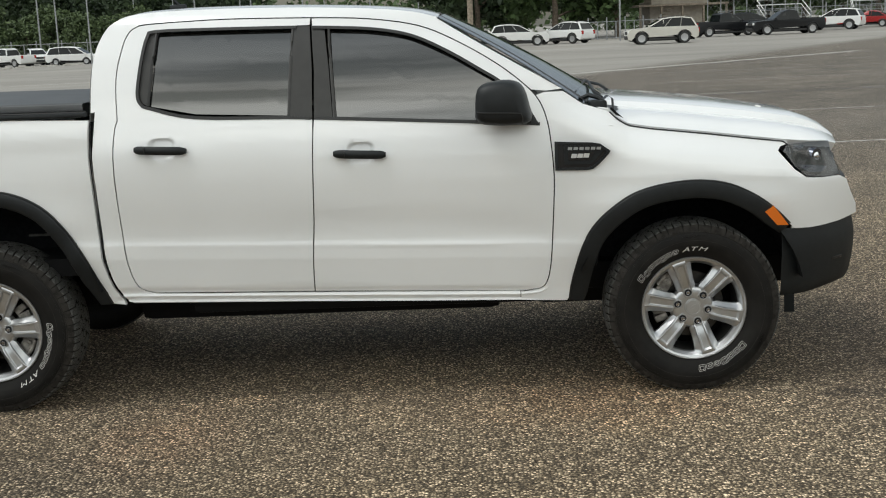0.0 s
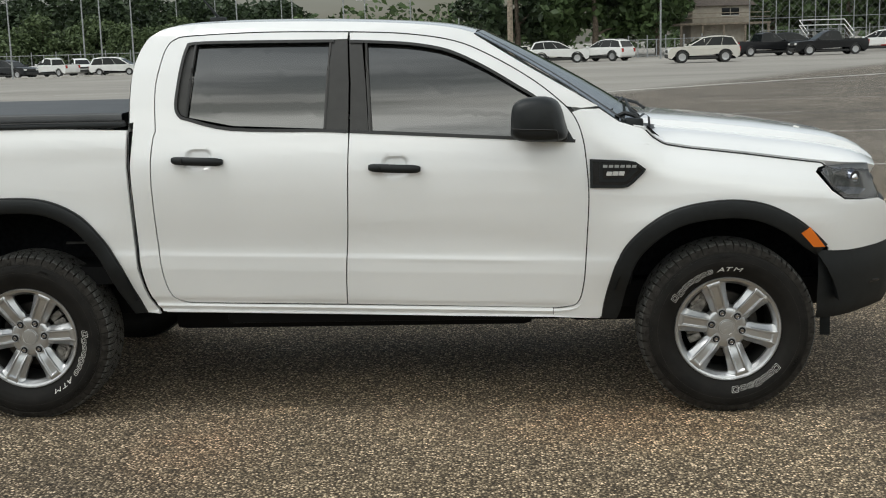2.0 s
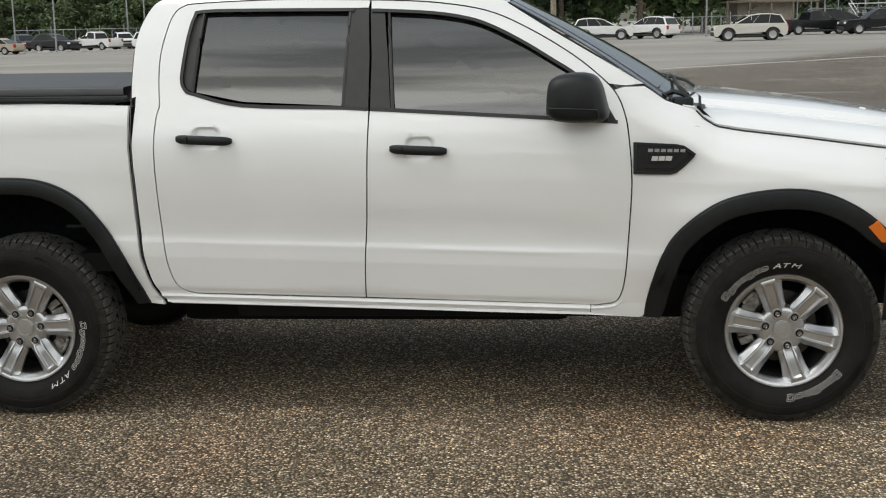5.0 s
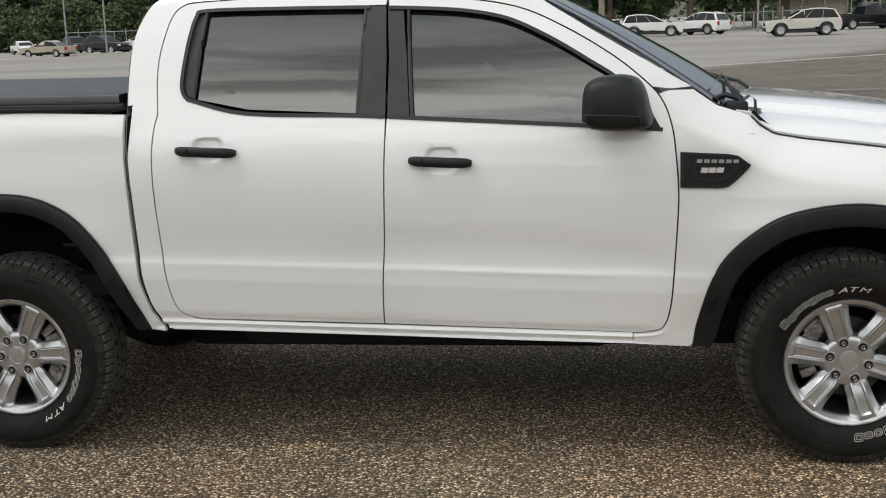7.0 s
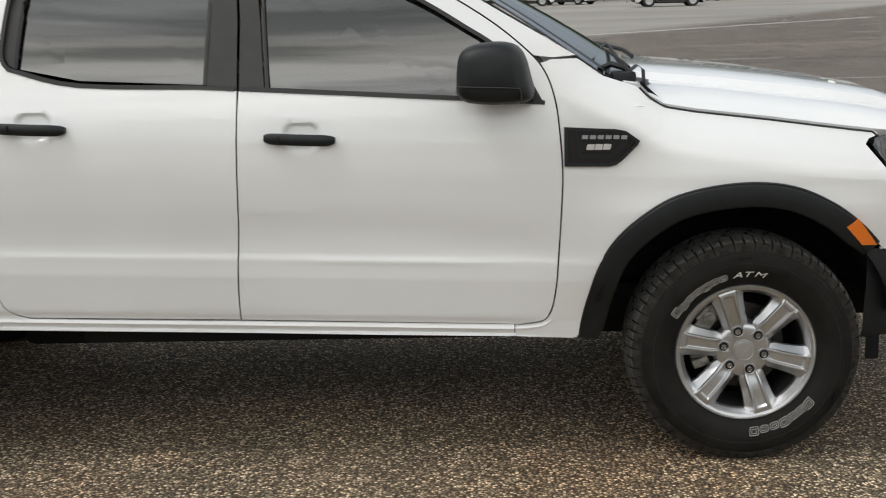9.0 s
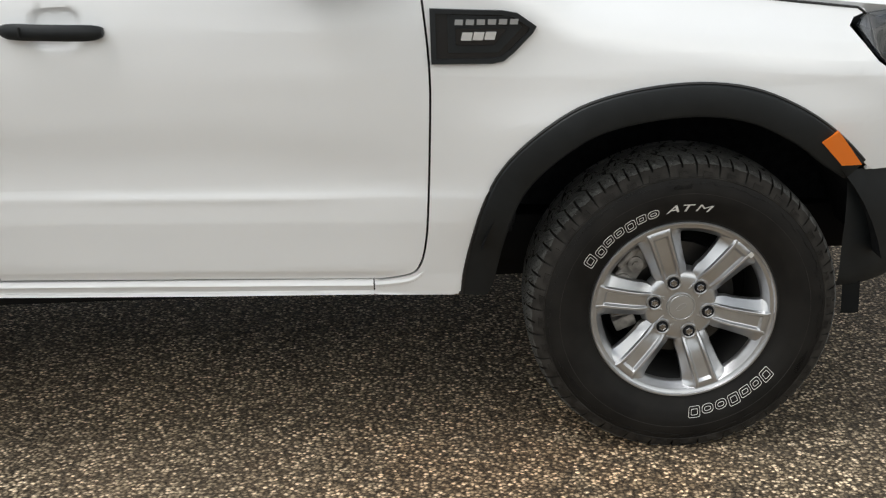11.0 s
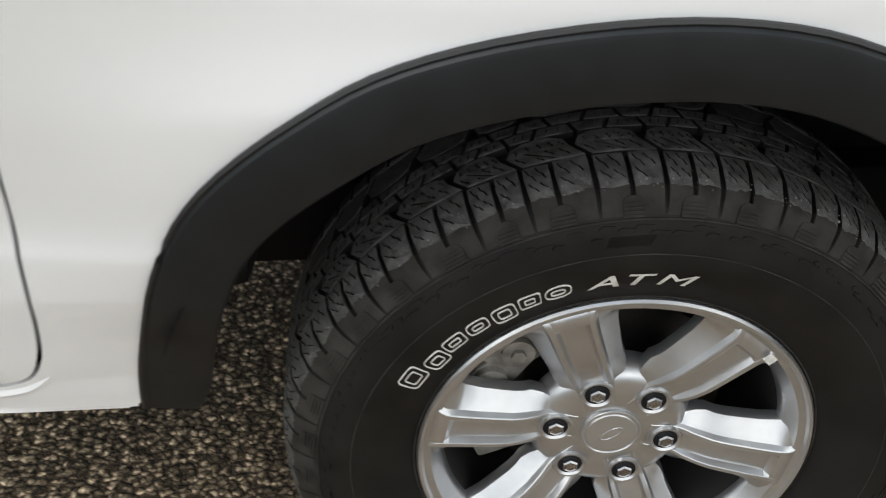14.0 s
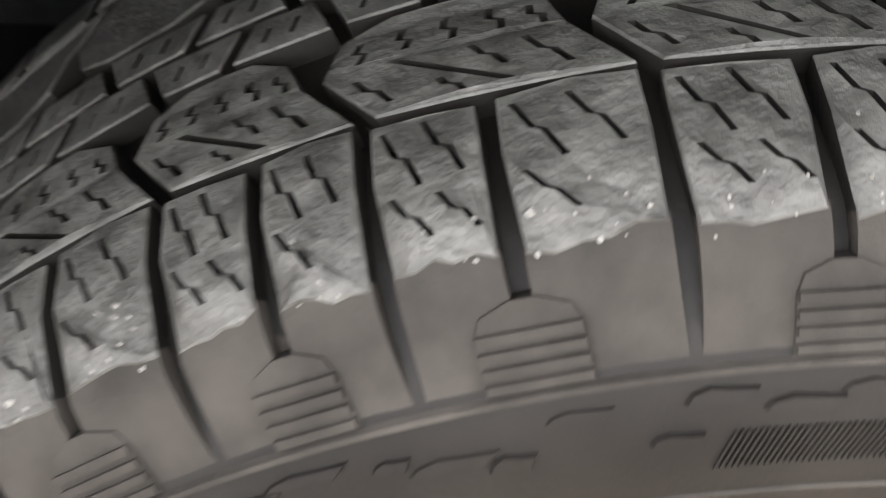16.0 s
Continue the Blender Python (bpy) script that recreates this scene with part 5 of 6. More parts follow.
def s_at(r):
    return float(np.interp(r, SEC[:11, 0], SEC_LEN[:11]))


def letter_shape(bm, a, width, r0, r1, square):
    """One character-sized raised shape on the side wall: a thin slanted outline round a smaller one."""
    def loop(kx, kq):
        out = []
        for t in np.linspace(0, math.tau, 25)[:-1]:
            cx, cq = math.cos(t), math.sin(t)
            x = 0.5 + math.copysign(abs(cx) ** square, cx) * kx
            q = 0.5 + math.copysign(abs(cq) ** square, cq) * kq
            out.append((a + width * (x + 0.14 * (q - 0.5)), s_at(r0 + (r1 - r0) * q)))
        return out
    th = 0.0015 / (r1 - r0)
    tx = 0.0015 / (radians(width) * (r0 + r1) / 2)
    for kx, kq in ((0.46, 0.50), (0.46 - 4.3 * tx, 0.50 - 4.3 * th)):
        rows = [[on_tyre(p, s, h) for p, s in loop(kx - d * tx, kq - d * th)] for d, h in ((0.0, -0.0008), (0.12, 0.0011), (0.95, 0.0011), (1.08, -0.0008))]
        loft(bm, rows, closed=True)


def plain_text(string, size, bold=0.0):
    """Outline text as a flat mesh, from the built-in font; returns vertices and faces."""
    cu = bpy.data.curves.new("text", "FONT")
    cu.body, cu.size, cu.resolution_u = string, size, 3
    cu.shear, cu.offset = 0.3, bold
    ob = bpy.data.objects.new("text", cu)
    scene.collection.objects.link(ob)
    dg = bpy.context.evaluated_depsgraph_get()
    me = bpy.data.meshes.new_from_object(ob.evaluated_get(dg))
    bpy.data.objects.remove(ob)
    v, f = [tuple(p.co) for p in me.vertices], [tuple(p.vertices) for p in me.polygons]
    bpy.data.meshes.remove(me)
    return v, f


RIM = [(r * 1.001, o) for r, o in [(0.230, 0.098), (0.2370, 0.108), (0.2370, 0.115), (0.2345, 0.1180), (0.2310, 0.1175), (0.2285, 0.1130), (0.2250, 0.1110), (0.2200, 0.1095), (0.2165, 0.1040), (0.2125, 0.0970), (0.2080, 0.0910), (0.2045, 0.0840), (0.2040, 0.0760), (0.2080, 0.0750), (0.2170, 0.0880), (0.2250, 0.0980)]]
BARREL = [(0.2060, 0.079), (0.2050, 0.05), (0.2035, 0.015), (0.200, -0.05), (0.205, -0.09), (0.229, -0.098), (0.222, -0.06), (0.222, 0.04)]


def build_wheel(detailed):
    bm = bmesh.new()
    lathe(bm, RIM, 96, closed=True)
    wheel = part("wheel", bm, MAT_ALLOY, truck, "silver six-spoke alloy wheel with an all-terrain tyre", sharp=28)
    tyre = rim = cap = wheel
    part("tyre", build_carcass(), MAT_TYRE, wheel, "black rubber tyre with white outlined lettering", sharp=60)
    part("tread", build_tread(detailed), MAT_TREAD, tyre, "dusty worn all-terrain tread blocks", sharp=25).data.materials.append(MAT_TYRE)
    part("shoulder", build_shoulder(), MAT_SHOULDER, tyre, "smooth dusty tyre shoulder", sharp=30)
    part("sidewall_relief", side_relief(), MAT_SHOULDER, tyre, sharp=25)
    tagged(part("sidewall_texture", side_texture(), MAT_TYRE, tyre, sharp=25), kind="stuff")
    bm = bmesh.new()
    rng = random.Random(8)
    for k in range(300):
        a = rng.uniform(-80, 60)
        off = wear_edge(a) - abs(rng.gauss(0, 0.007)) + 0.0015
        if any(abs(a - q) < 0.9 for q in slots()):
            continue
        s, r = reach(off), rng.uniform(0.0003, 0.0009) * (1.0 if rng.random() < 0.9 else 2.0)
        pts = [(a + r / 0.0067 * math.cos(t) * rng.uniform(0.5, 1.2), s + r * math.sin(t) * rng.uniform(0.5, 1.2)) for t in np.linspace(0, math.tau, 7)[:-1]]
        raised(bm, pts, -0.0004, 0.0007, draft=0.2)
    tagged(part("scuff", bm, MAT_SCUFF, tyre, "pale scuffed rubber crumbs"), kind="stuff")
    # maker's and model words: outlined shapes, character by character: width, foot, head, squareness
    model = ((7.2, 0.2660, 0.2960, 0.35), (6.8, 0.2585, 0.2860, 0.45), (6.8, 0.2660, 0.2880, 0.35), (6.6, 0.2660, 0.2880, 0.55), (6.8, 0.2595, 0.2880, 0.45), (6.0, 0.2660, 0.2880, 0.30), (7.0, 0.2660, 0.2880, 0.80))
    maker = ((7.4, 0.2640, 0.2930, 0.25), (7.0, 0.2640, 0.2880, 0.50), (7.2, 0.2640, 0.2880, 0.35), (7.2, 0.2640, 0.2930, 0.30), (7.4, 0.2640, 0.2880, 0.80), (7.4, 0.2640, 0.2880, 0.80), (7.2, 0.2640, 0.2930, 0.30))
    for first, word in ((-61.5, model), (126.0, maker)):
        a = first
        for wd, r0, r1, square in word:
            bm = bmesh.new()
            letter_shape(bm, a, wd * 0.95, r0, r1, square)
            part("letter_outline", bm, MAT_LETTER, tyre)
            a += wd
    for ch, a0, sc in (("A", -11.6, 1.35), ("T", -4.4, 1.25), ("M", 3.0, 1.35)):
        v, f = plain_text(ch, 1.0, 0.0 if ch == "M" else 0.013)
        bm = bmesh.new()
        vs = [bm.verts.new(on_tyre(a0 + 7.6 * sc * x, s_at(0.2690 + 0.0275 * y), 0.0012)) for x, y, _ in v]
        for face in f:
            bm.faces.new([vs[k] for k in face])
        part("letter", bm, MAT_LETTER, tyre)

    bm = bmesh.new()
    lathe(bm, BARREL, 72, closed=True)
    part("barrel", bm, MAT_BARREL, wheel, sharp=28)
    # six spokes, each a lofted bar with two ridges and a sunken channel
    lug_phase = -18.0
    # radius, half width of the ridged face, half width at the foot, height of the ridges, depth of the channel
    stations = [(0.046, 0.027, 0.030, 0.0835, 0.0), (0.080, 0.030, 0.0360, 0.0845, 0.0), (0.088, 0.0310, 0.0400, 0.0880, 0.0030), (0.097, 0.0318, 0.0430, 0.0935, 0.0055), (0.110, 0.0324, 0.0445, 0.0990, 0.0062), (0.120, 0.0328, 0.0440, 0.1025, 0.0066), (0.131, 0.0334, 0.0448, 0.1052, 0.0066), (0.148, 0.0342, 0.0465, 0.1075, 0.0068), (0.175, 0.0354, 0.0495, 0.1105, 0.0068),
                (0.193, 0.0364, 0.0535, 0.1122, 0.0064), (0.199, 0.0368, 0.0570, 0.1126, 0.0058), (0.2055, 0.0375, 0.0630, 0.1132, 0.0008), (0.2125, 0.0390, 0.0700, 0.1132, 0.0), (0.2190, 0.0420, 0.0780, 0.1122, 0.0), (0.2240, 0.0460, 0.0830, 0.1095, 0.0), (0.2290, 0.0500, 0.0870, 0.1040, 0.0)]
    for j in range(6):
        a = radians(lug_phase + 60 * j)
        ux, uz = math.sin(a), math.cos(a)
        tx, tz = uz, -ux
        bm = bmesh.new()
        secs = []
        for r, wi, wo, o, ch in stations:
            sec = []
            drop = 0.015 * smooth01((0.222 - r) / 0.03) * smooth01((r - 0.08) / 0.03)
            half = ((0.0, -ch * 1.4), (0.36, -ch * 1.4), (0.42, -ch * 1.25), (0.52, -0.0006), (0.55, 0.0), (0.68, 0.0), (0.72, -0.0010), (0.78, -0.0050 - drop * 0.22), (0.86, -0.0070 - drop * 0.55), (0.94, -0.0095 - drop * 0.85), (1.0, -0.0115 - drop), (1.02, -0.0145 - drop), (1.035, -0.0200 - drop), (1.03, -0.0270 - drop))
            for q, h in [(-q, h) for q, h in half[:0:-1]] + list(half):
                w = wi + (wo - wi) * smooth01((abs(q) - 0.74) / 0.26)
                sec.append((r * ux + q * w * tx, -(o + h), r * uz + q * w * tz))
            secs.append(sec)
        loft(bm, secs)
        part("spoke", bm, MAT_ALLOY, rim, sharp=22)
    bm = bmesh.new()
    lathe(bm, [(0.0, 0.080), (0.030, 0.081), (0.052, 0.083), (0.060, 0.083), (0.078, 0.0825), (0.088, 0.0795), (0.094, 0.0735), (0.099, 0.0650), (0.102, 0.0560), (0.103, 0.0480), (0.098, 0.0420)], 72)
    part("hub", bm, MAT_ALLOY, rim, sharp=30)
    bm = bmesh.new()
    lathe(bm, [(0.0, 0.0872), (0.020, 0.0871), (0.0305, 0.0866), (0.0318, 0.0852), (0.0330, 0.0852), (0.0342, 0.0866), (0.0366, 0.0864), (0.0376, 0.0850), (0.0380, 0.078)], 48)
    part("centre_cap", bm, MAT_ALLOY_DARK, wheel, "grey centre cap with a plain oval emblem")
    bm = bmesh.new()
    pts = [(0.0165 * math.cos(t), 0.0068 * math.sin(t)) for t in np.linspace(0, math.tau, 25)[:-1]]
    m = Matrix.Rotation(radians(-35), 4, "Y")
    loft(bm, [[m @ Vector((x * k, -0.0873 - d, z * k)) for x, z in pts] for k, d in ((1.0, -0.0003), (0.96, 0.0006), (0.86, 0.0006), (0.82, -0.0002))], closed=True)
    part("emblem", bm, MAT_ALLOY, cap)
    for j in range(6):
        a = radians(lug_phase + 60 * j)
        bm = bmesh.new()
        lathe(bm, [(0.0215, 0.0830), (0.0200, 0.0872), (0.0180, 0.0874), (0.0160, 0.0855), (0.0150, 0.0848)], 28)
        bmesh.ops.translate(bm, vec=(0.07 * math.sin(a), -0.001, 0.07 * math.cos(a)), verts=bm.verts)
        part("lug_seat", bm, MAT_ALLOY, rim)
        # flat dark disc paints the shade inside the recess round the nut
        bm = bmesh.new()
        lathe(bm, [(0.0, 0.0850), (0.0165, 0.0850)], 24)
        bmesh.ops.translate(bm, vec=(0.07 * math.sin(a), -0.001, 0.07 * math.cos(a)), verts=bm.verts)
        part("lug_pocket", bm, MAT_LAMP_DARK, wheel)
        bm = bmesh.new()
        lathe(bm, [(0.0104, 0.072), (0.0104, 0.0900), (0.0088, 0.0922), (0.0078, 0.0924), (0.0070, 0.0912), (0.0, 0.0912)], 6)
        bmesh.ops.translate(bm, vec=(0.07 * math.sin(a), 0, 0.07 * math.cos(a)), verts=bm.verts)
        part("lug_nut", bm, MAT_NUT, wheel, "chrome lug nut", sharp=25)
    # brake behind the spokes
    bm = bmesh.new()
    lathe(bm, [(0.055, 0.020), (0.085, 0.022), (0.088, 0.010), (0.152, 0.010), (0.152, -0.014), (0.088, -0.014)], 60)
    part("brake_disc", bm, MAT_STEEL, wheel, "steel brake disc")
    bm = bmesh.new()
    for a, w in ((-74, 0.030), (-56, 0.040), (-38, 0.030)):
        box(bm, (-w, -0.048, 0.126), (w, 0.030, 0.186), 0.010, Matrix.Rotation(radians(a), 4, "Y"))
    for a in (-66, -46):
        turn = Matrix.Rotation(radians(a), 4, "Y")
        tube(bm, [turn @ Vector((0, -0.040, 0.158)), turn @ Vector((0, -0.058, 0.158))], 0.020, 16)
        tube(bm, [turn @ Vector((0, -0.056, 0.158)), turn @ Vector((0, -0.064, 0.158))], 0.009, 6)
    tube(bm, [Matrix.Rotation(radians(a), 4, "Y") @ Vector((0, -0.052, 0.186)) for a in (-84, -72, -56, -40, -28)], 0.009, 8)
    part("brake_caliper", bm, MAT_CAST, wheel, "cast brake caliper")
    bm = bmesh.new()
    for a in (-112, -98):
        box(bm, (-0.016, -0.044, 0.118), (0.016, 0.020, 0.176), 0.006, Matrix.Rotation(radians(a), 4, "Y"))
    part("caliper_bracket", bm, MAT_CAST, wheel)
    # shield reaches out to the barrel, its black standing for shade between spokes
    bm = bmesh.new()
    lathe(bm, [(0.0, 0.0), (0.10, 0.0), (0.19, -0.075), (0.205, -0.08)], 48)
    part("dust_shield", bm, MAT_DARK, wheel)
    mk = bmesh.new()
    a = radians(48)
    box(mk, (-0.006, -0.1205, 0.212), (0.006, -0.1185, 0.224), 0.0, Matrix.Rotation(a, 4, "Y"))
    part("balance_tag", mk, MAT_LETTER, rim, "small white sticker")
    return wheel


front = build_wheel(True)
front.matrix_basis = pose(WHEEL_F, TYRE_MID, AXLE_Z)
rear = copy_thing(front, pose(WHEEL_R, TYRE_MID, AXLE_Z, 0, 164, 0))
for c in rear.children:
    if c.name.split(".")[0] in ("tyre", "tread", "shoulder", "sidewall_relief", "sidewall_texture", "scuff", "letter", "letter_outline"):
        c.matrix_basis = pose(0, 0, 0, 0, -20.5, 0) @ c.matrix_basis
copy_thing(front, pose(WHEEL_F, -TYRE_MID, AXLE_Z, 0, 30, 180))
copy_thing(front, pose(WHEEL_R, -TYRE_MID, AXLE_Z, 0, 75, 180))

# ---------------------------------------------------------------- the far side of the lot
EYE0 = (0.65, -6.14)


def spot(az, d):
    """A place on the ground d metres out, at a slope az of x over y seen from the start of the walk."""
    x, y = EYE0[0] + az * d, EYE0[1] + d
    return x, y, ground_z(x, y)


CAR_GLASS = shader("car_window_glass", (0.008, 0.010, 0.011), 0.10, spec=0.22)
CAR_TYRE = shader("car_tyre", (0.025, 0.025, 0.025), 0.7)
CAR_RIM = shader("car_rim", (0.5, 0.5, 0.51), 0.35, 0.8)
CAR_LIGHT = shader("car_head_lamp", (0.75, 0.75, 0.74), 0.2)
CAR_TAIL = shader("car_tail_lamp", (0.35, 0.02, 0.015), 0.25)
PAINTS = {}


def car_paint(name, color):
    if name not in PAINTS:
        PAINTS[name] = vary(shader(name + "_car_paint", color, 0.3, spec=0.35, coat=0.2), 2, tuple(c * 0.94 for c in color), color)
    return PAINTS[name]


def side_shape(bm, poly, w0, w1, bulge=0.0):
    """A side outline given depth across the car, pulled in a little at its rim."""
    secs = []
    for y, k in ((-w0, 0.985), (-w0 * 0.97 - bulge, 1.0), (w0 * 0.97 + bulge, 1.0), (w0, 0.985)):
        cx, cz = sum(p[0] for p in poly) / len(poly), sum(p[1] for p in poly) / len(poly)
        secs.append([(cx + (x - cx) * k, y, cz + (z - cz) * k) for x, z in poly])
    rows = loft(bm, secs, closed=True)
    for r in (rows[0], rows[-1]):
        f = bm.faces.new(r)
        f.normal_update()
        bmesh.ops.triangulate(bm, faces=[f], ngon_method="EAR_CLIP")


def lerp(a, b, f):
    return a + (b - a) * f


def car(kind, paint, label, az, d, turn, group="cars across the lot", category="car"):
    """A parked car, its nose to local +x; turn is the heading about z."""
    spec = {
        "suv": dict(L=4.8, W=0.95, zb=1.08, zr=1.76, nose=1.04, belt=(-2.30, 1.15), roof=(-1.92, 0.02), wb=(-1.40, 1.46), r=0.40, deck=1.08),
        "van": dict(L=5.1, W=0.98, zb=1.00, zr=1.78, nose=0.94, belt=(-2.48, 1.62), roof=(-2.12, 0.45), wb=(-1.50, 1.50), r=0.34, deck=1.0),
        "sedan": dict(L=4.9, W=0.92, zb=0.92, zr=1.43, nose=0.84, belt=(-1.85, 1.05), roof=(-0.98, 0.05), wb=(-1.42, 1.38), r=0.33, deck=0.96),
        "pickup": dict(L=5.7, W=0.99, zb=1.12, zr=1.86, nose=1.08, belt=(-0.85, 1.30), roof=(-0.62, 0.42), wb=(-1.80, 1.75), r=0.40, deck=1.18),
    }[kind]
    L, W, zb, zr, wb, r = spec["L"], spec["W"], spec["zb"], spec["zr"], spec["wb"], spec["r"]
    x, y, z = spot(az, d)
    ob = thing(kind + "_" + ("car" if kind != "pickup" else "truck"), label, category, pose(x, y, z, 0, 0, turn), group)
    h = L / 2
    arch_pts = lambda cx: [(cx + (r + 0.07) * math.cos(radians(a)), max(0.30, r + (r + 0.07) * math.sin(radians(a)))) for a in range(172, 7, -15)]
    bottom = [(-h + 0.06, 0.42)] + [(-h + 0.25, 0.30)] + arch_pts(wb[0]) + arch_pts(wb[1]) + [(h - 0.22, 0.28), (h - 0.03, 0.36)]
    top = [(h, 0.62), (h - 0.05, spec["nose"] - 0.14), (h - 0.25, spec["nose"] - 0.03), (spec["belt"][1] + 0.12, zb), (spec["belt"][0] + 0.1, zb + 0.02), (-h + 0.10, spec["deck"]), (-h, spec["deck"] - 0.22)]
    bm = bmesh.new()
    side_shape(bm, bottom + top, W, W)
    part("body", bm, paint, ob)
    # cabin
    b0, b1 = spec["belt"]
    r0, r1 = spec["roof"]
    wb_, wr_ = W * 0.95, W * 0.74
    bm = bmesh.new()
    def cab_pt(fx, fz, s, grow=0.0):
        xb, xr = lerp(b0, b1, fx), lerp(r0, r1, fx)
        f = fz
        return Vector((lerp(xb, xr, f), s * (lerp(wb_, wr_, f) + grow), lerp(zb - 0.02, zr - 0.12 * abs(2 * fx - 1) ** 3 + 0.02, f)))
    secs = []
    for f, k in ((0.0, 1.0), (0.5, 1.0), (0.88, 1.0), (0.97, 0.97), (1.0, 0.86)):
        row = []
        for fx, s in ((0, -1), (0.02, -1), (0.25, -1), (0.5, -1), (0.75, -1), (0.98, -1), (1, -1), (1, 1), (0.98, 1), (0.75, 1), (0.5, 1), (0.25, 1), (0.02, 1), (0, 1)):
            p = cab_pt(fx, f, s * (0.97 if fx in (0, 1) else 1.0))
            row.append((p.x * 1.0 + (0.03 if fx == 1 else -0.02 if fx == 0 else 0), p.y * k, p.z))
        secs.append(row)
    rows = loft(bm, secs, closed=True)
    bm.faces.new(rows[-1])
    part("cabin", bm, paint, ob)
    n = {"suv": 3, "van": 3, "sedan": 2, "pickup": 2}[kind]
    for s in (-1, 1):
        for i in range(n):
            f0, f1 = 0.025 + 0.95 * i / n + 0.005, 0.025 + 0.95 * (i + 1) / n - 0.005
            bm = bmesh.new()
            q = [cab_pt(f0, 0.10, s, 0.008), cab_pt(f1, 0.10, s, 0.008), cab_pt(f1 - (0.03 if i == n - 1 else 0), 0.89, s, 0.008), cab_pt(f0 + (0.02 if i == 0 else 0), 0.89, s, 0.008)]
            v0 = [bm.verts.new(p) for p in q]
            v1 = [bm.verts.new(p - Vector((0, s * 0.02, 0))) for p in q]
            bm.faces.new(v0)
            for k in range(4):
                bm.faces.new((v0[k], v0[(k + 1) % 4], v1[(k + 1) % 4], v1[k]))
            part("side_window", bm, CAR_GLASS, ob, smooth=False)
    for name, fx, sgn in (("windshield", 1.0, 1), ("rear_window", 0.0, -1)):
        bm = bmesh.new()
        q = []
        for f, s in ((0.10, -0.88), (0.10, 0.88), (0.88, 0.86), (0.88, -0.86)):
            p = cab_pt(fx, f, s)
            q.append(p + Vector((sgn * 0.042, 0, 0.01)))
        v0, v1 = [bm.verts.new(p) for p in q], [bm.verts.new(p - Vector((sgn * 0.03, 0, 0))) for p in q]
        bm.faces.new(v0)
        for k in range(4):
            bm.faces.new((v0[k], v0[(k + 1) % 4], v1[(k + 1) % 4], v1[k]))
        part(name, bm, CAR_GLASS, ob, smooth=False)
    for cx in wb:
        for s in (-1, 1):
            bm = bmesh.new()
            lathe(bm, [(r * 0.60, 0.10), (r * 0.64, 0.115), (r * 0.9, 0.115), (r, 0.09), (r, -0.09), (r * 0.9, -0.11), (r * 0.6, -0.10)], 24)
            bmesh.ops.rotate(bm, matrix=Matrix.Rotation(0 if s < 0 else math.pi, 3, "Z"), verts=bm.verts)
            bmesh.ops.translate(bm, vec=(cx, s * (W - 0.13), r), verts=bm.verts)
            wheel = part("wheel", bm, CAR_TYRE, ob)
            bm = bmesh.new()
            lathe(bm, [(0.0, 0.10), (r * 0.16, 0.10), (r * 0.2, 0.085), (r * 0.55, 0.10), (r * 0.64, 0.108), (r * 0.64, 0.02)], 20)
            for k in range(5):
                box(bm, (-0.03, -0.112, r * 0.1), (0.03, -0.06, r * 0.6), 0, Matrix.Rotation(math.tau * k / 5, 4, "Y"))
            bmesh.ops.rotate(bm, matrix=Matrix.Rotation(0 if s < 0 else math.pi, 3, "Z"), verts=bm.verts)
            bmesh.ops.translate(bm, vec=(cx, s * (W - 0.13), r), verts=bm.verts)
            part("rim", bm, CAR_RIM, wheel)
    for s in (-1, 1):
        bm = bmesh.new()
        box(bm, (h - 0.26, s * W * 0.80 - 0.17, spec["nose"] - 0.30), (h + 0.005, s * W * 0.80 + 0.185, spec["nose"] - 0.14), 0.03)
        part("head_lamp", bm, CAR_LIGHT, ob)
        bm = bmesh.new()
        box(bm, (-h - 0.01, s * W * 0.86 - 0.11, spec["deck"] - 0.36), (-h + 0.16, s * W * 0.86 + 0.13, spec["deck"] - 0.06), 0.03)
        part("tail_lamp", bm, CAR_TAIL, ob)
        bm = bmesh.new()
        box(bm, (b1 - 0.25, s * (W + 0.09) - 0.09, zb + 0.02), (b1 - 0.10, s * (W + 0.09) + 0.09, zb + 0.17), 0.03)
        part("door_mirror", bm, paint, ob)
    bm = bmesh.new()
    box(bm, (h - 0.09, -W * 0.75, 0.34), (h + 0.03, W * 0.75, 0.60), 0.03)
    part("front_bumper", bm, CAR_TYRE, ob)
    bm = bmesh.new()
    box(bm, (-h + 0.3, -W + 0.15, 0.22), (h - 0.3, W - 0.15, 0.45))
    part("underside", bm, MAT_DARK, ob)
    bm = bmesh.new()
    box(bm, (h - 0.10, -W * 0.55, spec["nose"] - 0.36), (h + 0.012, W * 0.55, spec["nose"] - 0.16), 0.02)
    part("grille", bm, CAR_TYRE, ob)
    for s in (-1, 1):
        bm = bmesh.new()
        box(bm, (wb[0] + r + 0.08, s * (W + 0.004) - 0.012, 0.27), (wb[1] - r - 0.08, s * (W + 0.004) + 0.012, 0.40 if kind in ("suv", "pickup") else 0.33), 0.006)
        part("sill_cladding", bm, CAR_TYRE, ob)
        for k in range(2 if kind != "pickup" else 1):
            bm = bmesh.new()
            fx = (0.45, 0.72)[k]
            box(bm, (lerp(b0, b1, fx) - 0.11, s * (W + 0.012) - 0.014, zb - 0.16), (lerp(b0, b1, fx) + 0.11, s * (W + 0.012) + 0.014, zb - 0.12), 0.004)
            part("door_handle", bm, paint, ob)
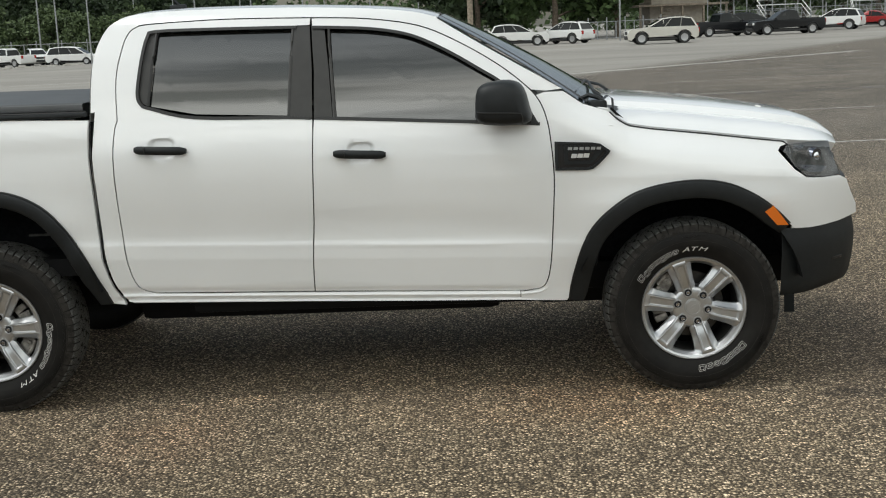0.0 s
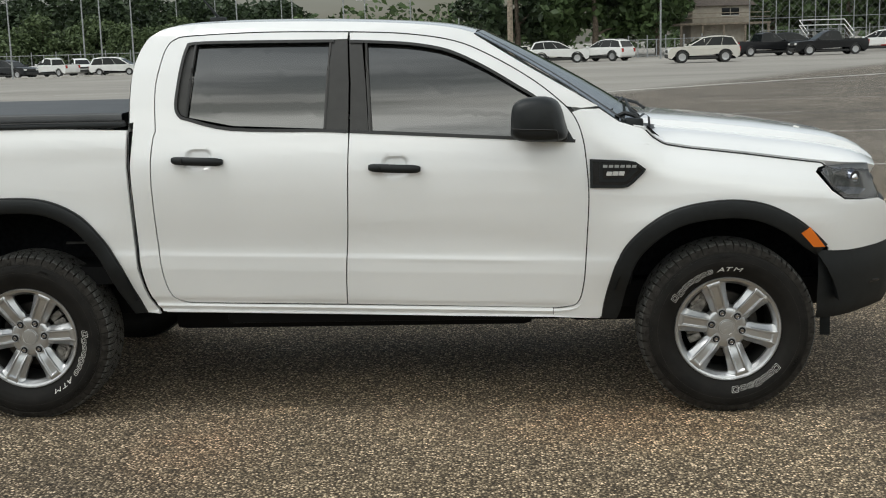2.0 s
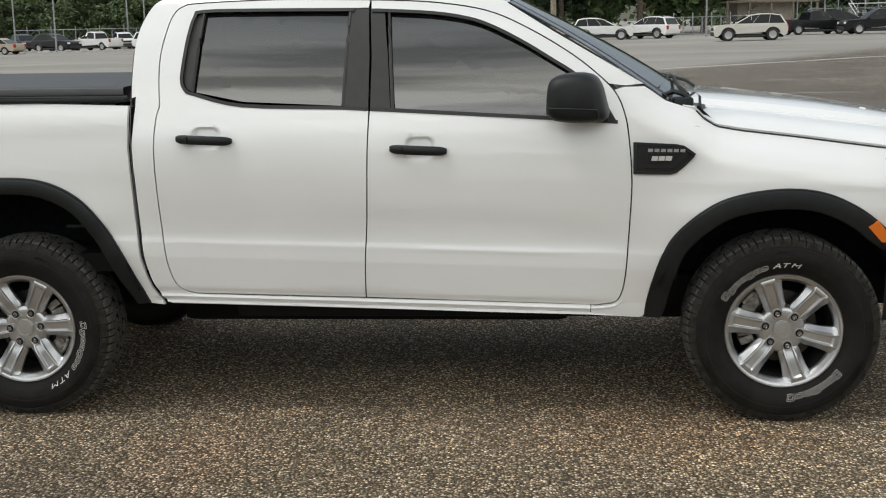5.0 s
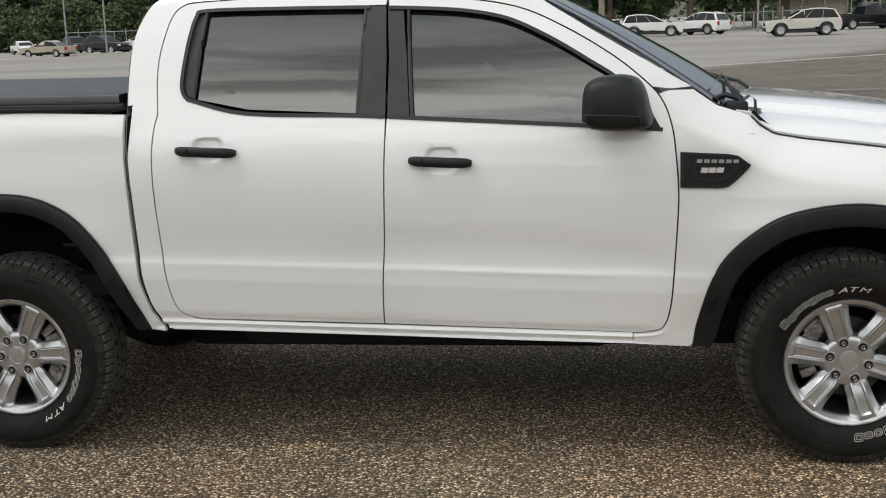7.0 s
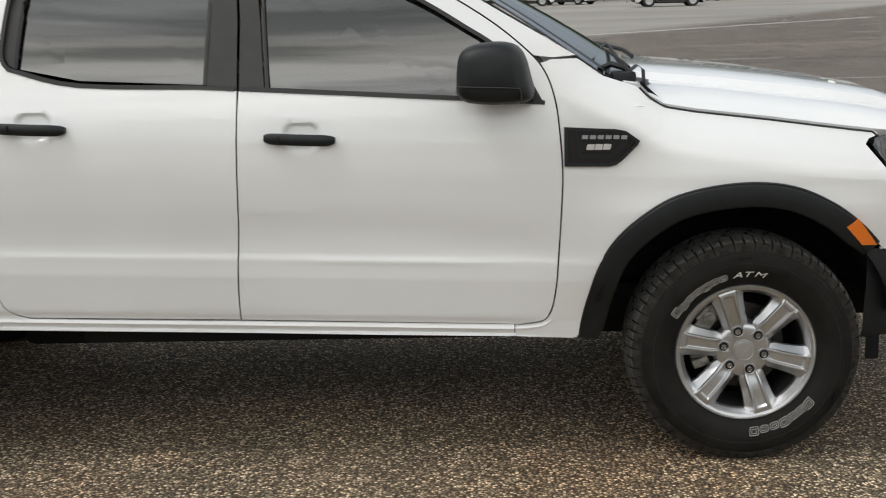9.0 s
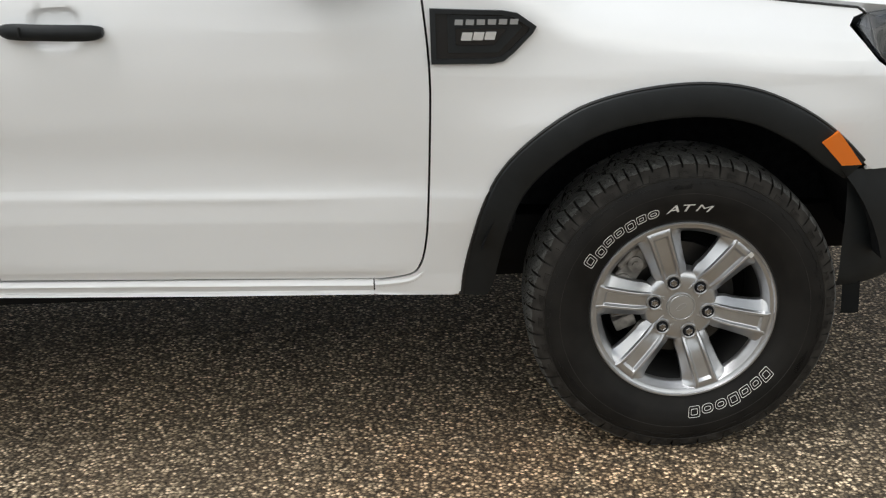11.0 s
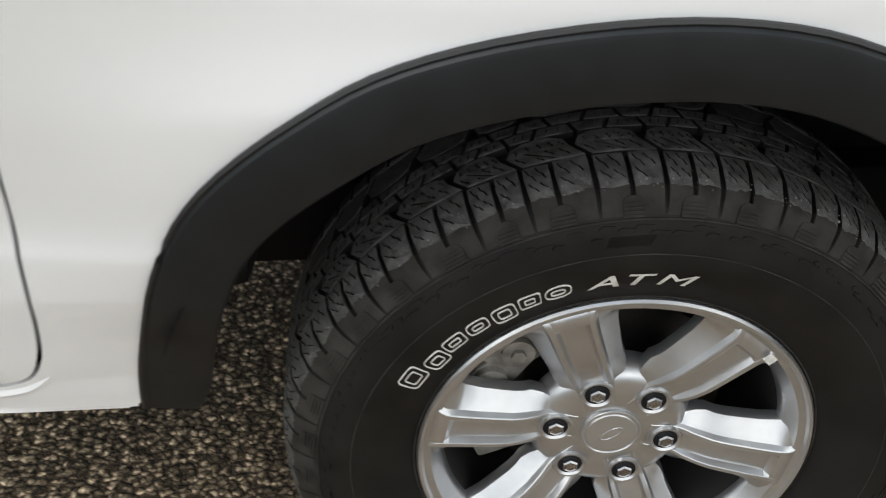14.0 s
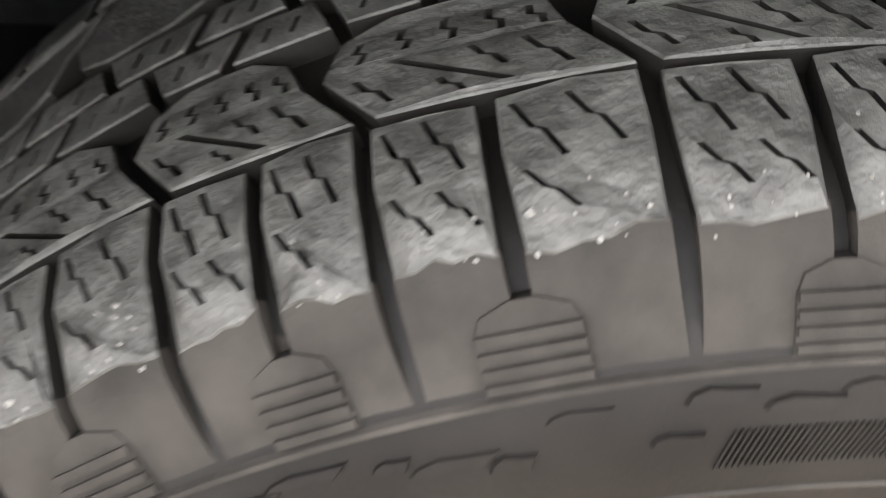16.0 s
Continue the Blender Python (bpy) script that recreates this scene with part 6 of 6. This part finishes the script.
        for cx in wb:
            bm = bmesh.new()
            loft(bm, [[(cx + q * math.cos(radians(a)), s * y, r + q * math.sin(radians(a))) for a in range(8, 173, 12)] for q, y in ((r + 0.10, W + 0.003), (r + 0.05, W + 0.010), (r + 0.045, W - 0.15))])
            part("arch_trim", bm, CAR_TYRE if kind == "suv" else paint, ob)
    if kind == "suv":
        for s in (-1, 1):
            bm = bmesh.new()
            tube(bm, [(r0 + 0.1, s * wr_ * 0.86, zr - 0.03), (lerp(r0, r1, 0.5), s * wr_ * 0.86, zr + 0.05), (r1 - 0.1, s * wr_ * 0.86, zr - 0.03)], 0.022, 5)
            part("roof_rail", bm, CAR_TYRE, ob)
    if kind == "pickup":
        bm = bmesh.new()
        box(bm, (-h + 0.12, -W + 0.09, 1.10), (-0.85, W - 0.09, 1.20))
        part("cargo_bed", bm, MAT_DARK, ob)
    return ob


WHITE, SILVER, BLACK = car_paint("white", (0.74, 0.74, 0.73)), car_paint("champagne", (0.58, 0.56, 0.51)), car_paint("black", (0.006, 0.0065, 0.008))
TAN, RED, NAVY = car_paint("tan", (0.42, 0.37, 0.29)), car_paint("red", (0.30, 0.02, 0.02)), car_paint("charcoal", (0.012, 0.014, 0.017))
car("suv", SILVER, "champagne silver crossover parked beside black trucks", 0.158, 82, 180)
car("pickup", BLACK, "black pickup truck with chrome wheels, angled to the row", 0.209, 98, 18, category="pickup truck")
car("suv", NAVY, "dark grey wagon behind the black trucks", 0.234, 112, 0)
car("pickup", BLACK, "black pickup truck parked nose to nose with another", 0.260, 95, 184, category="pickup truck")
car("suv", WHITE, "white crossover seen from behind, near a red car", 0.300, 103, 150)
car("sedan", RED, "red sedan at the end of the row", 0.327, 108, 150)
car("suv", WHITE, "white full-size wagon with dark side markings under trees", 0.040, 97, 0)
car("suv", WHITE, "white crossover turned away under the trees", 0.078, 99, 140)
car("sedan", SILVER, "silver sedan in the shade of trees", 0.014, 104, 20)
car("sedan", NAVY, "dark sedan half hidden behind the windshield", -0.004, 108, 10)
car("van", WHITE, "white minivan standing side-on by the verge", -0.333, 117, 0, category="minivan")
car("pickup", WHITE, "white extended-cab pickup parked with its tail to the lot", -0.389, 118, 155, category="pickup truck")
car("suv", WHITE, "white crossover among the far parked cars", -0.364, 126, -60)
car("sedan", BLACK, "black sedan beside the white minivan", -0.352, 128, -60)
car("suv", NAVY, "black boxy off-roader in front of a white pickup", -0.424, 112, -22)
car("sedan", TAN, "tan sedan with its tail to the lot", -0.478, 102, 172)
car("suv", NAVY, "dark off-roader behind the tan sedan", -0.452, 122, -50)
car("sedan", WHITE, "white sedan far along the row", -0.500, 124, -50)
car("pickup", BLACK, "black pickup at the far end of the row", 0.36, 110, 170, category="pickup truck")

# pale concrete wheel stops
for az, d in ((-0.440, 110), (-0.425, 109), (-0.410, 109), (-0.395, 109), (-0.375, 111), (-0.355, 113), (-0.335, 113), (-0.46, 105), (-0.49, 99)):
    x, y, z = spot(az, d)
    ob = tagged(new("wheel_stop"), "pale concrete wheel stop on the asphalt", "wheel stop", "wheel stops")
    ob.matrix_basis = pose(x, y, z, 0, 0, random.uniform(-6, 6))
    bm = bmesh.new()
    box(bm, (-0.9, -0.09, -0.02), (0.9, 0.09, 0.14), 0.04)
    part("block", bm, MAT_CONCRETE, ob)

# worn paint stripes and tar seams on the lot
MAT_STRIPE = vary(shader("worn_white_line", (0.42, 0.41, 0.38), 0.85), 5, (0.22, 0.21, 0.19), (0.50, 0.49, 0.46), detail=8)
MAT_TAR = vary(shader("tar_seam", (0.03, 0.028, 0.026), 0.6), 3, (0.025, 0.023, 0.022), (0.07, 0.065, 0.06))


def ribbon(name, mat, label, pts, width, lift):
    bm = bmesh.new()
    rows = []
    for i, (x, y) in enumerate(pts):
        t = Vector(pts[min(i + 1, len(pts) - 1)]) - Vector(pts[max(i - 1, 0)])
        n = Vector((-t.y, t.x)).normalized() * width / 2
        rows.append([(x + n.x, y + n.y, ground_z(x + n.x, y + n.y) + lift), (x - n.x, y - n.y, ground_z(x - n.x, y - n.y) + lift)])
    loft(bm, rows)
    ob = new(name, mesh_of(name, bm, mat))
    return tagged(ob, label, kind="structure")


def straight(a, b, n=24, wob=0.0):
    rng = random.Random(int(a[0] * 97 + a[1] * 13))
    return [(lerp(a[0], b[0], i / n) + rng.uniform(-wob, wob), lerp(a[1], b[1], i / n) + rng.uniform(-wob, wob)) for i in range(n + 1)]


for k in range(7):
    y0 = 9.5 + 5.6 * k
    pts = straight((3.2 + 0.9 * k, y0), (30 + 2 * k, y0 + 1.6), 40, 0.012)
    at = 0
    while at < 38:
        run = random.randint(3, 11)
        ribbon("parking_line", MAT_STRIPE, "worn broken white parking line", pts[at:min(40, at + run) + 1], random.uniform(0.06, 0.10), 0.004)
        at += run + random.randint(1, 3)
for a, b, w in (((2.5, 33), (17, 45), 0.45), ((-9, 26), (-3, 26.5), 0.3), ((-20, 47), (-6, 48), 0.4)):
    ribbon("pale_seam", MAT_CONCRETE, "pale filled seam in the asphalt", straight(a, b, 30, 0.10), w, 0.005)
for a, b in (((3, 20), (14, 21)), ((-8, 20), (-5.4, 20.3)), ((-12, 34), (-4, 33)), ((6, 29), (16, 30)), ((-22, 58), (-8, 57))):
    ribbon("tar_seam", MAT_TAR, "dark tar seam in the asphalt", straight(a, b, 24, 0.06), 0.14, 0.005)

# ---------------------------------------------------------------- poles
MAT_POLE = vary(shader("galvanised_steel", (0.30, 0.31, 0.32), 0.5, 0.4), 4, (0.25, 0.26, 0.27), (0.36, 0.37, 0.38))
MAT_WOOD = vary(shader("weathered_wood", (0.24, 0.20, 0.15), 0.9), 8, (0.17, 0.14, 0.11), (0.32, 0.27, 0.21))
MAT_WHITE = vary(shader("white_enamel", (0.75, 0.75, 0.74), 0.4), 4, (0.70, 0.70, 0.69), (0.78, 0.78, 0.77))


def light_pole(az, d, height, heads=1, r=0.09):
    x, y, z = spot(az, d)
    ob = thing("street_lamp", "grey steel light pole with a white lamp head", "light pole", pose(x, y, z), "light poles")
    bm = bmesh.new()
    tube(bm, [(0, 0, -0.1), (0, 0, height * 0.5), (0, 0, height)], [r, r * 0.85, r * 0.65], 8)
    part("pole", bm, MAT_POLE, ob)
    for k in range(heads):
        s = -1 if k else 1
        bm = bmesh.new()
        tube(bm, [(0, 0, height - 0.05), (s * 0.5, 0, height + 0.05)], 0.04, 6)
        part("arm", bm, MAT_POLE, ob)
        bm = bmesh.new()
        box(bm, (s * 0.8 - 0.45, -0.28, height - 0.10), (s * 0.8 + 0.45, 0.28, height + 0.32), 0.12)
        part("lamp_head", bm, MAT_WHITE, ob)


for az, d, hgt, n in ((-0.318, 112, 7.3, 1), (-0.424, 108, 7.5, 2), (-0.279, 150, 8.9, 1), (-0.246, 160, 9.6, 1), (-0.190, 165, 9.9, 1), (-0.120, 170, 8.6, 2), (-0.46, 112, 7.6, 1)):
    light_pole(az, d, hgt, n)


def plain_pole(az, d, height, r, mat, label, cap=True):
    x, y, z = spot(az, d)
    ob = thing("pole", label, "pole", pose(x, y, z), "poles at the edge of the lot")
    bm = bmesh.new()
    tube(bm, [(0, 0, -0.2), (0, 0, height * 0.5), (0, 0, height)], [r, r * 0.92, r * 0.8], 10)
    part("shaft", bm, mat, ob)
    bm = bmesh.new()
    tube(bm, [(0, 0, height), (0, 0, height + 0.12)], [r, r * 0.3], 8)
    part("cap", bm, mat, ob)


plain_pole(0.0005, 64, 9.5, 0.16, MAT_WOOD, "thick weathered wooden utility pole")
plain_pole(0.124, 100, 9.5, 0.08, MAT_POLE, "thin pale steel pole before the trees")
for az, d in ((-0.228, 140), (-0.181, 140), (-0.138, 150), (-0.082, 140), (-0.042, 150), (-0.36, 130), (-0.345, 132)):
    plain_pole(az, d, 8.6, 0.09, MAT_POLE, "thin grey steel pole beyond the lot")

# ---------------------------------------------------------------- ball field: fence, stand, press box
MAT_MESH = shader("chain_link", (0.16, 0.17, 0.16), 0.6, 0.4)


def fence(az0, d0, az1, d1, height, n, rails=(0.05, 0.5, 1.0), mesh_step=0.9):
    a, b = Vector(spot(az0, d0)), Vector(spot(az1, d1))
    ob = thing("chain_link_fence", "tall chain-link ball-field fence with steel posts", "fence", Matrix.Translation(a))
    for i in range(n + 1):
        p = (b - a) * i / n
        bm = bmesh.new()
        tube(bm, [(p.x, p.y, p.z - 0.1), (p.x, p.y, p.z + height + (0.4 if i % 2 else 0.0))], 0.055, 6)
        part("post", bm, MAT_POLE, ob)
    for f in rails:
        bm = bmesh.new()
        tube(bm, [(0, 0, height * f), tuple((b - a) + Vector((0, 0, height * f)))], 0.03, 5)
        part("rail", bm, MAT_POLE, ob)
    bm = bmesh.new()
    L = (b - a).length
    k = 0.0
    while k < L + height:
        for sgn in (1, -1):
            s0, s1 = (k - height, k) if sgn > 0 else (k, k - height)
            z0, z1 = 0.05, height
            pts = []
            for s, z in ((s0, z0), (s1, z1)):
                pts.append((s, z))
            (sa, za), (sb, zb2) = pts
            c0, c1 = max(0, min(L, sa)), max(0, min(L, sb))
            if abs(sb - sa) > 1e-6:
                za, zb2 = lerp(za, zb2, (c0 - sa) / (sb - sa)), lerp(za, zb2, (c1 - sa) / (sb - sa))
            d = (b - a) / L
            if abs(c1 - c0) > 0.05:
                tube(bm, [(d.x * c0, d.y * c0, d.z * c0 + za), (d.x * c1, d.y * c1, d.z * c1 + zb2)], 0.012, 3)
        k += mesh_step
    m = part("wire_mesh", bm, MAT_MESH, ob)
    m["kind"] = "stuff"


fence(0.196, 122, 0.330, 128, 6.5, 13)
fence(0.330, 128, 0.42, 120, 6.5, 8)
fence(0.205, 112, 0.40, 118, 2.0, 16, (0.5, 1.0), 0.6)
fence(0.09, 108, 0.165, 112, 1.6, 10, (0.1, 1.0), 0.5)
fence(-0.46, 135, -0.31, 135, 2.2, 14, (0.1, 1.0), 0.6)

MAT_SIDING = vary(shader("tan_siding", (0.40, 0.36, 0.30), 0.8), 3, (0.36, 0.32, 0.27), (0.44, 0.40, 0.34))
MAT_ROOF = vary(shader("brown_shingle", (0.085, 0.07, 0.06), 0.9), 6, (0.065, 0.055, 0.047), (0.11, 0.09, 0.078))


def press_box():
    x, y, z = spot(0.168, 126)
    ob = thing("press_box", "two-storey tan press box with a brown hip roof and open deck", "building", pose(x, y, z, 0, 0, 8))
    bm = bmesh.new()
    box(bm, (-3.0, -2.2, 3.0), (3.0, 2.2, 4.7), 0.02)
    part("wall", bm, MAT_SIDING, ob)
    bm = bmesh.new()
    base = [(-3.5, -2.7, 4.7), (3.5, -2.7, 4.7), (3.5, 2.7, 4.7), (-3.5, 2.7, 4.7)]
    v = [bm.verts.new(p) for p in base] + [bm.verts.new((-1.2, 0, 7.0)), bm.verts.new((1.2, 0, 7.0))]
    for f in ((0, 1, 5, 4), (1, 2, 5), (2, 3, 4, 5), (3, 0, 4), (3, 2, 1, 0)):
        bm.faces.new([v[k] for k in f])
    part("roof", bm, MAT_ROOF, ob, smooth=False)
    for k in range(2):
        bm = bmesh.new()
        box(bm, (0.0 + 0.95 * k, -2.24, 3.75), (0.85 + 0.95 * k, -2.17, 4.45), 0.01)
        win = part("window", bm, CAR_GLASS, ob)
        bm = bmesh.new()
        box(bm, (-0.05 + 0.95 * k, -2.26, 3.68), (0.90 + 0.95 * k, -2.20, 3.74))
        part("sill", bm, MAT_WHITE, win)
    bm = bmesh.new()
    box(bm, (-4.6, -3.2, 2.8), (4.8, 2.4, 3.0))
    part("deck", bm, MAT_WOOD, ob)
    for px in (-4.4, -2.2, 0.0, 2.2, 4.6):
        bm = bmesh.new()
        box(bm, (px - 0.1, -3.1, -0.1), (px + 0.1, -2.9, 2.8))
        part("post", bm, MAT_WOOD, ob)
    bm = bmesh.new()
    box(bm, (-3.0, -1.6, -0.1), (2.6, 2.0, 2.8))
    part("lower_wall", bm, MAT_SIDING, ob)
    for k in range(10):
        bm = bmesh.new()
        box(bm, (-4.4 + 0.30 * k * 1.0, -4.3, 0.28 * k), (-4.0 + 0.30 * k, -3.2, 0.28 * k + 0.06))
        part("stair_tread", bm, MAT_WOOD, ob)
    for z0 in (3.5, 3.95):
        bm = bmesh.new()
        tube(bm, [(-4.5, -3.1, z0), (4.7, -3.1, z0)], 0.04, 5)
        part("railing", bm, MAT_WOOD, ob)


press_box()


def bleacher(az, d, turn):
    x, y, z = spot(az, d)
    ob = thing("bleacher", "small aluminium bleacher with white guard rails", "bleacher", pose(x, y, z, 0, 0, turn))
    for k in range(5):
        bm = bmesh.new()
        box(bm, (-2.2, 0.6 * k - 0.15, 0.45 + 0.35 * k), (2.2, 0.6 * k + 0.15, 0.50 + 0.35 * k))
        part("seat_plank", bm, MAT_POLE, ob)
    for s in (-2.2, -0.7, 0.7, 2.2):
        bm = bmesh.new()
        tube(bm, [(s, 0, 0), (s, 0, 0.5), (s, 2.5, 1.9), (s, 2.5, 0)], 0.035, 5)
        part("frame", bm, MAT_POLE, ob)
    for h in (2.4, 2.9):
        bm = bmesh.new()
        tube(bm, [(-2.2, -0.2, h - 1.3), (-2.2, 2.6, h), (2.2, 2.6, h), (2.2, -0.2, h - 1.3)], 0.05, 6)
        part("guard_rail", bm, MAT_WHITE, ob)


bleacher(0.262, 116, 5)
bleacher(0.335, 118, -10)

# ---------------------------------------------------------------- trees
MAT_BARK = vary(shader("tree_bark", (0.10, 0.08, 0.06), 0.95), 6, (0.07, 0.055, 0.04), (0.14, 0.11, 0.085))


def leaf_mat(name, lo, hi):
    m = shader(name, hi, 0.6, spec=0.3)
    n, l = m.node_tree.nodes, m.node_tree.links
    geo, ra = n.new("ShaderNodeNewGeometry"), n.new("ShaderNodeValToRGB")
    ra.color_ramp.elements[0].color, ra.color_ramp.elements[1].color = (*lo, 1), (*hi, 1)
    l.new(geo.outputs["Random Per Island"], ra.inputs[0]); l.new(ra.outputs[0], n["Principled BSDF"].inputs["Base Color"])
    return m


LEAF_A = leaf_mat("broadleaf_green", (0.030, 0.050, 0.018), (0.075, 0.115, 0.040))
LEAF_B = leaf_mat("light_leaf_green", (0.040, 0.062, 0.024), (0.115, 0.155, 0.068))
LEAF_C = leaf_mat("dark_wood_green", (0.018, 0.030, 0.014), (0.045, 0.070, 0.030))


def leaf_cloud(rng, clumps, per, size, squash=0.75):
    """Vertices and faces of many small folded leaves gathered in clumps (x, y, z, radius)."""
    v, f = [], []
    for cx, cy, cz, cr in clumps:
        for _ in range(per):
            while True:
                p = Vector((rng.uniform(-1, 1), rng.uniform(-1, 1), rng.uniform(-1, 1)))
                if p.length < 1:
                    break
            p = p.normalized() * (p.length ** 0.45) * cr
            c = Vector((cx + p.x, cy + p.y, cz + p.z * squash))
            a = Vector((rng.gauss(0, 1), rng.gauss(0, 1), rng.gauss(0, 0.6))).normalized()
            b = a.cross(Vector((rng.gauss(0, 1), rng.gauss(0, 1), rng.gauss(0, 1)))).normalized()
            s = size * rng.uniform(0.6, 1.3)
            k = len(v)
            v += [c - a * s, c + b * s * 0.55, c + a * s, c - b * s * 0.55 + Vector((0, 0, s * 0.2))]
            f.append((k, k + 1, k + 2, k + 3))
    return v, f


def leaf_object(name, v, f, mat, parent=None):
    me = bpy.data.meshes.new(name)
    me.from_pydata([tuple(p) for p in v], [], f)
    me.materials.append(mat)
    ob = new(name, me)
    ob.parent = parent
    return ob


def tree(az, d, height, spread, mat, label, seed, low=0.22):
    rng = random.Random(seed)
    x, y, z = spot(az, d)
    ob = thing("tree", label, "tree", pose(x, y, z, 0, 0, rng.uniform(0, 360)), "trees round the lot")
    bm = bmesh.new()
    r = 0.03 * height
    tube(bm, [(0, 0, -0.2), (0.1, 0, height * 0.25), (-0.1, 0.1, height * 0.5), (0.05, 0, height * 0.85)], [r, r * 0.75, r * 0.5, r * 0.12], 8)
    part("trunk", bm, MAT_BARK, ob)
    clumps = []
    for k in range(26):
        a, hgt = rng.uniform(0, math.tau), rng.uniform(low, 0.97)
        prof = math.sin(math.pi * min(1, 0.18 + 0.82 * (hgt - low) / (1 - low))) ** 0.6
        q = spread * prof * math.sqrt(rng.uniform(0.08, 1.0)) * 0.78
        clumps.append((q * math.cos(a), q * math.sin(a), height * hgt, spread * rng.uniform(0.24, 0.40)))
    for k in range(7):
        c = clumps[k]
        bm = bmesh.new()
        z0 = max(height * 0.18, c[2] - height * 0.25)
        tube(bm, [(0, 0, z0), (c[0] * 0.5, c[1] * 0.5, (z0 + c[2]) / 2 + 0.2), c[:3]], [r * 0.4, r * 0.25, r * 0.08], 5)
        part("limb", bm, MAT_BARK, ob)
    v, f = leaf_cloud(rng, clumps, 130, 0.028 * height + 0.09)
    crown = leaf_object("crown", v, f, mat, ob)
    crown["kind"] = "stuff"
    return ob


rng = random.Random(7)
for i, (az, d, hgt, spr) in enumerate(((0.006, 118, 12, 5.5), (0.040, 124, 13, 6.0), (0.070, 116, 12, 5.5), (0.095, 128, 14, 6.5), (0.122, 118, 11, 5.0), (0.145, 136, 13, 6), (-0.018, 130, 11, 5.0), (0.185, 150, 14, 6.5), (0.215, 155, 13, 6), (0.245, 160, 14, 6.5), (0.275, 155, 13, 6), (0.305, 160, 14, 6.5), (0.335, 155, 13, 6), (0.365, 160, 14, 7))):
    tree(az, d, hgt, spr, LEAF_A if i % 3 else LEAF_C, "broad dark-green shade tree at the lot's edge", 20 + i)
for i, (az, d, hgt, spr) in enumerate(((-0.300, 140, 5.5, 3.6), (-0.325, 138, 5.0, 3.4), (-0.350, 142, 6.4, 3.8), (-0.372, 140, 5.2, 3.4), (-0.395, 144, 7.2, 4.0), (-0.420, 140, 5.0, 3.3), (-0.445, 146, 6.0, 3.8), (-0.470, 142, 6.6, 4.0), (-0.500, 144, 5.6, 3.6), (-0.275, 150, 6.0, 3.6), (-0.530, 146, 6.5, 4))):
    tree(az, d, hgt, spr, LEAF_B, "light-green young tree beyond the parked cars", 50 + i, 0.10)


def woods(name, label, arcs, per, size, mat, seed):
    """A far belt of woodland: crowns heaped along arcs of (az from, az to, distance, height, rise)."""
    rng = random.Random(seed)
    clumps = []
    for az0, az1, d, hgt, rise, n in arcs:
        for i in range(n):
            az, dd = lerp(az0, az1, (i + rng.uniform(0, 1)) / n), d * rng.uniform(0.92, 1.1)
            x, y, z = spot(az, dd)
            top = hgt * rng.uniform(0.75, 1.08) + rise * math.sin(math.pi * i / n)
            cr = d * 0.014 * rng.uniform(0.8, 1.3)
            q = z + cr * 0.3
            while q < z + top:
                clumps.append((x + rng.uniform(-cr, cr), y + rng.uniform(-cr, cr), q, cr))
                q += cr * 0.9
    v, f = leaf_cloud(rng, clumps, per, size)
    ob = leaf_object(name, v, f, mat)
    return tagged(ob, label, "trees", kind="stuff")


woods("wooded_ridge", "dark-green wooded ridge beyond the lot", ((-0.75, -0.18, 330, 14.5, 3.0, 150),), 190, 0.85, LEAF_C, 3)
woods("far_woods", "low green woods on the skyline", ((-0.22, 0.03, 300, 8.0, 1.5, 40), (0.0, 0.9, 240, 13, 2, 70)), 46, 0.9, LEAF_A, 4)


def back_woods():
    rng = random.Random(9)
    clumps = []
    for i in range(110):
        a = math.pi + math.pi * (i + rng.uniform(0, 1)) / 110
        d = 150 * rng.uniform(0.9, 1.1)
        for q in (1.5, 4.0, 6.5, 9.0):
            if q < 9 or rng.random() < 0.4:
                clumps.append((d * math.cos(a), d * math.sin(a), q, 3.2))
    v, f = leaf_cloud(rng, clumps, 26, 1.3)
    return tagged(leaf_object("tree_belt", v, f, LEAF_C), "green tree belt closing the lot behind", "trees", kind="stuff")


back_woods()
